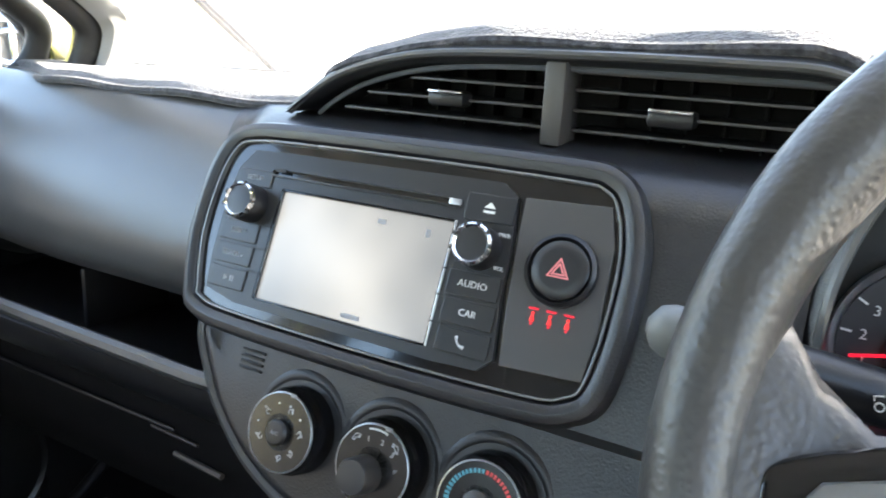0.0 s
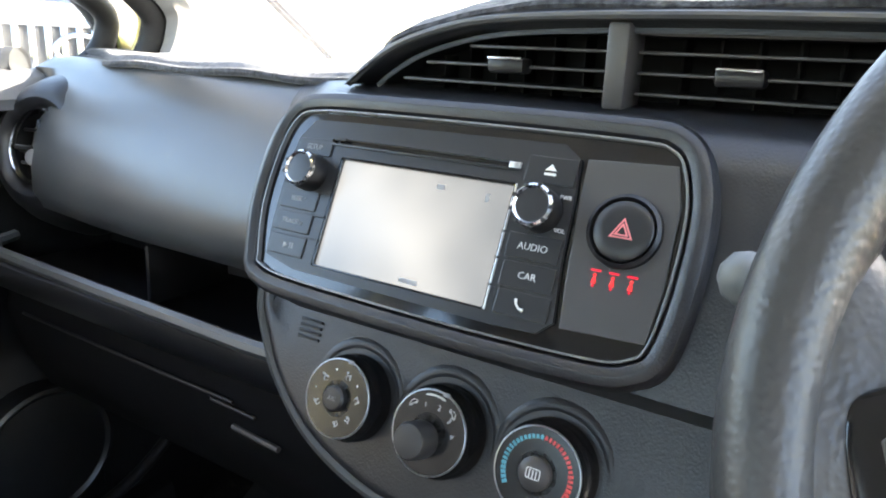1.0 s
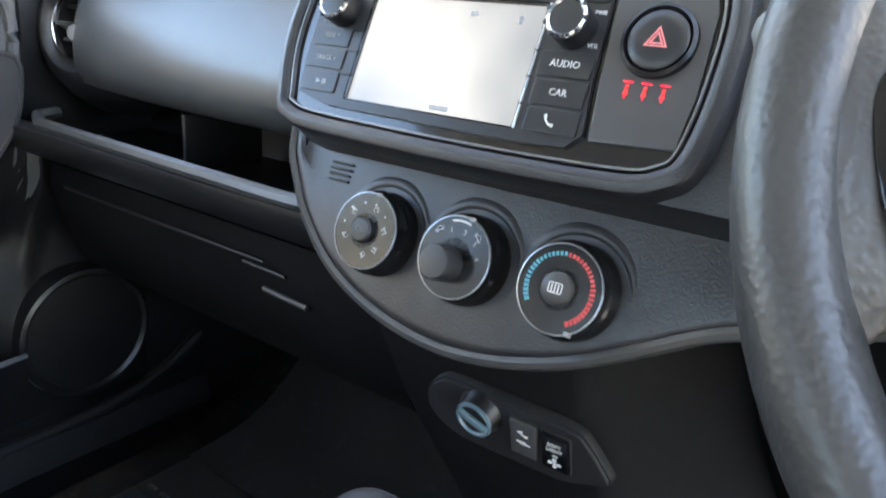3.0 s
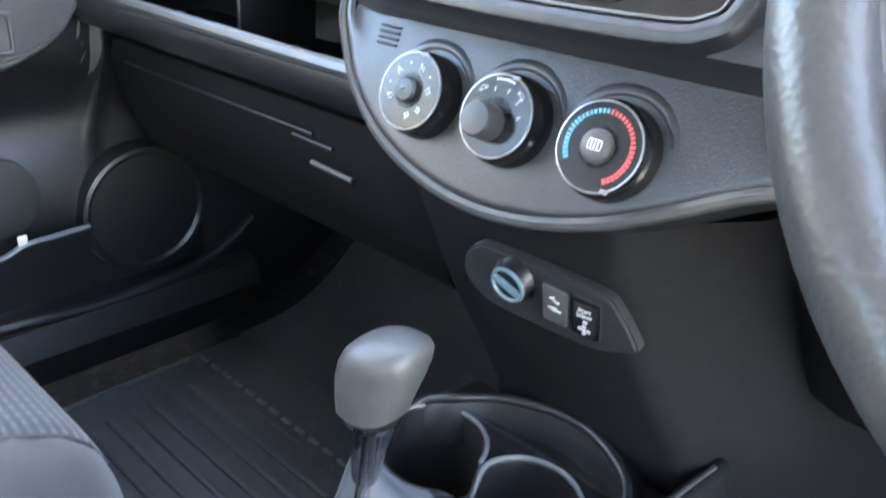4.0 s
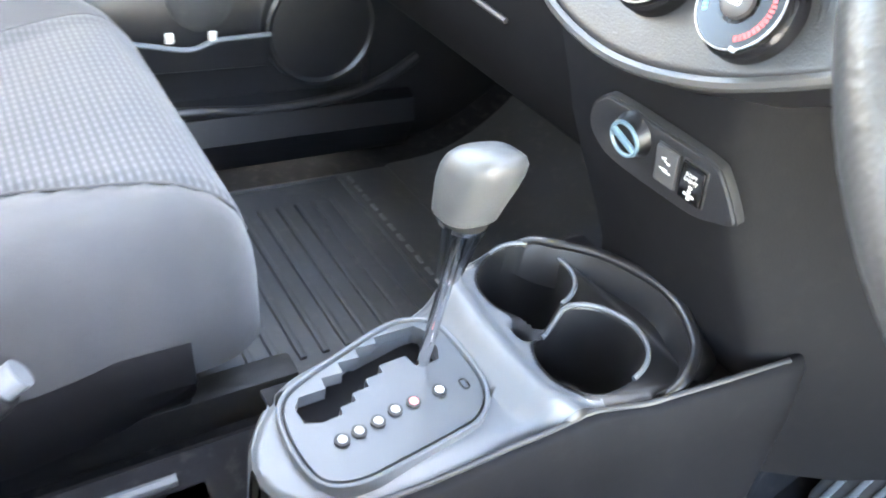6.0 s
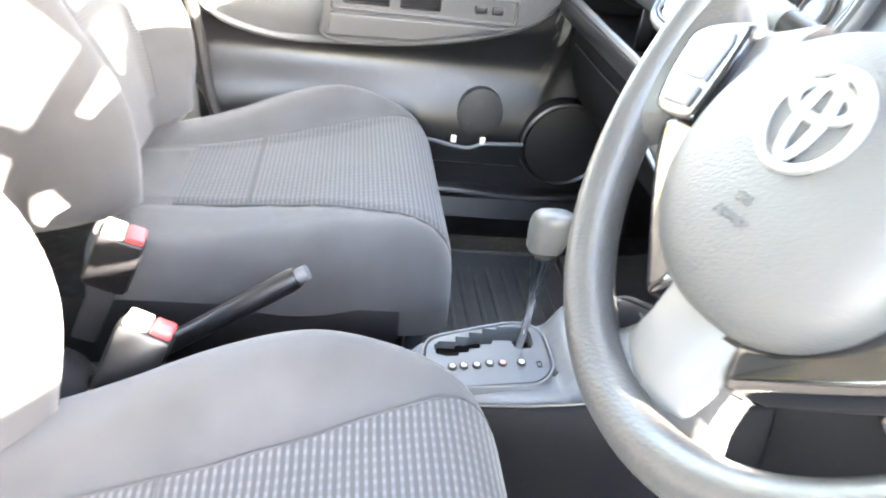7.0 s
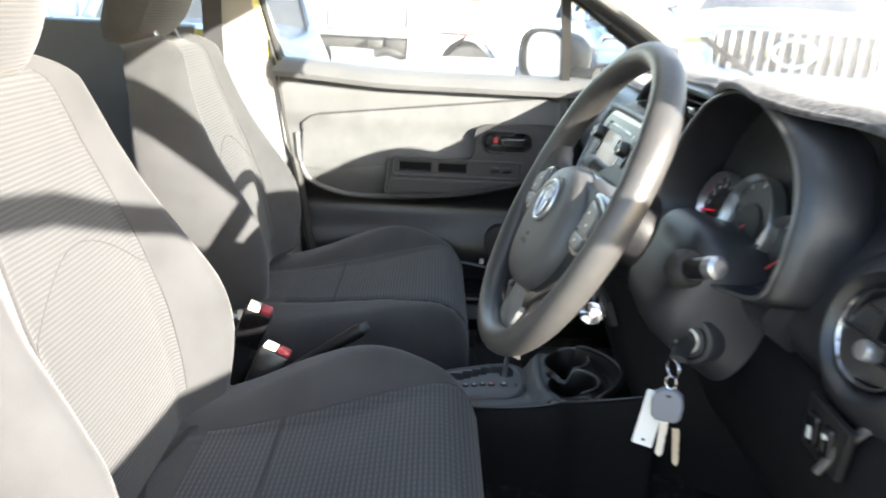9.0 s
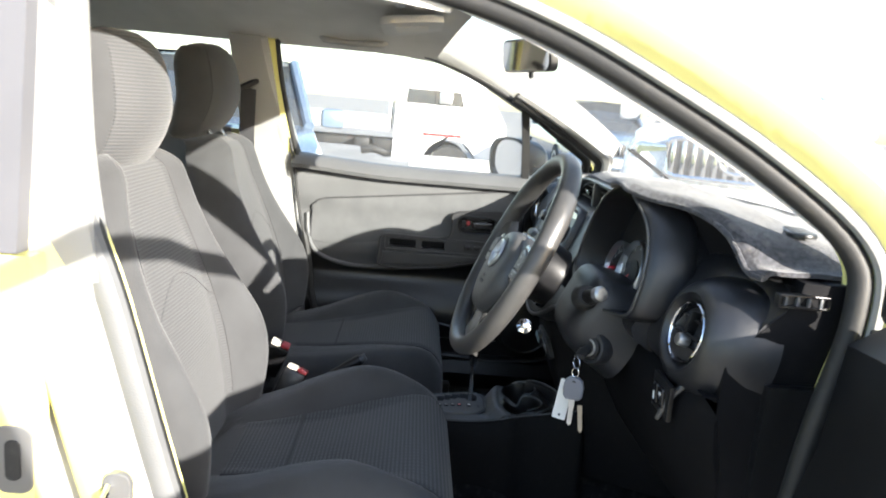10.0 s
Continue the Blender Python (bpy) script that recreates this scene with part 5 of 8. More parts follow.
part("handset_mark", tube([(-0.0026, 0.0030, 0.0054), (-0.0020, 0.0002, 0.0054), (0.0002, -0.0020, 0.0054), (0.0030, -0.0026, 0.0054)], [0.0011, 0.0006, 0.0006, 0.0011], 6), WHITE_PRINT, phb, M=MR @ at(RIGHT_U + 0.002, 0.0068))
lettering("PWR", 0.0034, MR @ at(0.0580, 0.0705, 0.0037), WHITE_PRINT, radio)
lettering("VOL", 0.0034, MR @ at(0.0590, 0.0515, 0.0037), WHITE_PRINT, radio)
lettering("SCROLL", 0.0026, MR @ at(-0.140, 0.0515, 0.0037), DIM_PRINT, radio)
for u, v in ((-0.127, 0.0605), (0.0455, 0.0610)):
    Mq = MR @ at(u, v, 0.0035)
    kb = part("knob", lathe([(0.0128, 0.0), (0.0125, 0.012), (0.0118, 0.0135)], 40), PLASTIC, radio, "black turning knob with chrome edge", M=Mq)
    part("knob_ring", lathe([(0.0121, 0.0128), (0.0121, 0.0148), (0.0108, 0.0158), (0.0096, 0.0146), (0.0096, 0.0128)], 40, cap=False), CHROME, kb, "chrome knob ring", M=Mq)
    part("knob_face", lathe([(0.0097, 0.012), (0.0096, 0.0144), (0.005, 0.0147)], 32), KEYBLACK, kb, M=Mq)
    for i in range(9):
        a = 2 * math.pi * i / 9
        part("knob_notch", box((0.0118 * math.cos(a), 0.0118 * math.sin(a), 0.0148), (0.0022, 0.0022, 0.0022), 0.0003), SEAL, kb, M=Mq)
for v in (0.0335, 0.0175, 0.0490):
    part("key_gap", box((-0.112, v - 0.001, 0.0040), (0.012, 0.0012, 0.0008), 0.0), SEAL, radio, M=MR)
    part("key_gap", box((0.0290, v - 0.003, 0.0040), (0.009, 0.0012, 0.0008), 0.0), SEAL, radio, M=MR)

# ---- heater control panel ----
KNOB_TOP = surface("grey_fan_knob", (0.034, 0.034, 0.035), 0.30, vary=0.05)
DIALGREY = surface("grey_dial_face", (0.066, 0.078, 0.088), 0.34, vary=0.05)
KNOB_GLOSS = surface("gloss_dial_plastic", (0.010, 0.010, 0.011), 0.22, vary=0.05)
FAINT_PRINT = surface("faint_grey_print", (0.46, 0.46, 0.46), 0.5, vary=0.05)
MC = frame_of((0.0, 0.006, 0.7885), 20)
heater = thing("heater_panel", (0.0, 0.0, 0.73), "dark grained heater control panel with three round dials", "heater control")
EDGE = [(-0.178, 0.052), (-0.174, 0.032), (-0.162, 0.012), (-0.144, -0.012), (-0.108, -0.041), (-0.062, -0.0595), (-0.012, -0.067), (0.032, -0.063), (0.075, -0.0505), (0.109, -0.034), (0.149, -0.011), (0.175, -0.001), (0.24, 0.020)]
low = [Vector((u, v, 0.0)) for u, v in catmull(EDGE, 60)]
rows = []
for p in low:
    t = smooth01(-0.175, -0.13, p.x)
    rows.append([(p.x, p.y, -0.05), (p.x - 0.003, p.y + 0.000, -0.014), (p.x - 0.002, p.y + 0.001, -0.004), (p.x + 0.002 * (1 - t), p.y + 0.005, 0.0015), (p.x + 0.006 * (1 - t), p.y + 0.011, 0.002), (p.x * 0.98 + 0.01 * (1 - t), 0.02 + 0.4 * max(p.y, 0.0), 0.0), (p.x * 0.97 + 0.01 * (1 - t), 0.060, -0.002)])
part("panel_face", loft(rows, closed=False), DASH, heater, "grained dark control panel", M=MC, sharp=70)
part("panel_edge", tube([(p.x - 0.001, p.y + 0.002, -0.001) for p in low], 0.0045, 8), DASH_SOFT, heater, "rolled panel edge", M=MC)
part("panel_underside", loft([[(p.x, p.y + 0.002, -0.004), (p.x, p.y + 0.006, -0.05)] for p in low], closed=False), PLASTIC, heater, M=MC)
for i in range(4):
    part("sensor_slot", box((-0.124, 0.0350 - 0.0042 * i, 0.0004), (0.020, 0.0020, 0.0016), 0.0004), SEAL, heater, "dark sensor grille slot", M=MC)
for u, kind_ in ((-0.0722, "mode"), (0.0, "fan"), (0.0722, "heat")):
    Mq = MC @ at(u, -0.006, 0.0)
    well = part("dial_well", lathe([(0.0405, -0.0006), (0.0385, 0.0004), (0.0360, 0.0010), (0.0340, 0.0006), (0.0322, -0.0010), (0.0300, -0.0040)], 56, cap=False), DASH, heater, "shallow dial surround", M=Mq)
    kn = part("dial_knob", lathe([(0.0296, -0.004), (0.0290, 0.010), (0.0280, 0.0130), (0.0270, 0.0140), (0.0266, 0.0170), (0.0262, 0.0195), (0.0250, 0.0205)], 48), KNOB_GLOSS, heater, {"mode": "round black air direction dial", "fan": "round black fan speed dial", "heat": "round black temperature dial"}[kind_], M=Mq)
    part("dial_rim", lathe([(0.0262, 0.0194), (0.0259, 0.0207), (0.0254, 0.0208), (0.0250, 0.0199)], 48, cap=False), SILVER, kn, "thin bright dial rim", M=Mq)
    fc = part("dial_face", lathe([(0.0244, 0.0185), (0.0243, 0.0203), (0.012, 0.0205)], 48), KEYBLACK if kind_ != "mode" else DIALGREY, kn, M=Mq)
    MF = Mq @ at(0, 0, 0.0206)
    a0 = {"mode": 78, "fan": 74, "heat": -62}[kind_]
    part("pointer_mark", box((0.0258 * math.cos(radians(a0)), 0.0258 * math.sin(radians(a0)), 0.0208), (0.0046, 0.0026, 0.0012), 0.0004), DIM_PRINT, kn, "pale pointer mark", M=Mq @ Matrix.Rotation(0, 4, "Z"))
    if kind_ == "mode":
        part("centre_button", lathe([(0.0088, 0.019), (0.0085, 0.024), (0.0070, 0.0255), (0.003, 0.0258)], 28), KEYBLACK, kn, "small centre push button", M=Mq)
        lettering("A/C", 0.0038, Mq @ at(0, 0, 0.0259), DIM_PRINT, kn)
        for a in (70, 140, 205, 10, -40, -75):
            m2 = MF @ at(0.0175 * math.cos(radians(a)), 0.0175 * math.sin(radians(a)))
            part("mode_mark", box((0, 0, 0), (0.0036, 0.0008, 0.0004), 0.0), FAINT_PRINT, fc, M=m2 @ Matrix.Rotation(radians(a - 60), 4, "Z"))
            part("mode_mark", box((0.0008, -0.0018, 0), (0.0009, 0.0028, 0.0004), 0.0), FAINT_PRINT, fc, M=m2 @ Matrix.Rotation(radians(a - 60), 4, "Z"))
            part("mode_mark", tube([(-0.0016, -0.0030, 0.0002), (-0.0024, -0.0014, 0.0002), (-0.0016, 0.0, 0.0002)], 0.0003, 5), FAINT_PRINT, fc, M=m2 @ Matrix.Rotation(radians(a - 60), 4, "Z"))
            part("mode_mark", lathe([(0.0009, 0.0), (0.0009, 0.0004)], 8), FAINT_PRINT, fc, M=m2 @ at(-0.0014, 0.0016))
        for a in (105, 172, 40):
            part("mode_dot", lathe([(0.0007, 0.0), (0.0007, 0.0004)], 8), WHITE_PRINT, fc, M=MF @ at(0.0185 * math.cos(radians(a)), 0.0185 * math.sin(radians(a))))
    if kind_ == "fan":
        part("inner_knob", lathe([(0.0118, 0.018), (0.0112, 0.040), (0.0100, 0.0425), (0.004, 0.043)], 32), KNOB_TOP, kn, "protruding dark fan knob", M=Mq @ at(-0.0030, -0.005, -0.006))
        for word, a in (("1", 110), ("2", 75), ("3", 40), ("4", 8)):
            lettering(word, 0.0046, MF @ at(0.0165 * math.cos(radians(a)), 0.0165 * math.sin(radians(a))) @ Matrix.Rotation(radians(a - 90) * 0.5, 4, "Z"), FAINT_PRINT, fc, "numeral")
        part("scale_arc", tube([(0.0225 * math.cos(radians(a)), 0.0225 * math.sin(radians(a)), 0.0) for a in range(72, 112, 5)], 0.0006, 5), WHITE_PRINT, fc, M=MF)
        for a in (135, 48):
            mc = MF @ at(0.0205 * math.cos(radians(a)), 0.0205 * math.sin(radians(a))) @ Matrix.Rotation(radians(a - 100), 4, "Z")
            part("car_mark", tube([(-0.0034, -0.0006, 0), (-0.0030, 0.0004, 0), (-0.0016, 0.0006, 0), (-0.0006, 0.0017, 0), (0.0012, 0.0017, 0), (0.0022, 0.0006, 0), (0.0034, 0.0002, 0), (0.0034, -0.0006, 0)], 0.00028, 5, closed=True), FAINT_PRINT, fc, M=mc)
            for du in (-0.0019, 0.0019):
                part("car_mark", lathe([(0.0007, 0.0), (0.0007, 0.0003)], 8), FAINT_PRINT, fc, M=mc @ at(du, -0.0009))
    if kind_ == "heat":
        part("centre_button", lathe([(0.0098, 0.019), (0.0095, 0.024), (0.0080, 0.0252), (0.003, 0.0254)], 28), HAZ_GREY, kn, "round demister push button", M=Mq)
        part("demister_mark", frame_slab(rrect(0, 0.0003, 0.0086, 0.0062, 0.0012, 2), rrect(0, 0.0003, 0.0074, 0.0050, 0.0008, 2), 0.0, 0.0005, 0.0001), WHITE_PRINT, kn, M=Mq @ at(0, 0, 0.0254))
        for du in (-0.002, 0.0, 0.002):
            part("demister_mark", box((du, -0.0002, 0.0004), (0.0007, 0.0050, 0.0005), 0.0), WHITE_PRINT, kn, M=Mq @ at(0, 0, 0.0254))
        for i in range(38):
            a = 210 - 270 * i / 37
            col = BLUE_PRINT if i < 17 else RED_PRINT
            w = 0.0016 if 4 < i < 30 else 0.0020
            part("scale_tick", box((0.0200, 0, 0.0), (0.0030 if (i < 10 or i > 26) else 0.0024, w, 0.0004), 0.0), col, fc, M=MF @ Matrix.Rotation(radians(a), 4, "Z"))

# ---- lower centre stack ----
BLUEGREY = surface("blue_grey_cap_plastic", (0.13, 0.20, 0.24), 0.32, vary=0.08)
PLATE = surface("sparkle_grey_plate", (0.017, 0.017, 0.019), 0.55, vary=0.15, grain=0.3, grain_scale=1500)
COVER = surface("grey_socket_cover", (0.070, 0.070, 0.072), 0.45, vary=0.06)
stack = thing("centre_stack", (0.03, 0.05, 0.45), "black plastic lower centre stack with switch plate", "centre stack")
rows = []
for z, dy, xl, xr in ((0.735, 0.012, -0.108, 0.080), (0.71, 0.010, -0.100, 0.084), (0.68, 0.014, -0.084, 0.092), (0.655, 0.018, -0.074, 0.099), (0.62, 0.028, -0.058, 0.114), (0.585, 0.040, -0.042, 0.131), (0.55, 0.054, -0.032, 0.144), (0.50, 0.070, -0.030, 0.150), (0.42, 0.085, -0.030, 0.150)):
    rows.append([(xl - 0.070, 0.32, z), (xl - 0.030, 0.12 + dy, z), (xl - 0.008, 0.040 + dy, z), (xl - 0.001, 0.020 + dy, z), (xl + 0.010, 0.010 + dy, z), (0.02, 0.007 + dy, z),
                 (xr - 0.012, 0.008 + dy, z), (xr - 0.003, 0.012 + dy, z), (xr + 0.008, 0.024 + dy, z), (xr + 0.055, 0.095 + dy, z), (xr + 0.12, 0.32, z)])
part("stack_shell", loft(rows, closed=False), STACK, stack, "black stack cover", sharp=60)
MS = frame_of((0.035, 0.0210, 0.6650), -16)
plate = [tuple(p) for p in catmull([(-0.070, -0.007), (-0.068, 0.010), (-0.058, 0.021), (-0.046, 0.0255), (0.0, 0.0262), (0.044, 0.025), (0.055, 0.018), (0.069, -0.004), (0.068, -0.010), (0.055, -0.0165), (0.040, -0.0225), (0.021, -0.0245), (-0.037, -0.0255), (-0.058, -0.020)][::-1], 56, closed=True)]
pl8 = part("switch_plate", slab(plate, -0.006, 0.0030, 0.0012), PLATE, stack, "dark grey socket and switch plate", M=MS)
part("plate_seam", frame_slab(scaled(plate, -0.0016), scaled(plate, -0.0002), -0.006, 0.0008, 0.0002), SEAL, pl8, "dark seam round the plate", M=MS)
ML = MS @ at(-0.0235, 0.0095, 0.003)
lg = part("power_socket", lathe([(0.0180, -0.003), (0.0168, 0.0008), (0.0150, 0.0030), (0.0146, 0.0075), (0.0134, 0.0095), (0.0120, 0.0100), (0.0112, 0.0085)], 40), PLASTIC, pl8, "round capped power socket", M=ML)
part("socket_ring", lathe([(0.0142, 0.0080), (0.0138, 0.0102), (0.0122, 0.0106), (0.0112, 0.0090)], 40, cap=False), BLUEGREY, lg, "blue-grey cap rim", M=ML)
part("socket_grip", box((0, 0, 0.0100), (0.0235, 0.0052, 0.0040), 0.0014), BLUEGREY, lg, M=ML @ Matrix.Rotation(radians(-22), 4, "Z"))
for u, lab in ((0.0110, "black socket cover with white symbols"), (0.0345, "black push switch with white symbol")):
    part("switch_frame", frame_slab(rrect(u, 0.003, 0.0222, 0.0322, 0.0022, 2), rrect(u, 0.003, 0.0204, 0.0304, 0.0016, 2), 0.0, 0.0046, 0.0005), SEAL, pl8, "thin black switch surround", M=MS)
    sb = part("push_switch", slab(rrect(u, 0.003, 0.0200, 0.0300, 0.0016, 2), 0.001, 0.0060, 0.0012), COVER if u < 0.02 else GLOSS, pl8, lab, M=MS)
    if u < 0.02:
        for du, dv, w, h in ((-0.0022, 0.0085, 0.0034, 0.0016), (0.0, 0.0070, 0.0022, 0.0014), (0.0024, 0.0062, 0.0034, 0.0020), (-0.0005, 0.0095, 0.0018, 0.0016), (0.0003, -0.0005, 0.0046, 0.0030), (-0.0033, 0.0, 0.0030, 0.0014), (0.0040, -0.0012, 0.0030, 0.0014)):
            part("switch_mark", slab(rrect(u + du, dv + 0.001, w, h, 0.0004, 1), 0.0059, 0.0063, 0.0001), WHITE_PRINT, sb, M=MS)
    else:
        lettering("SOFT", 0.0042, MS @ at(u, 0.0102, 0.0061), WHITE_PRINT, sb)
        lettering("LIGHT", 0.0042, MS @ at(u, 0.0060, 0.0061), WHITE_PRINT, sb)
        for du, dv, w, h in ((0.0006, 0.0012, 0.0036, 0.0020), (0.0, -0.0026, 0.0030, 0.0024), (-0.0032, -0.0056, 0.0032, 0.0024), (0.0032, -0.0056, 0.0032, 0.0024), (0.0, -0.0056, 0.0022, 0.0022), (0.0, -0.0084, 0.0030, 0.0024)):
            part("switch_mark", slab(rrect(u + du, dv, w, h, 0.0006, 1), 0.0059, 0.0063, 0.0001), WHITE_PRINT, sb, M=MS)

# ---- centre console ----
console = thing("centre_console", (0.03, -0.25, 0.28), "grey plastic centre console with cup holders", "console")
CUPS = [(-0.017, -0.019, 0.0405, 0.0390), (0.0675, -0.021, 0.0405, 0.0425)]


def cup_d(x, y):
    return min(math.hypot((x - a) / rx, (y - b) / ry) for a, b, rx, ry in CUPS)


def lip_y(x):
    """The ridge that sweeps in front of the cup holders and on into the raised right edge."""
    return float(np.interp(x, [-0.075, -0.06, -0.037, 0.004, 0.043, 0.079, 0.097, 0.108, 0.125, 0.16], [-0.040, -0.058, -0.070, -0.075, -0.076, -0.074, -0.067, -0.053, -0.020, 0.08]))


def console_z(x, y):
    yl = lip_y(x)
    z = 0.503 + 0.021 * smooth01(yl - 0.026, yl - 0.003, y) + 0.012 * smooth01(-0.05, 0.0, y) - 0.105 * smooth01(-0.275, -0.32, y)
    z -= 0.0025 * smooth01(yl, yl + 0.010, y)
    z -= 0.009 * smooth01(0.045, 0.085, abs(x - 0.033)) * (1 - smooth01(-0.11, -0.06, y))
    z -= 0.022 * math.exp(-((x - 0.0255) / 0.008) ** 2) * smooth01(-0.014, -0.026, y) * smooth01(-0.062, -0.050, y)
    z -= 0.010 * smooth01(0.022, 0.045, y) * smooth01(1.05, 1.35, cup_d(x, y))
    c, sn = math.cos(radians(-11)), math.sin(radians(-11))
    gx, gy = c * (x - 0.026) - sn * (y + 0.170), sn * (x - 0.026) + c * (y + 0.170)
    if abs(gx) < 0.044 and abs(gy) < 0.066:
        z = 0.470
    return z


def left_x(y):
    return float(np.interp(y, [-0.272, -0.266, -0.255, -0.241, -0.222, -0.195, -0.174, -0.109, -0.056, 0.0, 0.08], [0.045, 0.026, 0.010, -0.004, -0.015, -0.024, -0.031, -0.046, -0.062, -0.066, -0.066]))


def right_x(y):
    return float(np.interp(y, [-0.272, -0.266, -0.255, -0.179, -0.118, -0.050, -0.02, 0.026, 0.08], [0.055, 0.078, 0.090, 0.096, 0.098, 0.106, 0.126, 0.140, 0.156]))


def console_patch(y0, y1, nu, nv):
    def f(u, v):
        y = y0 + (y1 - y0) * v
        x = left_x(y) + (right_x(y) - left_x(y)) * u
        edge = min(x - left_x(y), right_x(y) - x)
        return (x, y, console_z(x, y) - 0.006 * (1 - smooth01(0.0, 0.012, edge)))
    return grid(nu, nv, f)


part("console_top", console_patch(-0.272, -0.10, 60, 70), GREY_PLASTIC, console, "grey console top", sharp=55)
def surround(dark):
    bm = console_patch(-0.10, 0.080, 150, 130)
    drop = []
    for f in bm.faces:
        c = f.calc_center_median()
        behind = c.y > -0.040 or cup_d(c.x, c.y) < 1.05 or c.y > lip_y(c.x) + 0.022
        if cup_d(c.x, c.y) < 0.985 or behind != dark:
            drop.append(f)
    bmesh.ops.delete(bm, geom=drop, context="FACES")
    return bm
part("cup_surround", surround(False), GREY_PLASTIC, console, "grey moulded cup holder surround", sharp=70)
part("cup_ledge", surround(True), PLASTIC, console, "black ledge behind the cup holders", sharp=70)
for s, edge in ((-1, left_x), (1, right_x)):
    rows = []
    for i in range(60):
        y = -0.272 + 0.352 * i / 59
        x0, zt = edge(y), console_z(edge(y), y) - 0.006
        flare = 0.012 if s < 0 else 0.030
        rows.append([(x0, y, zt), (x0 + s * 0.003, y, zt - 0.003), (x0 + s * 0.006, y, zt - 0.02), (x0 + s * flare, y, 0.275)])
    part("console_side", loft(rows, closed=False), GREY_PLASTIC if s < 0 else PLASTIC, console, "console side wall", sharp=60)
part("console_end", loft([[(left_x(-0.272), -0.272, 0.495), (left_x(-0.272), -0.276, 0.28)], [(right_x(-0.272), -0.272, 0.495), (right_x(-0.272), -0.276, 0.28)]], closed=False), PLASTIC, console)
part("rear_tray", box((0.035, -0.44, 0.335), (0.15, 0.34, 0.13), 0.012), PLASTIC, console, "low black tray between the seats")
part("tray_edge", tube([(-0.036, -0.30, 0.402), (-0.038, -0.45, 0.402), (-0.036, -0.60, 0.402)], 0.005, 8), GREY_PLASTIC, console, "tray edge line")
part("tray_edge", tube([(0.106, -0.30, 0.402), (0.108, -0.45, 0.402), (0.106, -0.60, 0.402)], 0.005, 8), GREY_PLASTIC, console, "tray edge line")
for a, b, rx, ry in CUPS:
    def ell(k, z):
        return [(a + rx * k * math.cos(q), b + ry * k * math.sin(q), z if z < 0.50 else console_z(a + rx * 1.03 * math.cos(q), b + ry * 1.03 * math.sin(q)) + z - 0.515) for q in [2 * math.pi * i / 56 for i in range(56)]]
    cp = part("cup_holder", loft([ell(1.015, 0.5165), ell(1.0, 0.5160), ell(0.975, 0.512), ell(0.95, 0.49), ell(0.90, 0.455), ell(0.84, 0.450)], cap1=True), PLASTIC, console, "deep dark cup holder", sharp=70)
    part("cup_rim", tube([p for p, q in zip(ell(1.0, 0.5175), range(56)) if 1 <= q <= 30], 0.0020, 8), GREY_PLASTIC, cp, "thin cup holder rim")
ARC = [Vector(p) for p in catmull([(-0.056, -0.004, 0.528), (-0.050, 0.008, 0.538), (-0.032, 0.018, 0.546), (-0.004, 0.043, 0.549), (0.036, 0.060, 0.550), (0.072, 0.060, 0.550), (0.110, 0.040, 0.547), (0.127, 0.014, 0.540), (0.129, -0.004, 0.528)], 48)]
part("console_arc", tube(ARC, 0.0046, 10), PLASTIC, console, "raised back arc of the cup holders")
part("console_arc_wall", loft([[(p.x, p.y - 0.003, p.z), (p.x * 0.97 + 0.001, p.y - 0.008, 0.535), (p.x * 0.95 + 0.002, p.y - 0.012, 0.508)] for p in ARC], closed=False), PLASTIC, console)
part("console_arc_back", loft([[(p.x, p.y + 0.003, p.z + 0.002), (p.x, p.y + 0.02, p.z - 0.012), (p.x, p.y + 0.05, p.z - 0.03)] for p in ARC], closed=False), PLASTIC, console)
COWL_EDGE = surface("lighter_black_edge", (0.035, 0.036, 0.038), 0.4, vary=0.1)
# right wing that runs forward beside the stack
WING = catmull([(-0.262, 0.490), (-0.20, 0.493), (-0.12, 0.498), (-0.06, 0.511), (-0.02, 0.530), (0.03, 0.546), (0.080, 0.562), (0.092, 0.559), (0.10, 0.50)], 30)
part("console_wing", loft([[(right_x(y) - 0.006, y, z - 0.010), (right_x(y) - 0.001, y, z - 0.001), (right_x(y) + 0.005, y, z - 0.001), (right_x(y) + 0.010, y, z - 0.006), (right_x(y) + 0.018, y, z - 0.05), (right_x(y) + 0.034, y, 0.28)] for y, z in WING], closed=False), STACK, console, "black console wing", sharp=60)
part("wing_filler", box((0.120, 0.062, 0.42), (0.05, 0.09, 0.20), 0.008), STACK, console, "black filler beside the stack")
part("wing_edge", tube([(right_x(y) + 0.002, y, z - 0.001) for y, z in catmull([(-0.26, 0.492), (-0.16, 0.496), (-0.12, 0.499), (-0.06, 0.512), (-0.02, 0.530), (0.03, 0.546), (0.080, 0.562)], 30)], 0.0020, 8), COWL_EDGE, console, "thin console edge")

shifter = thing("gear_shifter", (0.02, -0.17, 0.50), "automatic gear shifter with grey knob and stepped gate", "gear shifter")
GP = Matrix.Translation((0.024, -0.168, 0.5035))
GATE = surface("gate_plate_plastic", (0.062, 0.068, 0.075), 0.36, vary=0.08, grain=0.1, grain_scale=900, dust=0.02)


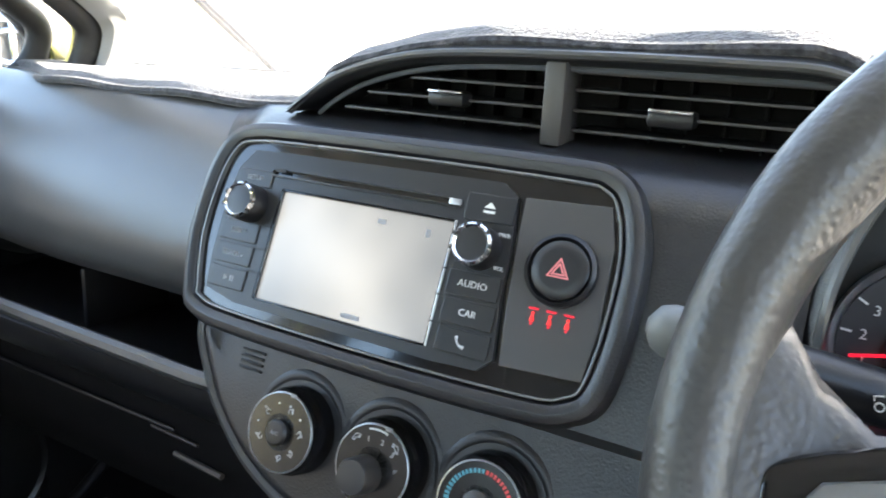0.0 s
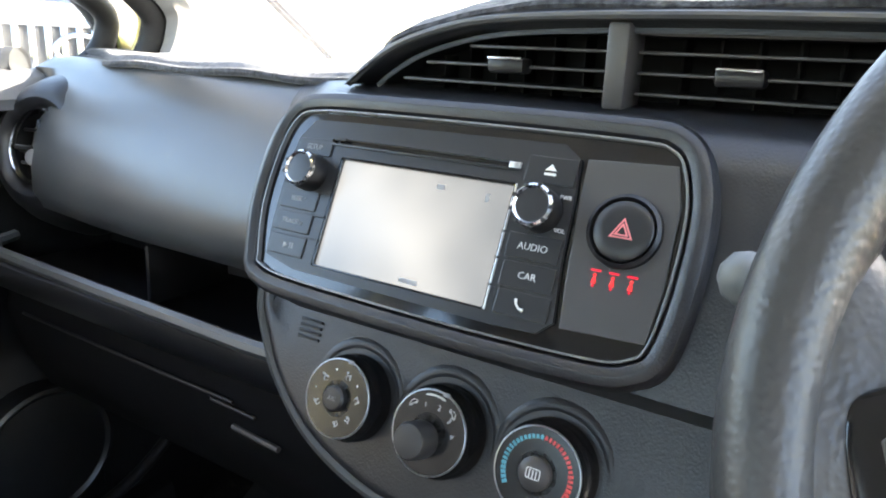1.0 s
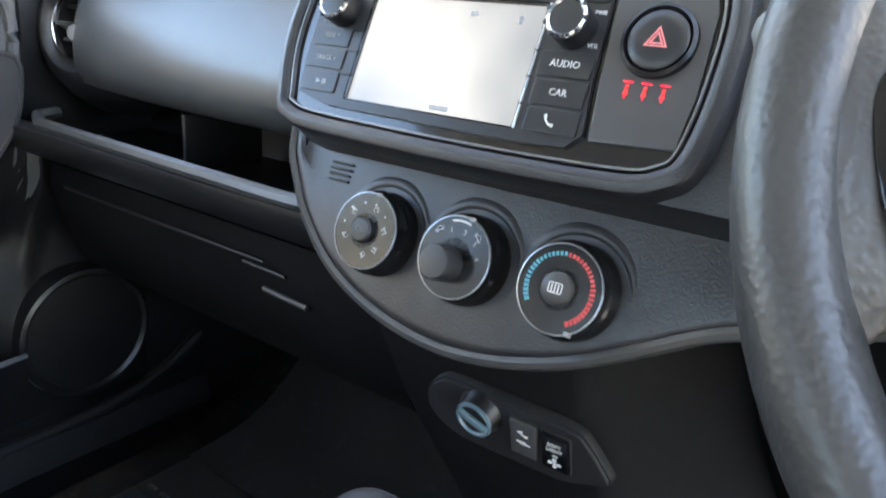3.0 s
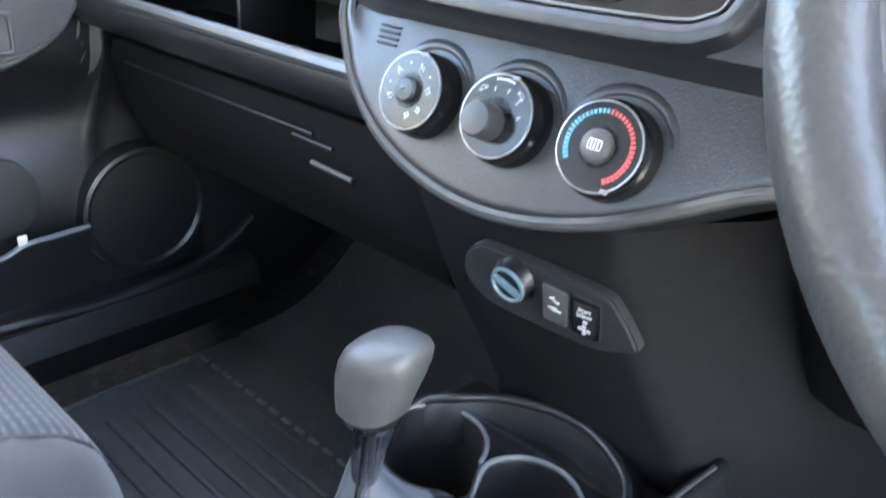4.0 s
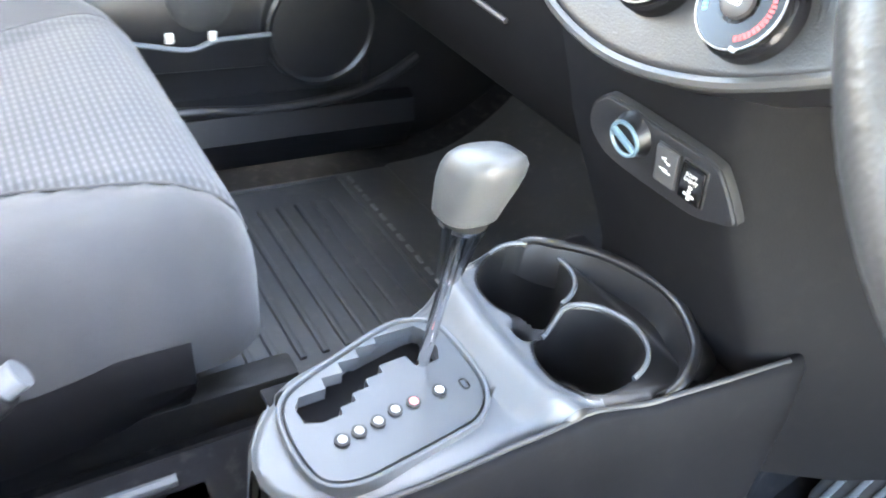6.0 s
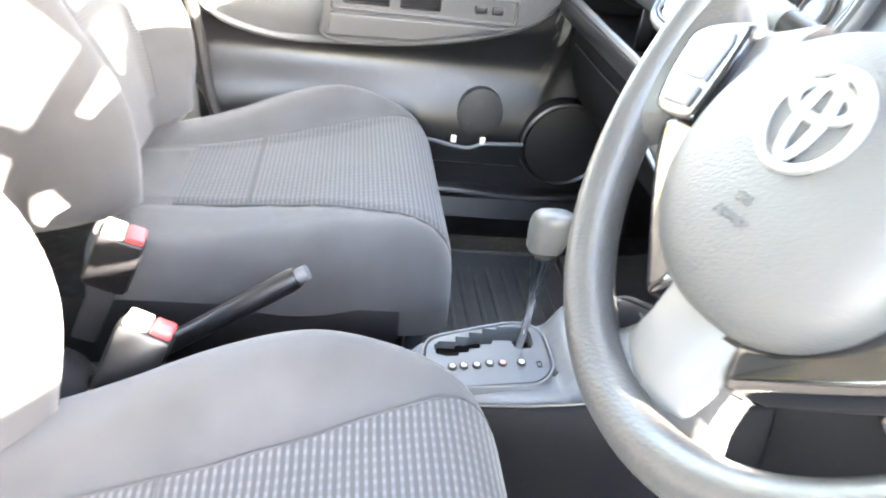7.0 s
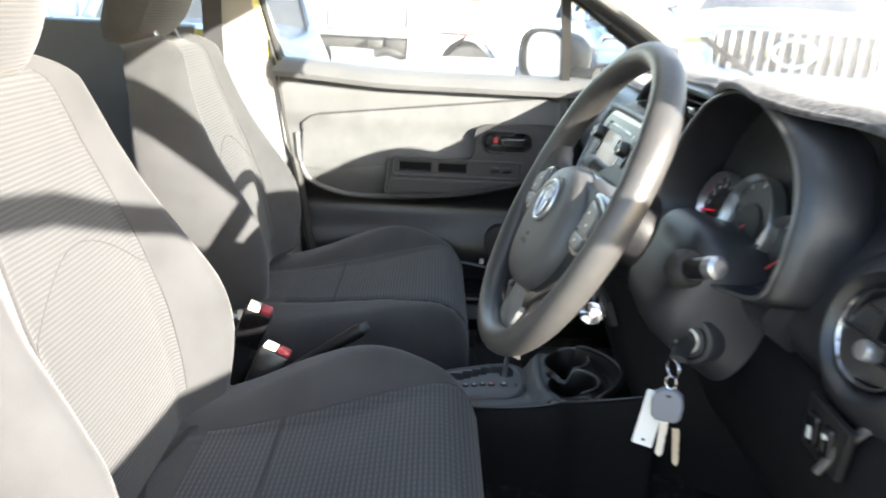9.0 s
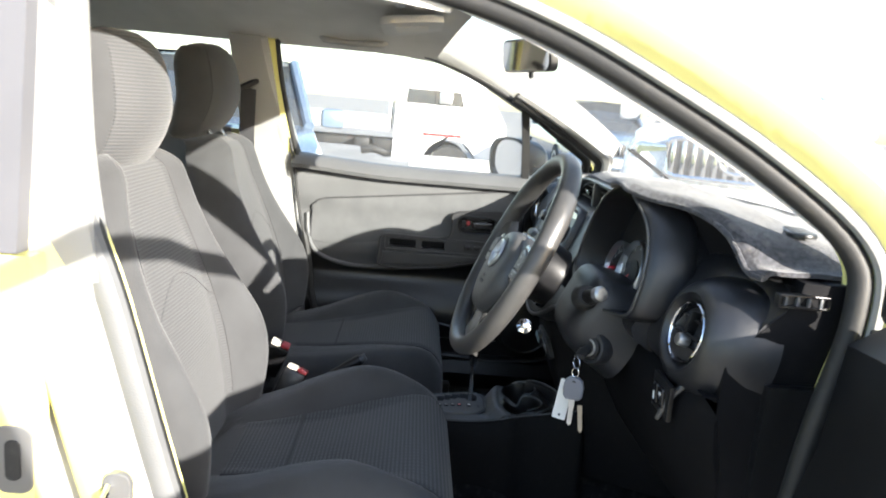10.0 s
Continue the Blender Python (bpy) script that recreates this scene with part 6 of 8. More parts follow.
def gate_line(d):
    """Rounded outline of the gate plate, its left side slanting, grown by d."""
    o = catmull([(-0.050, 0.048), (-0.040, 0.062), (-0.020, 0.0655), (0.015, 0.065), (0.036, 0.058), (0.048, 0.045), (0.052, 0.030), (0.058, -0.020), (0.060, -0.050), (0.052, -0.070), (0.030, -0.076), (0.002, -0.075), (-0.014, -0.068), (-0.024, -0.052), (-0.036, -0.018), (-0.050, 0.025)][::-1], 60, closed=True)
    return scaled(o, -d)


slot_w = [(-0.022, -0.120), (-0.022, -0.155), (-0.016, -0.156), (-0.017, -0.173), (-0.008, -0.174), (-0.009, -0.190), (0.001, -0.191), (0.000, -0.207), (0.010, -0.208), (0.010, -0.228), (0.018, -0.234), (0.032, -0.233),
          (0.036, -0.222), (0.035, -0.207), (0.029, -0.206), (0.028, -0.194), (0.021, -0.193), (0.020, -0.180), (0.013, -0.179), (0.012, -0.165), (0.005, -0.164), (0.004, -0.142), (0.015, -0.140), (0.018, -0.132), (0.016, -0.120), (0.006, -0.115), (-0.014, -0.115)]
slot_g = [(x - 0.024, y + 0.168) for x, y in slot_w]
gp = part("gate_plate", holed(gate_line(0.0), [slot_g], -0.006, 0.0045), GATE, shifter, "smooth grey stepped gate plate", M=GP)
part("gate_rim", frame_slab(gate_line(0.0055), gate_line(0.0021), -0.006, 0.0060, 0.0014), GREY_PLASTIC, gp, M=GP)
part("gate_gap", frame_slab(gate_line(0.0025), gate_line(-0.0001), -0.006, 0.0012, 0.0003), SEAL, gp, "dark seam round the plate", M=GP)
part("gate_depth", box((-0.008, 0.0, -0.022), (0.085, 0.145, 0.004), 0.0), VOID, gp, "dark slot bottom", M=GP)
for i, (gx, v) in enumerate(((0.020, 0.031), (0.022, 0.009), (0.023, -0.006), (0.027, -0.021), (0.029, -0.036), (0.031, -0.049))):
    lamp = part("gear_mark", lathe([(0.0052, 0.002), (0.0052, 0.0042), (0.004, 0.0046)], 18), SEAL, gp, "round gear position mark", M=GP @ at(gx, v, 0.0025))
    part("mark_centre", lathe([(0.0034, 0.004), (0.0033, 0.0050)], 14), [WHITE_PRINT, PINK_PRINT, DIM_PRINT][0 if i == 0 else 1 if i == 1 else 2], lamp, M=GP @ at(gx, v, 0.0025))
part("release_mark", frame_slab(rrect(0.021, 0.052, 0.010, 0.006, 0.002, 2), rrect(0.021, 0.052, 0.008, 0.004, 0.001, 2), 0.004, 0.0056, 0.0004), SEAL, gp, M=GP)
lever0, lever1 = Vector((0.012, -0.133, 0.485)), Vector((0.030, -0.135, 0.648))
part("lever_rod", tube([lever0, lever0.lerp(lever1, 0.5), lever1], 0.0048, 14), CHROME, shifter, "polished lever rod")
part("lever_sleeve", tube([lever0.lerp(lever1, t) for t in (0.68, 0.70, 0.85, 0.985)], [0.0070, 0.0082, 0.0112, 0.0150], 22), CLEAR, shifter, "clear tapered sleeve")
rows = []
for t, cx_, cy_, rx, ry, tilt in ((0.0, 0.0285, -0.136, 0.0130, 0.0130, 0.18), (0.01, 0.0285, -0.136, 0.0172, 0.0165, 0.18), (0.05, 0.0288, -0.136, 0.0190, 0.0180, 0.18), (0.25, 0.0300, -0.1355, 0.0208, 0.0195, 0.19), (0.5, 0.0322, -0.135, 0.0228, 0.0214, 0.20), (0.70, 0.0345, -0.1345, 0.0234, 0.0220, 0.22), (0.84, 0.0364, -0.134, 0.0222, 0.0208, 0.22), (0.93, 0.0378, -0.1335, 0.0190, 0.0178, 0.21), (0.98, 0.0388, -0.133, 0.0135, 0.0128, 0.20), (1.0, 0.0395, -0.133, 0.006, 0.006, 0.20)):
    z0 = 0.648 + 0.052 * t
    rows.append([(cx_ + rx * math.copysign(abs(math.cos(q)) ** 0.75, math.cos(q)), cy_ + ry * math.copysign(abs(math.sin(q)) ** 0.75, math.sin(q)), z0 + tilt * (rx * math.cos(q))) for q in [2 * math.pi * i / 36 for i in range(36)]])
part("shift_knob", loft(rows, cap0=True, cap1=True), surface("grey_knob_plastic", (0.066, 0.067, 0.066), 0.40, vary=0.08, grain=0.12, grain_scale=600), shifter, "wedge-shaped grey shift knob", sharp=70)
part("knob_collar", tube([(0.0280, -0.136, 0.6445), (0.0284, -0.136, 0.6475)], 0.0160, 28), CHROME, shifter, "chrome collar")

brake = thing("handbrake", (0.01, -0.60, 0.44), "black handbrake lever with grey push button", "handbrake")
p0, p1 = Vector((0.020, -0.61, 0.436)), Vector((0.0085, -0.388, 0.586))
part("brake_grip", tube([p0, p0.lerp(p1, 0.35), p0.lerp(p1, 0.7), p0.lerp(p1, 0.97), p1], [0.010, 0.0105, 0.0115, 0.0125, 0.0110], 18), PLASTIC, brake, "black moulded grip")
part("brake_button", tube([p1, p1 + (p1 - p0).normalized() * 0.012], 0.0085, 14), GREY_PLASTIC, brake, "grey push button")
part("brake_boot", lathe([(0.06, 0.0), (0.05, 0.02), (0.028, 0.045), (0.018, 0.06)], 24), PLASTIC, brake, M=Matrix.Translation((0.022, -0.66, 0.43)))

for nm, x, y, z, tilt in (("driver_buckle", 0.104, -0.515, 0.590, -12), ("passenger_buckle", -0.070, -0.583, 0.582, 10)):
    bk = thing("belt_buckle", (x, y, 0.42), "black seat belt buckle with red release button", "belt buckle", "belt buckles")
    Mb = Matrix.Translation((x, y, z)) @ Matrix.Rotation(radians(tilt), 4, "Y") @ Matrix.Rotation(radians(-22), 4, "X")
    part("buckle_body", box((0, 0, -0.045), (0.034, 0.052, 0.085), 0.008), PLASTIC, bk, M=Mb)
    part("buckle_stalk", box((0, 0, -0.135), (0.012, 0.030, 0.12), 0.004), WEB, bk, M=Mb)
    part("release_button", box((0.0, 0.013, 0.000), (0.024, 0.020, 0.010), 0.003), RED_PLASTIC, bk, "red release button", M=Mb)
    part("buckle_slot", box((0.0, -0.010, 0.000), (0.026, 0.022, 0.008), 0.002), IVORY, bk, "pale slot end", M=Mb)


# ---- steering wheel and column ----
COWL = surface("grey_column_plastic", (0.028, 0.029, 0.032), 0.42, vary=0.08, grain=0.15, grain_scale=900, dust=0.02)
KEYGREY = surface("silver_grey_key", (0.13, 0.13, 0.128), 0.32, vary=0.05)
KNOBGREY = surface("pale_grey_stalk_plastic", (0.16, 0.165, 0.16), 0.5, vary=0.06)
WC, WLEAN, WR = Vector((0.370, -0.124, 0.929)), 25.5, 0.1775
MW = frame_of(WC, WLEAN)
wheel = thing("steering_wheel", WC, "black three-spoke steering wheel with a satin lower spoke", "steering wheel")
rim = []
for i in range(96):
    a = 2 * math.pi * i / 96
    rim.append((WR * math.cos(a), WR * math.sin(a), 0.0))
rings = []
for i in range(97):
    a = 2 * math.pi * i / 96
    grip = 0.0015 * (math.exp(-((math.degrees(a) % 360 - 35) / 14) ** 2) + math.exp(-((math.degrees(a) % 360 - 145) / 14) ** 2))
    r = 0.0150 + grip
    rings.append([((WR + r * math.cos(q)) * math.cos(a), (WR + r * math.cos(q)) * math.sin(a), 1.12 * r * math.sin(q)) for q in [2 * math.pi * j / 18 for j in range(18)]])
bm = loft(rings)
bmesh.ops.remove_doubles(bm, verts=bm.verts, dist=1e-6)
part("wheel_rim", bm, LEATHER, wheel, "grained black rim", M=MW)
MW0 = MW
MW = MW @ Matrix.Rotation(radians(6), 4, "Z")
MHUB = MW @ at(0.002, -0.037, 0.0)
# hub cover: a broad shield shape
HUB = [(0.089 * math.copysign(abs(math.cos(q)) ** 0.96, math.cos(q)), 0.0755 * math.copysign(abs(math.sin(q)) ** 0.94, math.sin(q))) for q in [2 * math.pi * i / 40 for i in range(40)]]
hub = [tuple(p) for p in catmull(HUB, 64, closed=True)]
if sum(a[0] * b[1] - b[0] * a[1] for a, b in zip(hub, hub[1:] + hub[:1])) < 0:
    hub = hub[::-1]
def shrink(o, k):
    return [(x * k, y * k) for x, y in o]
part("airbag_cover", loft([[(x, y, -0.035) for x, y in hub], [(x, y, 0.000) for x, y in hub], [(x, y, 0.010) for x, y in shrink(hub, 0.97)], [(x, y, 0.017) for x, y in shrink(hub, 0.90)], [(x, y, 0.021) for x, y in shrink(hub, 0.72)], [(x, y, 0.023) for x, y in shrink(hub, 0.45)], [(x, y, 0.0235) for x, y in shrink(hub, 0.2)]], cap0=True, cap1=True), PAD, wheel, "grained grey airbag cover", M=MHUB, sharp=70)
part("cover_gap", loft([[(x, y, -0.030) for x, y in shrink(hub, 1.03)], [(x, y, -0.002) for x, y in shrink(hub, 1.035)], [(x, y, -0.002) for x, y in shrink(hub, 1.0)]]), GLOSS, wheel, "dark gap round the cover", M=MHUB)
# emblem: plain bright oval rings
ME = MHUB @ at(0.006, 0.025, 0.0225)
em = part("emblem_disc", lathe([(0.031, -0.004), (0.031, 0.0005), (0.022, 0.001)], 40), PAD, wheel, "recessed round badge seat", M=ME)
part("emblem_oval", tube([(0.0285 * math.cos(q), 0.0235 * math.sin(q), 0.0025) for q in [2 * math.pi * i / 40 for i in range(40)]], 0.0026, 8, closed=True), SILVER, em, "bright oval badge", M=ME)
part("emblem_oval", tube([(0.0195 * math.cos(q), 0.0078 * math.sin(q) + 0.0085, 0.0025) for q in [2 * math.pi * i / 32 for i in range(32)]], 0.0024, 8, closed=True), SILVER, em, M=ME)
part("emblem_oval", tube([(0.0080 * math.cos(q), 0.0195 * math.sin(q), 0.0028) for q in [2 * math.pi * i / 32 for i in range(32)]], 0.0024, 8, closed=True), SILVER, em, M=ME)
lettering("SRS", 0.0075, MHUB @ at(0.002, -0.018, 0.0236), PAD, wheel, depth=0.0006)
lettering("AIRBAG", 0.0075, MHUB @ at(0.002, -0.028, 0.0234), PAD, wheel, depth=0.0006)
# side spokes with control pads
for s in (-1, 1):
    sp = part("side_spoke", loft([[(s * x, y0 + (y1 - y0) * q, d + (0.006 if 0 < q < 1 else 0.0)) for q in (0.0, 0.12, 0.5, 0.88, 1.0)] + [(s * x, y0 + (y1 - y0) * q, d - deep) for q in (1.0, 0.5, 0.0)] for x, y0, y1, d, deep in ((0.060, -0.046, 0.036, 0.000, 0.024), (0.100, -0.046, 0.026, -0.004, 0.022), (0.130, -0.045, 0.024, -0.005, 0.020), (0.145, -0.053, 0.038, -0.004, 0.017), (0.156, -0.066, 0.056, 0.000, 0.014), (0.165, -0.060, 0.052, 0.003, 0.012))], cap0=True, cap1=True), LEATHER, wheel, "black side spoke", M=MW, sharp=60)
    padline = [(0.090, 0.037), (0.101, 0.043), (0.138, 0.034), (0.148, 0.022), (0.140, -0.012), (0.128, -0.023), (0.093, -0.021), (0.087, -0.008)]
    padline = [(s * (x + 0.011), y - 0.019) for x, y in padline]
    pad_ = [tuple(p) for p in catmull(padline, 40, closed=True)]
    if sum(a[0] * b[1] - b[0] * a[1] for a, b in zip(pad_, pad_[1:] + pad_[:1])) < 0:
        pad_ = pad_[::-1]
    pp = part("control_pad", slab(pad_, -0.01, 0.008, 0.003), GLOSS, sp, "gloss black control pad", M=MW)
    def patch(pts):
        o = [(s * (x + 0.011), y - 0.019) for x, y in pts]
        return o if sum(a[0] * b[1] - b[0] * a[1] for a, b in zip(o, o[1:] + o[:1])) > 0 else o[::-1]
    part("control_key", slab(patch([(0.099, 0.003), (0.134, 0.001), (0.139, 0.019), (0.132, 0.028), (0.103, 0.035), (0.099, 0.029)]), 0.006, 0.0110, 0.002), KEYGREY, pp, "grey rocker key", M=MW)
    part("control_key", slab(patch([(0.099, -0.014), (0.126, -0.017), (0.133, -0.009), (0.134, -0.002), (0.099, 0.000)]), 0.006, 0.0110, 0.002), KEYGREY, pp, "grey rocker key", M=MW)
    for du, dv in ((0.112, 0.022), (0.122, 0.010), (0.114, -0.008)):
        part("key_mark", slab(rrect(s * (du + 0.011), dv - 0.019, 0.004, 0.003, 0.001, 1), 0.0109, 0.0114, 0.0001), WHITE_PRINT, pp, M=MW)
# lower spoke with a satin panel, and the gloss frame that runs round the lower half of the hub
part("lower_spoke", loft([[(w * x, y, d + e) for x, e in ((-1.0, -0.016), (-1.0, -0.004), (-0.8, 0.0), (0.8, 0.0), (1.0, -0.004), (1.0, -0.016))] for y, w, d in catmull([(-0.085, 0.050, -0.010), (-0.110, 0.042, -0.009), (-0.135, 0.041, -0.008), (-0.152, 0.048, -0.006), (-0.163, 0.062, -0.004), (-0.172, 0.080, -0.003)], 16)], cap0=True, cap1=True), LEATHER, wheel, "dark lower spoke", M=MW, sharp=60)
part("spoke_trim", loft([[(w * x, y - 0.006 * (1 - x * x), d + e) for x, e in ((-1.0, -0.004), (-0.94, 0.002), (-0.5, 0.005), (0.0, 0.006), (0.5, 0.005), (0.94, 0.002), (1.0, -0.004))] for y, w, d in ((-0.098, 0.038, -0.006), (-0.106, 0.037, -0.006), (-0.130, 0.035, -0.006), (-0.150, 0.037, -0.005), (-0.156, 0.036, -0.009))], cap0=True, cap1=True), KEYGREY, wheel, "satin grey lower spoke panel", M=MW, sharp=50)
for s in (-1, 1):
    sickle = [(0.080, -0.020), (0.105, -0.034), (0.138, -0.043), (0.126, -0.064), (0.104, -0.083), (0.084, -0.099), (0.060, -0.117), (0.042, -0.128), (0.034, -0.108), (0.060, -0.090), (0.078, -0.062)]
    so = [(s * x, y) for x, y in sickle]
    so = so if sum(a[0] * b[1] - b[0] * a[1] for a, b in zip(so, so[1:] + so[:1])) > 0 else so[::-1]
    part("hub_frame", slab([tuple(p) for p in catmull(so, 44, closed=True)], -0.022, -0.001, 0.004), GLOSS, wheel, "gloss black frame under the hub", M=MW)
part("wheel_boss", loft([[(x, y - 0.012, -0.030) for x, y in shrink(hub, 0.92)], [(x, y, -0.060) for x, y in shrink(hub, 0.72)], [(x, y, -0.085) for x, y in shrink(hub, 0.68)]], cap0=True, cap1=True), PLASTIC, wheel, M=MW)

MW = MW0
column = thing("steering_column", (0.37, 0.0, 0.80), "dark plastic steering column cowl with stalks", "steering column")
rows = []
for d, w, h, dv in ((-0.128, 0.052, 0.044, -0.006), (-0.131, 0.064, 0.054, -0.007), (-0.136, 0.073, 0.060, -0.009), (-0.146, 0.080, 0.066, -0.010), (-0.16, 0.084, 0.072, -0.014), (-0.20, 0.088, 0.080, -0.016), (-0.24, 0.090, 0.085, -0.018)):
    rows.append([(w * math.copysign(abs(math.cos(q)) ** 0.6, math.cos(q)), dv + h * math.copysign(abs(math.sin(q)) ** 0.6, math.sin(q)), d) for q in [2 * math.pi * i / 36 for i in range(36)]])
part("column_cowl", loft(rows, cap0=True), COWL, column, "dark column cowl", M=MW, sharp=70)
# stalks: the short right one ends in a bright cap, the left one carries marks
sr = [Vector((0.440, -0.018, 0.876)), Vector((0.468, -0.012, 0.887)), Vector((0.500, -0.004, 0.900))]
part("stalk_boot", tube([sr[1] - Vector((0.012, 0.003, 0.005)), sr[1], sr[1] + Vector((0.004, 0.001, 0.002))], [0.021, 0.020, 0.016], 24), SEAL, column, "dark stalk boot")
stk = part("right_stalk", tube(sr, [0.012, 0.0115, 0.0110], 16), PLASTIC, column, "short black light stalk")
part("stalk_cap", tube([sr[2], sr[2] + Vector((0.010, 0.003, 0.004)), sr[2] + Vector((0.013, 0.004, 0.005))], [0.0122, 0.0118, 0.008], 20), SILVER, stk, "bright stalk end")
sl_ = [Vector((0.300, -0.020, 0.905)), Vector((0.240, -0.038, 0.918)), Vector((0.182, -0.055, 0.930)), Vector((0.168, -0.059, 0.933))]
stl = part("left_stalk", tube(sl_, [0.0115, 0.0110, 0.0105, 0.0100], 16), PLASTIC, column, "black wiper stalk with grey tip")
part("stalk_tip", tube([sl_[2], sl_[3], sl_[3] + Vector((-0.005, -0.001, 0.001)), sl_[3] + Vector((-0.008, -0.002, 0.0015))], [0.0110, 0.0108, 0.0085, 0.003], 20), KNOBGREY, stl, "grey stalk tip")
for word, k in (("LO", 0.95), ("INT", 0.70), ("OFF", 0.45), ("MIST", 0.20)):
    lettering(word, 0.0052, Matrix.Translation(sl_[0].lerp(sl_[1], k) + Vector((0, -0.0118, 0.002))) @ frame_of((0, 0, 0), 12) @ Matrix.Rotation(radians(-78), 4, "Z"), WHITE_PRINT, stl, "stalk_mark")
# ignition lock and keys
MI = Matrix.Translation((0.447, 0.010, 0.798)) @ Vector((0.62, -0.75, 0.10)).to_track_quat("Z", "Y").to_matrix().to_4x4()
lock = part("ignition_lock", lathe([(0.031, -0.03), (0.030, -0.004), (0.0265, 0.002), (0.0225, 0.003), (0.0205, -0.001)], 40), COWL, column, "round ignition lock collar", M=MI)
part("lock_barrel", lathe([(0.0195, -0.01), (0.0190, 0.004), (0.0165, 0.006), (0.010, 0.0065)], 36), SEAL, lock, M=MI)
part("lock_ring", lathe([(0.0150, 0.004), (0.0148, 0.0075), (0.0120, 0.0080), (0.0115, 0.006)], 32, cap=False), SILVER, lock, "bright lock ring", M=MI)
part("lower_bolt", lathe([(0.012, 0.0), (0.012, 0.008), (0.007, 0.010), (0.006, 0.022), (0.003, 0.023)], 20), CHROME, column, "bright bolt under the cowl", M=Matrix.Translation((0.455, -0.105, 0.826)) @ Matrix.Rotation(radians(60), 4, "Y"))
keys = thing("key_set", (0.468, -0.005, 0.80), "car key in the ignition with a spare key and tag hanging", "keys")
k0 = Vector((0.453, 0.004, 0.799))
k1 = k0 + Vector((0.038, -0.021, -0.004))
part("key_head", tube([k0, k0.lerp(k1, 0.4), k1], [0.006, 0.010, 0.008], 12, flat=0.5), SEAL, keys, "black key head in the lock")
ring_c = k1 + Vector((0.002, -0.004, -0.010))
part("key_ring", tube([ring_c + Vector((0.0095 * math.cos(q), 0.003 * math.cos(q), 0.0095 * math.sin(q))) for q in [2 * math.pi * i / 24 for i in range(24)]], 0.0011, 8, closed=True), CHROME, keys, "steel key ring")
ring_d = ring_c + Vector((0.001, 0, -0.016))
part("chain_link", tube([ring_d + Vector((0.003 * math.cos(q), 0.0045 * math.cos(q), 0.0075 * math.sin(q))) for q in [2 * math.pi * i / 18 for i in range(18)]], 0.0010, 6, closed=True), CHROME, keys)
hang = ring_d + Vector((0, 0, -0.008))
MKF = Matrix.Translation(hang) @ Matrix.Rotation(radians(-72), 4, "Z").inverted() @ Matrix.Rotation(radians(90), 4, "X")
fob = [(-0.006, 0.0), (-0.014, -0.006), (-0.0165, -0.018), (-0.015, -0.032), (-0.010, -0.037), (0.010, -0.037), (0.015, -0.032), (0.0165, -0.018), (0.014, -0.006), (0.006, 0.0)]
fo = part("key_fob", slab(fob, -0.0045, 0.0045, 0.002), surface("grey_fob", (0.16, 0.17, 0.20), 0.45, vary=0.05), keys, "rounded grey-blue key fob", M=MKF)
part("fob_hole", box((0, -0.006, 0.0), (0.006, 0.004, 0.0094), 0.001), SEAL, fo, M=MKF)
blade = [(-0.0042, -0.036), (-0.0042, -0.078), (0.0, -0.082), (0.0030, -0.078), (0.0038, -0.071), (0.0028, -0.067), (0.0042, -0.062), (0.0030, -0.057), (0.0042, -0.051), (0.0042, -0.036)]
part("key_blade", slab(blade, -0.0012, 0.0012, 0.0003), SILVER, keys, "cut metal blade", M=MKF)
MT = MKF @ at(-0.010, -0.004, -0.009) @ Matrix.Rotation(radians(-7), 4, "Z")
tg = part("key_tag", holed(rrect(0, -0.040, 0.022, 0.068, 0.002, 2), [circle(0.0, -0.067, 0.0022, 12)], -0.0008, 0.0008), WHITE_PRINT, keys, "white plastic tag", M=MT)
part("second_key", slab([(x * 0.9, y) for x, y in blade], -0.001, 0.001, 0.0003), surface("worn_steel_key", (0.42, 0.37, 0.30), 0.4, metal=0.6), keys, "worn second key", M=MKF @ at(0.008, -0.012, -0.006) @ Matrix.Rotation(radians(8), 4, "Z"))


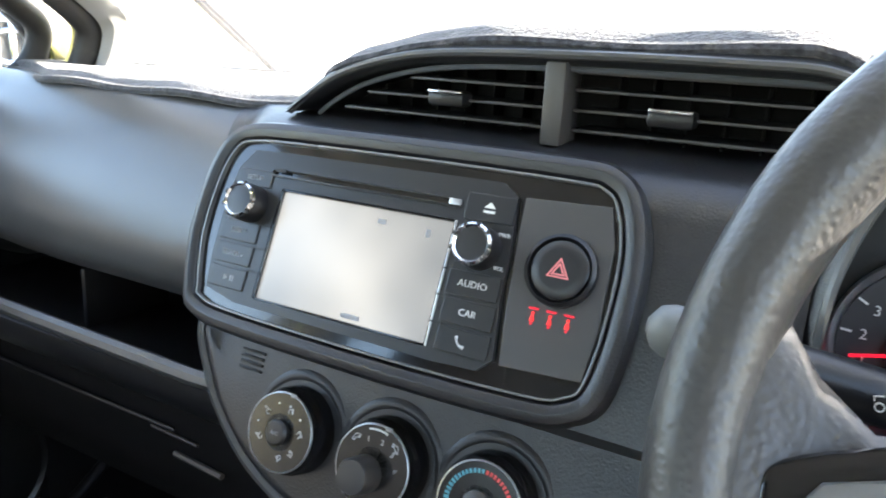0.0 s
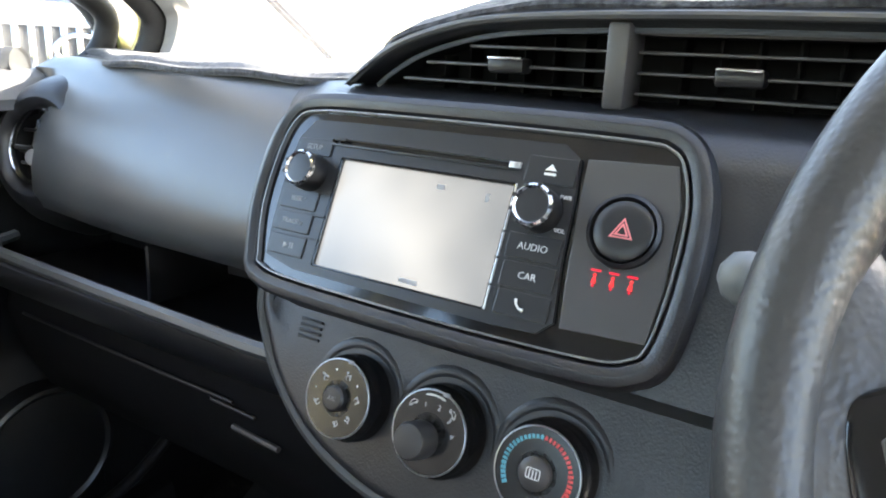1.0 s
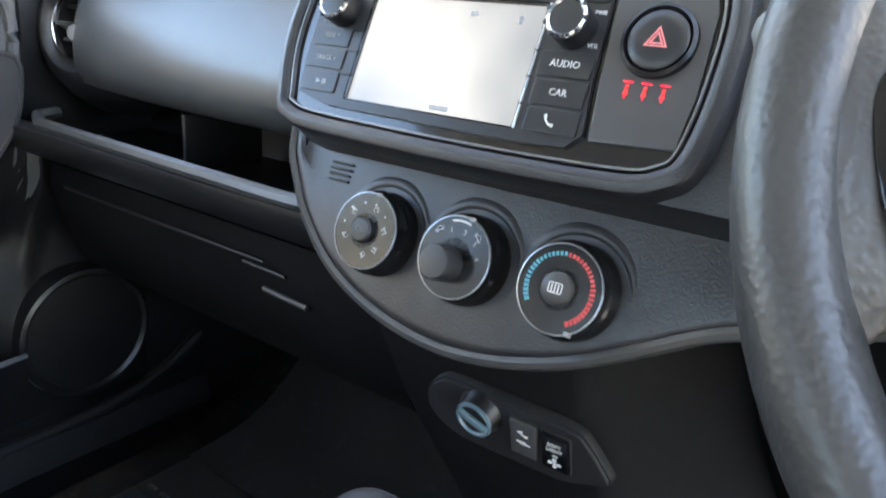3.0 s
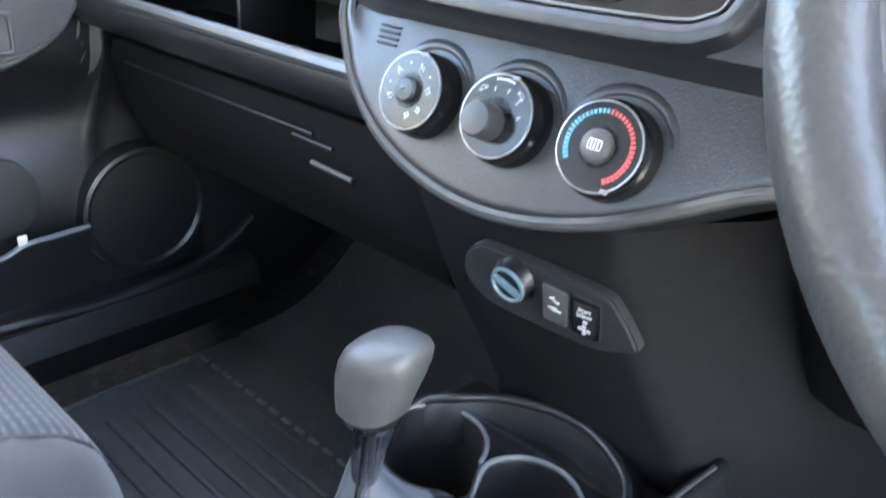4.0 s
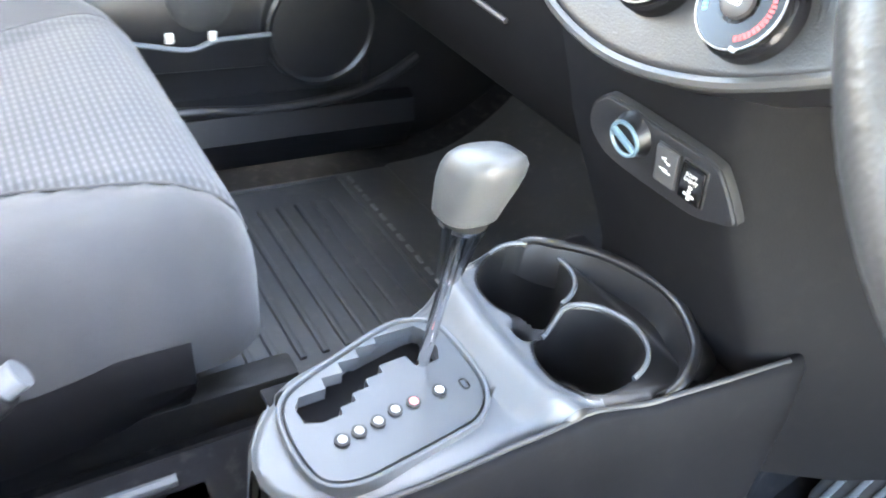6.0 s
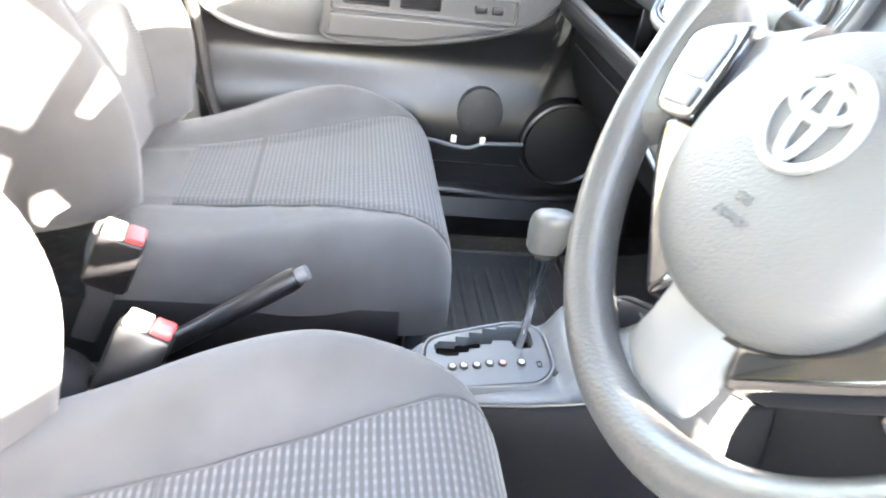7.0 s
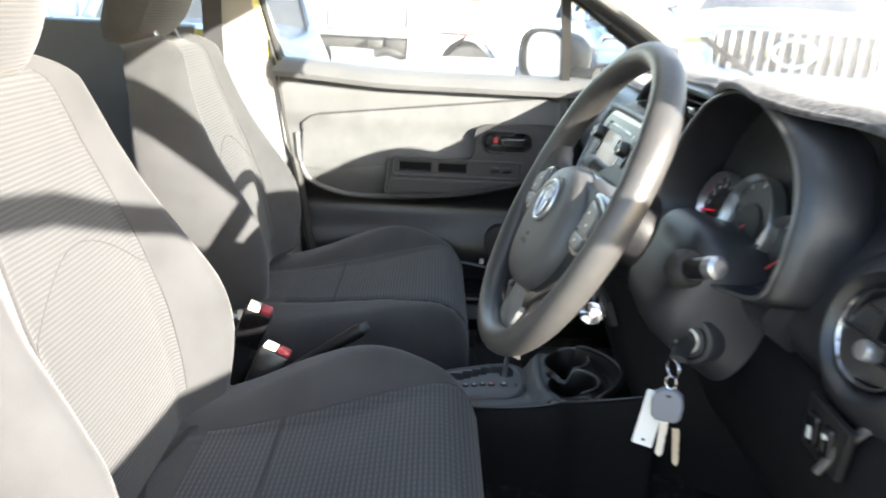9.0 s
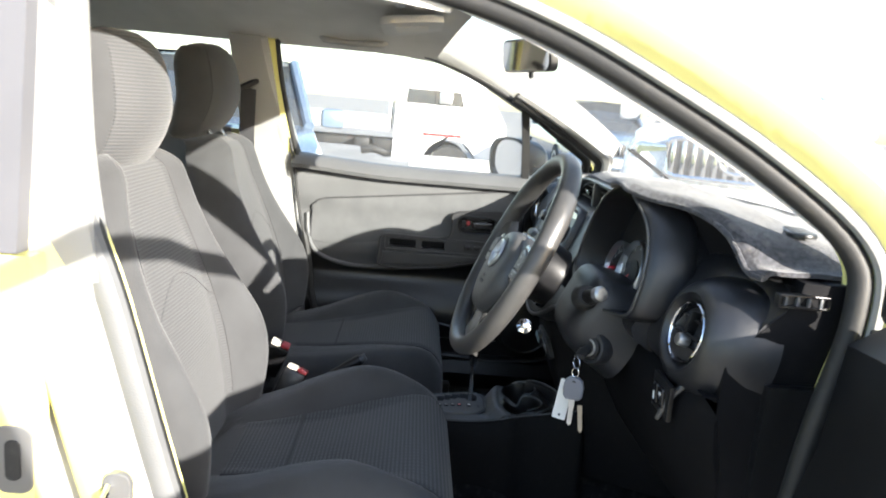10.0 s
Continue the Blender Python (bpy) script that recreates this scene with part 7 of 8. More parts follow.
# ---- seats ----
def seat(cx, name, label, dz, dy_front, back_dy, lean, head, low_bolster, wide, lift_top):
    st = thing(name, (cx, -0.45, FLOOR), label, "car seat", "front seats")
    Y0, Y1 = -0.190 + dy_front, -0.665

    def half(y):
        s = (Y0 - y) / (Y0 - Y1)
        return 0.232 + 0.022 * math.sin(math.pi * min(1, s * 1.1))

    def seam_u(q):
        """Where the side bolster begins across the cushion, widest open at the front."""
        return float(np.interp(q, [0.0, 0.10, 0.18, 0.37, 0.54, 0.75, 1.0], [0.86, 0.78, 0.70, 0.54, 0.47, 0.43, 0.42]))

    def top(u, y):
        """Cushion surface at u (-1 to 1 across) and y."""
        q = (Y0 - y) / (Y0 - Y1)
        z = dz + float(np.interp(q, [0, 0.08, 0.2, 0.35, 0.5, 0.7, 1.0], [0.590, 0.589, 0.583, 0.571, 0.557, 0.543, 0.530]))
        lift = lift_top * math.exp(-((q - 0.40) / (0.27 if q < 0.40 else 0.36)) ** 2)
        lift *= low_bolster if u > 0 else 1.0
        k = seam_u(q)
        z += lift * smooth01(k - 0.10, k + 0.26, abs(u) + 0.02)
        z -= 0.005 * math.exp(-((abs(u) - k) / 0.03) ** 2)
        e = max(0.0, (abs(u) - 0.80) / 0.20)
        z -= 0.080 * (1 - math.sqrt(max(0.0, 1 - min(1, e) ** 2.2)))
        f = max(0.0, (0.17 - q) / 0.17)
        z -= 0.09 * (1 - math.sqrt(max(0.0, 1 - min(1, f) ** 2.2)))
        return z

    us = [-1 + 2 * i / 44 for i in range(45)]
    rings = []
    for i in range(38):
        s = (i / 37) ** 1.5
        y = Y0 + (Y1 - Y0) * s
        w = half(y) * (1 - 0.10 * max(0, (0.10 - s) / 0.10) ** 2)
        ring = [(cx + w * u, y, top(u, y)) for u in us]
        zb = 0.425 + dz
        ring += [(cx + w * 1.0, y, (top(1, y) + zb) / 2), (cx + w * 0.985, y + 0.004, zb), (cx, y + 0.004, zb), (cx - w * 0.985, y + 0.004, zb), (cx - w * 1.0, y, (top(-1, y) + zb) / 2)]
        rings.append(ring)
    cu = part("cushion", loft(rings, cap0=True, cap1=True), CLOTH, st, "dark grey cloth cushion", sharp=80)

    def insert(u, v):
        y = Y0 - 0.004 + (Y1 + 0.09 - Y0) * v
        q = (-1 + 2 * u) * min(0.90, seam_u((Y0 - y) / (Y0 - Y1)) - 0.005)
        w = half(y) * (1 - 0.10 * max(0, (0.10 - (Y0 - y) / (Y0 - Y1)) / 0.10) ** 2)
        return (cx + w * q, y, top(q, y) + 0.0030)
    part("cushion_insert", grid(44, 60, insert, (0, 0, -0.006)), CLOTH_RIB, cu, "patterned cloth centre")
    for u in (0, 1):
        part("cushion_seam", tube([Vector(insert(u, i / 30)) + Vector((0, 0, 0.0)) for i in range(31)], 0.0016, 6), SEAM, cu)
    part("cross_seam", tube([Vector(insert(i / 20, 0.73)) + Vector((0, 0, 0.0008)) for i in range(21)], 0.0016, 6), SEAM, cu)
    # side valance, base and rails
    part("seat_base", box((cx, -0.44, 0.405 + dz), (0.42, 0.40, 0.12), 0.02), PLASTIC, st, "black seat base")
    for s in (-1, 1):
        part("side_valance", loft([[(cx + s * 0.250, y, 0.475 + dz), (cx + s * 0.262, y, 0.44 + dz), (cx + s * 0.255, y, 0.385 + dz + 0.05 * max(0, (y + 0.35) / 0.1)), (cx + s * 0.235, y, 0.39 + dz + 0.05 * max(0, (y + 0.35) / 0.1))] for y in (-0.70, -0.55, -0.40, -0.32, -0.26)], closed=False), PLASTIC, st, "black side valance")
        part("seat_rail", box((cx + s * 0.19, -0.45, 0.295), (0.035, 0.62, 0.05), 0.006), SEAL, st, "steel seat rail")
        part("rail_leg", box((cx + s * 0.19, -0.45, 0.33), (0.03, 0.40, 0.05), 0.004), SEAL, st)
    # backrest
    a = radians(lean)
    up, fw = Vector((0, -math.sin(a), math.cos(a))), Vector((0, math.cos(a), math.sin(a)))
    o = Vector((cx, -0.625 + back_dy, 0.535 + 0.2 * dz))
    H = 0.540

    def bw(h):
        return float(np.interp(h, [0, 0.08, 0.18, 0.28, 0.38, 0.45, 0.50, 0.530, 0.540], [0.230, 0.250, 0.258, 0.244, 0.212, 0.184, 0.158, 0.125, 0.09])) * wide

    def front(u, h):
        d = 0.018 * math.sin(math.pi * min(1, h / 0.42)) * (1 - abs(u) ** 2) + 0.088 * smooth01(0.50, 0.86, abs(u)) * (0.30 + 0.70 * math.exp(-((h - 0.13) / 0.15) ** 2)) 
        e = max(0.0, (abs(u) - 0.78) / 0.22)
        d -= 0.085 * (1 - math.sqrt(max(0.0, 1 - min(1, e) ** 2)))
        d -= 0.045 * max(0.0, (h - 0.49) / 0.05) ** 2
        return d

    rings = []
    for i in range(40):
        h = H * (1 - (1 - i / 39) ** 1.35)
        w = bw(h)
        ring = [o + Vector((w * u, 0, 0)) + up * h + fw * front(u, h) for u in us]
        th = -0.11 + 0.03 * smooth01(0.30, 0.53, h)
        ring += [o + Vector((w * k, 0, 0)) + up * h + fw * t for k, t in ((0.99, -0.085), (0.92, th), (0.4, th - 0.012), (-0.4, th - 0.012), (-0.92, th), (-0.99, -0.085))]
        rings.append(ring)
    bk = part("backrest", loft(rings, cap0=True, cap1=True), CLOTH, st, "grey cloth backrest with side bolsters", sharp=80)

    def bins(u, v):
        q = (-0.58 + 1.16 * u)
        h = 0.045 + 0.470 * v
        return o + Vector((bw(h) * q, 0, 0)) + up * h + fw * (front(q, h) + 0.0035)
    part("backrest_insert", grid(28, 50, bins, -fw * 0.006), CLOTH_BACK, bk, "ribbed cloth centre panel")
    for u in (0, 1):
        part("backrest_seam", tube([bins(u, i / 40) + fw * 0.0005 for i in range(41)], 0.0015, 6, up=(1, 0, 0)), SEAM, bk)
    part("curve_seam", tube([bins(i / 20, 0.42 + 0.16 * math.sin(math.pi * i / 20)) + fw * 0.0002 for i in range(21)], 0.0007, 6), SEAM, bk)
    # headrest
    hc = Vector((cx, *head)) - Vector((0, 0, 0.018))
    b = a - radians(8)
    hu, hf = Vector((0, -math.sin(b), math.cos(b))), Vector((0, math.cos(b), math.sin(b)))
    rings = []
    for i in range(22):
        t = -1 + 2 * i / 21
        k = math.sqrt(max(0.0, 1 - abs(t) ** 4.6))
        w = 0.114 * (0.62 + 0.38 * k) * (1 - 0.13 * max(0, t)) * (k ** 0.25 if k > 0 else 0.02)
        d = 0.066 * k
        ring = []
        for j in range(36):
            q = 2 * math.pi * j / 36
            x = w * math.copysign(abs(math.cos(q)) ** 0.62, math.cos(q))
            y = d * math.copysign(abs(math.sin(q)) ** 0.72, math.sin(q)) - 0.02 * (x / 0.13) ** 2 - 0.066 * max(0.0, -t) ** 1.5 - 0.014 * max(0.0, t) ** 2
            ring.append(hc + Vector((x, 0, 0)) + hu * (0.124 * t) + hf * y)
        rings.append(ring)
    hr = part("headrest", loft(rings, cap0=True, cap1=True), CLOTH, st, "grey cloth headrest with ribbed face", sharp=80)

    def hface(u, v):
        q, t = -0.90 + 1.8 * u, -0.93 + 1.86 * v
        k = math.sqrt(max(0.0, 1 - abs(t) ** 4.6))
        w = 0.114 * (0.62 + 0.38 * k) * (1 - 0.13 * max(0, t)) * k ** 0.25
        x = w * q
        c = abs(q) ** (1 / 0.62)
        y = 0.066 * k * max(0.0, math.sqrt(max(0.0, 1 - c * c))) ** 0.72 - 0.02 * (x / 0.13) ** 2 - 0.066 * max(0.0, -t) ** 1.5 - 0.014 * max(0.0, t) ** 2 + 0.0030
        return hc + Vector((x, 0, 0)) + hu * (0.124 * t) + hf * y
    part("headrest_face", grid(20, 20, hface, -hf * 0.006), CLOTH_BACK, hr, "ribbed cloth face")
    for s in (-1, 1):
        part("headrest_post", tube([o + Vector((s * 0.055, 0, 0)) + up * 0.49 - fw * 0.02, hc + Vector((s * 0.055, 0, 0)) - hu * 0.06 - hf * 0.02], 0.006, 10), CHROME, st, "steel headrest post")
    return st


seat(0.370, "bucket_seat", "grey cloth driver seat, sunlit across the backrest", 0.0, 0.0, 0.0, 14.0, (-0.778, 1.137), 1.0, 1.0, 0.062)
seat(-0.379, "bucket_seat", "grey cloth front passenger seat set low", -0.030, 0.005, -0.025, 15.5, (-0.845, 1.166), 0.15, 0.89, 0.056)
rear = thing("rear_bench", (0, -1.45, FLOOR), "grey cloth rear bench seat", "rear seat")
part("bench_cushion", box((0, -1.30, 0.46), (1.22, 0.46, 0.16), 0.05), CLOTH, rear)
part("bench_back", loft([[(x, y, z) for y, z in ((-1.50, 0.48), (-1.62, 0.95), (-1.66, 1.00), (-1.72, 0.98), (-1.66, 0.48))] for x in (-0.60, 0.0, 0.60)], cap0=True, cap1=True), CLOTH, rear)

# ---- floor mats, pedals ----
def floor_mat(cx, name):
    m = thing(name, (cx, 0.0, FLOOR), "ribbed black rubber floor mat with stitched edge", "floor mat", "floor mats")
    base = part("mat_sheet", box((cx, -0.02, FLOOR + 0.006), (0.40, 0.44, 0.010), 0.004), RUBBER, m)
    for i in range(9):
        part("mat_ridge", box((cx + 0.01, -0.17 + 0.028 * i, FLOOR + 0.0125), (0.29, 0.009, 0.006), 0.002), RUBBER, base)
    for i in range(14):
        part("stitch", box((cx - 0.175 + 0.027 * i, 0.105, FLOOR + 0.0125), (0.016, 0.006, 0.003), 0.001), GREY_PLASTIC, base)
    part("mat_border", tube([(cx - 0.19, -0.22, FLOOR + 0.012), (cx - 0.19, 0.09, FLOOR + 0.012), (cx + 0.185, 0.09, FLOOR + 0.012), (cx + 0.185, -0.22, FLOOR + 0.012)], 0.004, 6), RUBBER, base)
    part("heel_sheet", grid(8, 14, lambda u, v: (cx - 0.2 + 0.4 * u, *(Vector((0, *catmull([(0.18, 0.283), (0.30, 0.298), (0.41, 0.372), (0.47, 0.47)], 14)[round(v * 13)])).yz)), (0, 0.004, -0.006)), RUBBER, m, "smooth rubber toe piece")


floor_mat(-0.375, "passenger_mat")
floor_mat(0.385, "driver_mat")
for nm, x, w, h, lab in (("brake_pedal", 0.300, 0.105, 0.055, "wide black brake pedal with ribbed rubber"), ("accelerator_pedal", 0.420, 0.05, 0.13, "long black accelerator pedal")):
    p = thing(nm, (x, 0.34, FLOOR + 0.03), lab, "pedal", "pedals")
    Mp = frame_of((x, 0.315, 0.385), 32)
    pd = part("pedal_pad", slab(rrect(0, 0, w, h, 0.014), -0.008, 0.004, 0.003), SEAL, p, M=Mp)
    for i in range(5):
        part("pad_rib", box((0, h * (-0.34 + 0.17 * i), 0.005), (w * 0.8, 0.004, 0.003), 0.001), RUBBER, pd, M=Mp)
    part("pedal_arm", tube([(x, 0.33, 0.39), (x, 0.40, 0.46), (x, 0.42, 0.58)], 0.009, 8), SEAL, p)
fr = thing("foot_rest", (0.215, 0.33, 0.30), "grey ribbed metal-edged foot rest beside the console", "foot rest")
Mf = frame_of((0.212, 0.315, 0.335), 40)
fb = part("rest_pad", slab(rrect(0, 0, 0.075, 0.12, 0.016), -0.01, 0.006, 0.003), SEAL, fr, M=Mf)
for i in range(4):
    part("rest_rib", box((-0.024 + 0.016 * i, 0, 0.007), (0.006, 0.10, 0.004), 0.001), GREY_PLASTIC, fb, M=Mf)

# ---- belts ----
for s in (-1,):
    belt = thing("seat_belt", (s * 0.62, -0.78, 0.45), "dark seat belt hanging from the centre pillar", "seat belt")
    part("belt_strap", loft([[(s * x, y - 0.022, z), (s * x, y + 0.022, z), (s * (x + 0.003), y + 0.022, z), (s * (x + 0.003), y - 0.022, z)] for x, y, z in ((0.600, -0.800, 1.165), (0.605, -0.803, 1.05), (0.615, -0.800, 0.85), (0.628, -0.78, 0.60), (0.635, -0.76, 0.42))], cap0=True, cap1=True), WEB, belt, "dark woven strap")
    part("belt_guide", tube([(s * 0.597, -0.826, 1.160), (s * 0.594, -0.80, 1.172), (s * 0.594, -0.775, 1.188), (s * 0.600, -0.765, 1.205)], [0.008, 0.010, 0.010, 0.007], 10), SEAL, belt, "black upper belt guide")
    Mt2 = Matrix(((0, 0, 1, s * 0.598), (1, 0, 0, -0.645), (0, 1, 0, 0.672), (0, 0, 0, 1)))
    part("belt_tongue", frame_slab(rrect(0, 0, 0.046, 0.070, 0.020, 6), rrect(0.002, 0.010, 0.016, 0.020, 0.007, 6), -0.006, 0.006, 0.003), SEAL, belt, "black belt tongue", M=Mt2)

# ---- mirror, visors, light ----
mir = thing("rear_view_mirror", (0.0, -0.075, 1.285), "black rear view mirror on the windscreen", "mirror")
MM = Matrix.Translation((0.0, -0.085, 1.283)) @ Matrix.Rotation(radians(20), 4, "Z") @ frame_of((0, 0, 0), -9)
mb = part("mirror_case", slab(rrect(0, 0, 0.215, 0.070, 0.020, 6), -0.014, 0.004, 0.004), PLASTIC, mir, "black mirror case", M=MM)
part("mirror_glass", slab(rrect(0, 0, 0.205, 0.061, 0.017, 6), 0.003, 0.0048, 0.0005), MIRROR, mb, "mirror glass", M=MM)
part("dip_lever", box((0, -0.040, -0.010), (0.014, 0.018, 0.008), 0.003), SEAL, mb, M=MM)
part("mirror_stem", tube([(0.0, -0.06, 1.29), (0.0, -0.04, 1.325), (0.0, -0.045, 1.352)], 0.009, 10), SEAL, mir)
for x, nm in ((-0.34, "passenger_visor"), (0.34, "driver_visor")):
    v = thing("sun_visor", (x, -0.32, 1.36), "grey folded sun visor under the roof lining", "sun visor", "sun visors")
    Mv = Matrix.Translation((x, -0.335, roof_z(x, -0.335) - 0.022)) @ Matrix.Rotation(radians(7), 4, "X")
    vb = part("visor_board", slab(rrect(0, 0, 0.36, 0.150, 0.040, 6), -0.009, 0.009, 0.006), LINER, v, M=Mv)
    part("visor_label", slab(rrect(0.03, 0.0, 0.13, 0.08, 0.004, 2), -0.0105, -0.0092, 0.0003), IVORY, vb, "pale blank label", M=Mv)
    part("visor_pin", tube([(x + math.copysign(0.15, x), -0.27, roof_z(x, -0.3) - 0.02), (x + math.copysign(0.17, x), -0.262, roof_z(x, -0.3) - 0.005)], 0.005, 8), SEAL, v)
ml = thing("map_light", (0.0, -0.30, 1.37), "grey overhead map light console", "map light")
Ml = Matrix.Translation((0.0, -0.315, roof_z(0, -0.315) - 0.012)) @ Matrix.Rotation(radians(6), 4, "X")
lb = part("light_body", slab(rrect(0, 0, 0.16, 0.13, 0.03, 6), -0.020, 0.012, 0.006), TRIM_LIGHT, ml, M=Ml @ Matrix.Rotation(radians(180), 4, "Y"))
for s in (-1, 1):
    part("light_lens", slab(rrect(s * 0.04, 0.01, 0.06, 0.05, 0.010, 4), -0.0225, -0.0195, 0.001), IVORY, lb, "milky lens", M=Ml)
part("light_switch", slab(rrect(0.0, -0.045, 0.05, 0.018, 0.005, 3), -0.0235, -0.019, 0.001), PLASTIC, lb, M=Ml)
gh = thing("grab_handle", (-0.52, -0.55, 1.33), "grey roof grab handle", "grab handle")
part("handle_bar", tube([(-0.552, -0.60, 1.335), (-0.535, -0.58, 1.315), (-0.530, -0.50, 1.310), (-0.535, -0.42, 1.315), (-0.552, -0.40, 1.332)], 0.009, 10), TRIM_LIGHT, gh)


# ---- parked cars outside ----
def parked_car(name, label, paint, where, turn, length=4.5, width=1.8, height=1.5, bonnet=0.95, kind_="suv"):
    c = thing(name, where, label, "car", "parked cars")
    M = Matrix.Translation(where) @ Matrix.Rotation(radians(turn), 4, "Z")
    L, W = length / 2, width / 2
    # front of the car points along +y before the turn
    stations = [(L, 0.45, bonnet - 0.28, 0.80), (L - 0.06, 0.32, bonnet - 0.10, 0.92), (L - 0.35, 0.28, bonnet - 0.02, 0.98), (L - 1.2, 0.28, bonnet + 0.05, 1.0), (0.2, 0.28, bonnet + 0.06, 1.0), (-L + 0.5, 0.28, bonnet + 0.06, 1.0), (-L + 0.08, 0.34, bonnet + 0.02, 0.94), (-L, 0.45, bonnet - 0.1, 0.86)]
    rings = []
    for y, zb, zt, k in stations:
        w = W * k
        rings.append([(w * x, y, zb + (zt - zb) * z) for x, z in ((-0.90, 0.0), (-0.98, 0.18), (-1.0, 0.45), (-0.97, 0.75), (-0.90, 0.94), (-0.60, 1.0), (0, 1.02), (0.60, 1.0), (0.90, 0.94), (0.97, 0.75), (1.0, 0.45), (0.98, 0.18), (0.90, 0.0))])
    part("body", loft(rings, cap0=True, cap1=True), paint, c, M=M)
    cabin_end = -L + 0.25 if kind_ != "ute" else -0.35
    cab = [(L - 1.25, bonnet + 0.04, 0.86), (L - 1.95, height, 0.74), (cabin_end + 0.35, height, 0.74), (cabin_end, bonnet + 0.05, 0.86)]
    gl = part("cabin_glass", loft([[(-W * k, y, bonnet), (-W * k * (0.96 if z > bonnet + 0.2 else 1), y, z - 0.03), (0, y, z), (W * k * (0.96 if z > bonnet + 0.2 else 1), y, z - 0.03), (W * k, y, bonnet)] for y, z, k in cab], closed=False, cap0=True, cap1=True), TINTED, c, "dark car windows", M=M)
    part("roof", loft([[(-W * 0.75, y, height - 0.03), (-W * 0.68, y, height + 0.015), (0, y, height + 0.035), (W * 0.68, y, height + 0.015), (W * 0.75, y, height - 0.03)] for y in (L - 1.93, -0.2, cabin_end + 0.33)], closed=False), paint, c, M=M)
    for s in (-1, 1):
        for ya, za, yb, zb in ((L - 1.22, bonnet + 0.03, L - 1.95, height), (cabin_end, bonnet + 0.04, cabin_end + 0.35, height), (-0.15, bonnet + 0.03, -0.1, height)):
            part("pillar", tube([(s * W * 0.87, ya, za), (s * W * 0.745, yb, zb)], 0.045, 8), paint, c, M=M)
        for yy in (L - 0.85, -L + 0.85):
            Mw = M @ Matrix.Translation((s * (W - 0.10), yy, 0.34)) @ Matrix.Rotation(radians(90), 4, "Y")
            wh = part("wheel", lathe([(0.22, -0.10), (0.33, -0.10), (0.34, -0.07), (0.34, 0.07), (0.33, 0.10), (0.22, 0.10)], 32), TYRE, c, M=Mw)
            part("wheel_rim", lathe([(0.22, -0.085), (0.21, -0.10), (0.20, 0.09), (0.22, 0.105), (0.06, 0.09)], 24), SILVER, wh, M=Mw)
        lampm = M @ Matrix.Translation((s * W * 0.66, L - 0.06, bonnet - 0.22))
        part("headlight", slab(rrect(0, 0, 0.34, 0.16, 0.05, 4), -0.05, 0.03, 0.02), CHROME, c, "clear headlight", M=lampm @ Matrix.Rotation(radians(-90), 4, "X") @ Matrix.Rotation(radians(180), 4, "Z"))
        mirm = box((s * (W + 0.09), L - 1.45, bonnet + 0.10), (0.20, 0.12, 0.16), 0.04)
        part("door_mirror", mirm, paint, c, M=M)
    gw, gh = (1.06, 0.30) if kind_ == "suv" and bonnet > 1.0 else (W * 0.80, 0.20)
    g = part("grille", box((0, L - 0.01, bonnet - 0.24), (gw, 0.08, gh), 0.02), SEAL, c, "dark grille", M=M)
    bars = 13 if gw > 1.0 else 7
    for i in range(bars):
        part("grille_bar", box((gw * (-0.46 + 0.92 * i / (bars - 1)), L + 0.035, bonnet - 0.24), (0.036, 0.02, gh - 0.03), 0.006), CHROME, g, M=M)
    if gw > 1.0:
        part("grille_badge", tube([(0.13 * math.cos(a), L + 0.055, bonnet - 0.24 + 0.09 * math.sin(a)) for a in [2 * math.pi * i / 24 for i in range(24)]], 0.018, 8, closed=True), CHROME, g, "bright oval badge", M=M)
        part("grille_surround", tube([(x * gw / 2, L + 0.03, bonnet - 0.24 + z * gh / 2) for x, z in rrect(0, 0, 2, 2, 0.25, 4)], 0.025, 8, closed=True), CHROME, g, "chrome grille surround", M=M)
    part("bumper", box((0, L - 0.02, 0.46), (W * 1.84, 0.22, 0.22), 0.06), paint if kind_ != "ute" else SEAL, c, M=M)
    part("number_plate", box((0, L + 0.10, 0.47), (0.37, 0.01, 0.12), 0.004), IVORY, c, "blank plate", M=M)
    if kind_ == "ute":
        part("tray", box((0, -L + 0.95, 0.95), (W * 1.9, 1.75, 0.35), 0.03), paint, c, M=M)
        part("front_bar", tube([(-W * 0.95, L + 0.16, 0.82), (W * 0.95, L + 0.16, 0.82)], 0.03, 8), SILVER, c, "steel front bar", M=M)
        for s in (-1, 1):
            part("bar_post", tube([(s * 0.45, L + 0.14, 0.40), (s * 0.45, L + 0.16, 0.84)], 0.03, 8), SILVER, c, M=M)
    return c


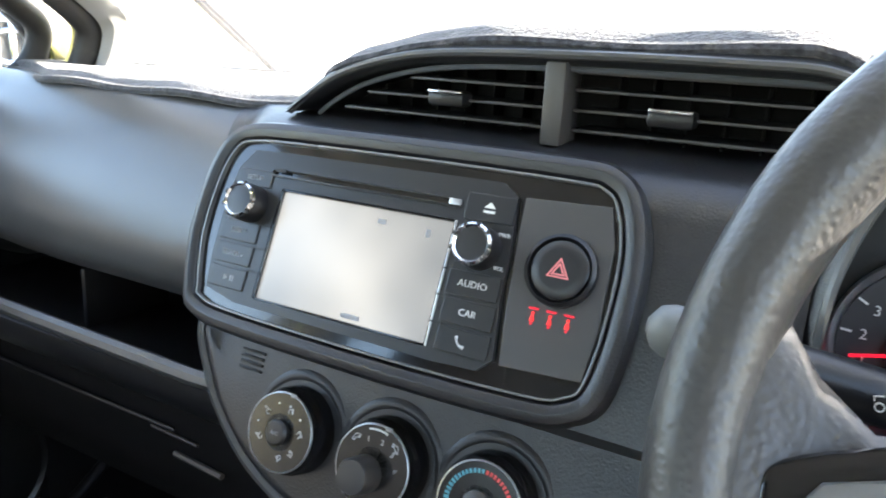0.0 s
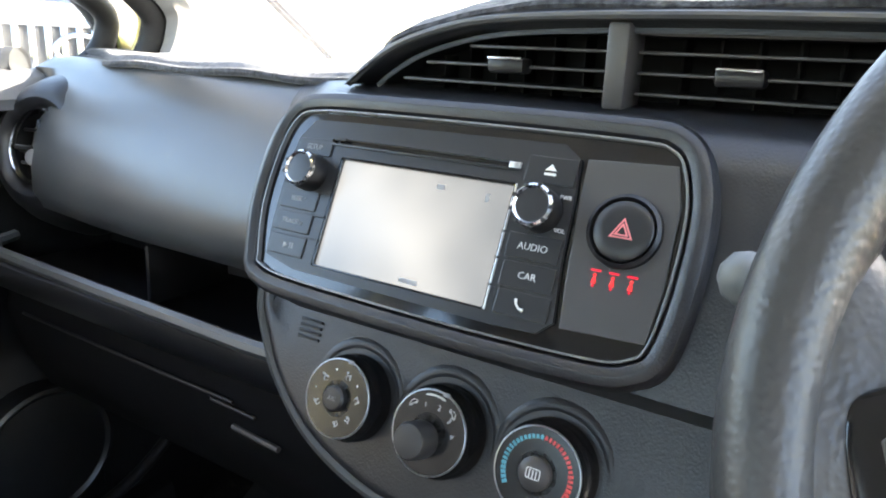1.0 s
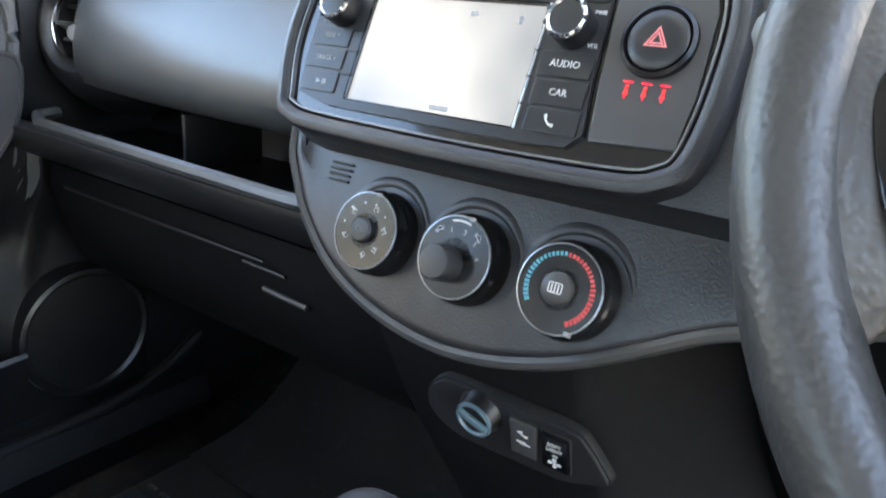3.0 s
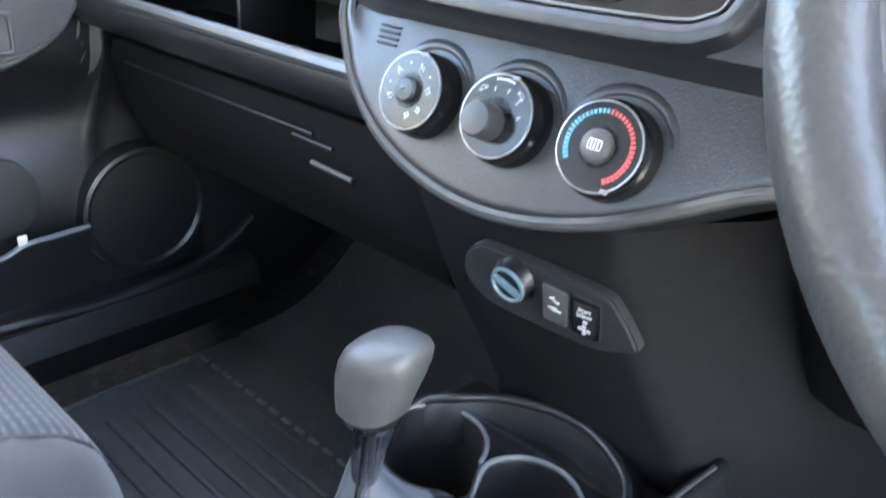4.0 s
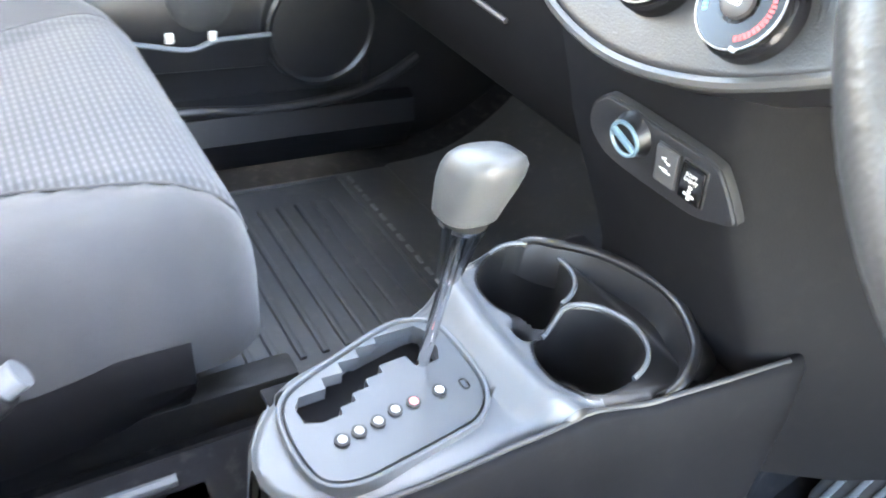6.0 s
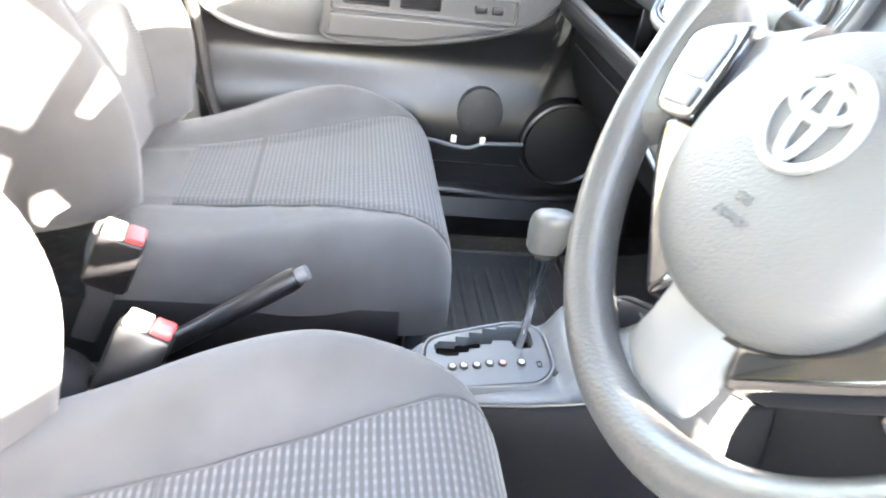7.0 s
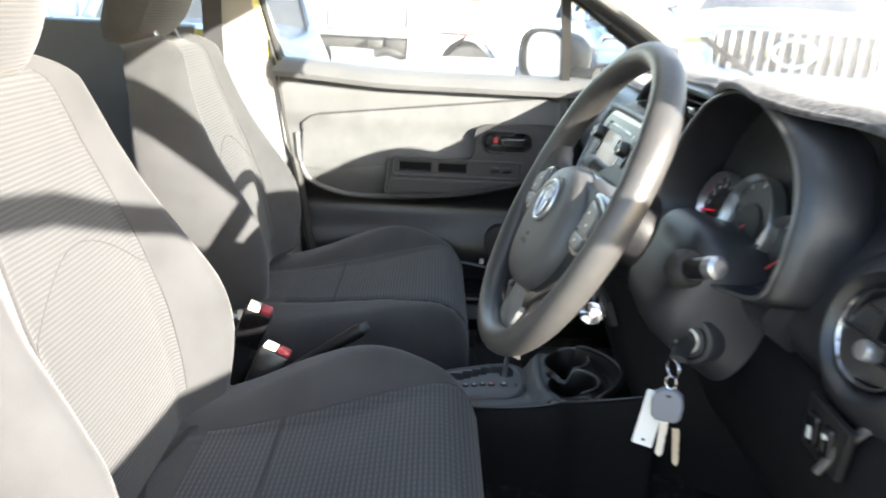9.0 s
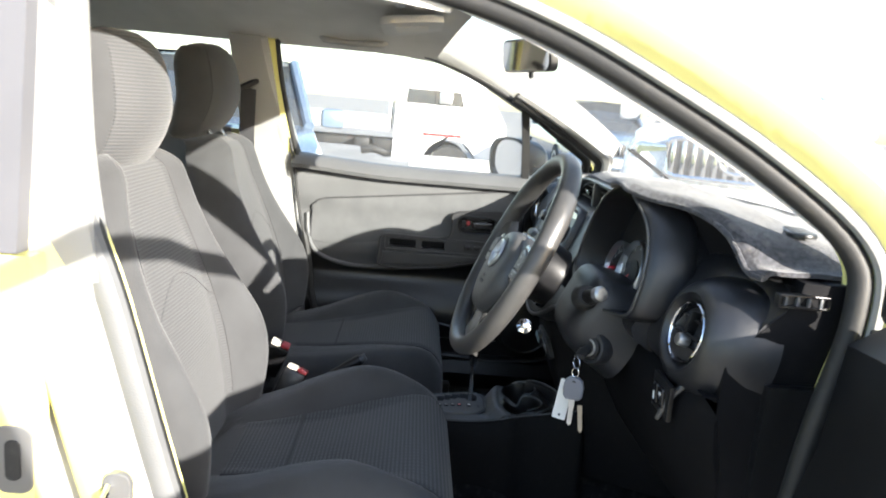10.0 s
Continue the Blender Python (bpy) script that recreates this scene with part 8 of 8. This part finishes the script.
def cab_truck(where):
    """Small side-on tray truck: the wheel under the cab door, dark chassis under the tray."""
    x0, y0, _ = where
    c = thing("white_tray_truck", where, "small white tray truck standing side-on with dark chassis", "truck", "parked cars")
    def side(pts, xa, xb):
        return loft([[(x, y0 + y, z) for y, z in pts] for x in (xa, xb)], cap0=True, cap1=True)
    hole = [(0.13 + 0.37 * math.cos(radians(a)), 0.36 + 0.37 * math.sin(radians(a))) for a in range(172, 7, -15)]
    cab = part("cab", side([(-0.62, 0.40)] + [(y, z) for y, z in hole if y > -0.6] + [(0.78, 0.42), (0.86, 0.60), (0.84, 0.95), (0.74, 1.12), (0.48, 1.50), (0.36, 1.56), (-0.50, 1.56), (-0.60, 1.50)], x0, x0 - 1.45), PAINT_WHITE, c, "white cab")
    glass = part("cab_window", side([(-0.48, 1.155), (0.27, 1.155), (0.22, 1.33), (-0.46, 1.34)], x0 + 0.012, x0 - 0.01), TINTED, cab, "dark side window")
    part("window_rail", box((x0 + 0.014, y0 - 0.10, 1.245), (0.012, 0.025, 0.18), 0.003), SEAL, glass)
    part("quarter_pane", box((x0 + 0.014, y0 + 0.03, 1.245), (0.010, 0.17, 0.14), 0.003), SILVER, glass, "pale reflecting pane")
    part("door_seam", box((x0 + 0.004, y0 + 0.40, 1.02), (0.010, 0.010, 0.60), 0.002), SEAL, cab)
    part("lamp_strip", box((x0 + 0.012, y0 + 0.02, 0.775), (0.02, 0.50, 0.035), 0.006), PAINT_RED, cab, "dull red marker strip")
    part("chassis_rail", box((x0 - 0.35, y0 - 1.45, 0.60), (0.10, 2.6, 0.14), 0.01), SEAL, c, "dark chassis rail")
    for ya, w, za, h in ((-0.42, 0.26, 0.56, 0.26), (-0.72, 0.34, 0.58, 0.18), (-1.02, 0.20, 0.60, 0.12)):
        part("chassis_box", box((x0 - 0.18, y0 + ya, za), (0.28, w, h), 0.03), SEAL, c)
    for ya, za, r in ((-0.58, 0.47, 0.05), (-0.86, 0.50, 0.06), (-0.36, 0.44, 0.04)):
        part("chassis_pipe", tube([(x0 - 0.10, y0 + ya - 0.16, za), (x0 - 0.06, y0 + ya, za + 0.03), (x0 - 0.10, y0 + ya + 0.17, za - 0.02)], r, 10), SEAL, c)
    part("tray", box((x0 - 0.72, y0 - 1.72, 0.86), (1.46, 2.10, 0.18), 0.02), PAINT_WHITE, c, "white tray")
    for yy in (-0.68, -2.76):
        part("tray_board", box((x0 - 0.72, y0 + yy, 1.05), (1.46, 0.03, 0.24), 0.008), PAINT_WHITE, c)
    for yy in (0.13, -2.05):
        for xx in (-0.12, -1.32):
            Mw = Matrix.Translation((x0 + xx, y0 + yy, 0.32)) @ Matrix.Rotation(radians(90), 4, "Y")
            wh = part("wheel", lathe([(0.20, -0.09), (0.31, -0.09), (0.32, -0.06), (0.32, 0.06), (0.31, 0.09), (0.20, 0.09)], 32), TYRE, c, M=Mw)
            part("wheel_rim", lathe([(0.20, -0.075), (0.19, -0.09), (0.18, 0.07), (0.20, 0.085), (0.06, 0.06)], 24), SILVER, wh, M=Mw)


cab_truck((-8.0, 0.0, 0.0))
parked_car("silver_off_roader", "silver off-road wagon with a barred chrome grille", PAINT_SILVER, (-6.15, 3.1, 0.0), -113, 4.7, 1.9, 1.54, 1.16)
parked_car("dark_blue_hatchback", "dark blue hatchback parked nose-on beside the yellow car", PAINT_BLUE, (-4.98, -2.08, 0.0), -78, 4.0, 1.75, 1.40, 0.87)
parked_car("blue_sedan", "dark blue sedan in the row behind", PAINT_BLUE, (-12.6, 3.0, 0.0), -90, 4.6, 1.8, 1.45, 0.92)
board = thing("grey_board", (-3.6, 0.2, 0.0), "flat grey board on thin posts beside the car", "sign board")
part("board_face", box((-3.6, -0.06, 0.74), (0.03, 0.58, 0.13), 0.006), TRIM_LIGHT, board)
for yy in (-0.28, 0.16):
    part("board_post", tube([(-3.6, yy, 0.0), (-3.6, yy, 0.70)], 0.015, 8), SATIN, board)
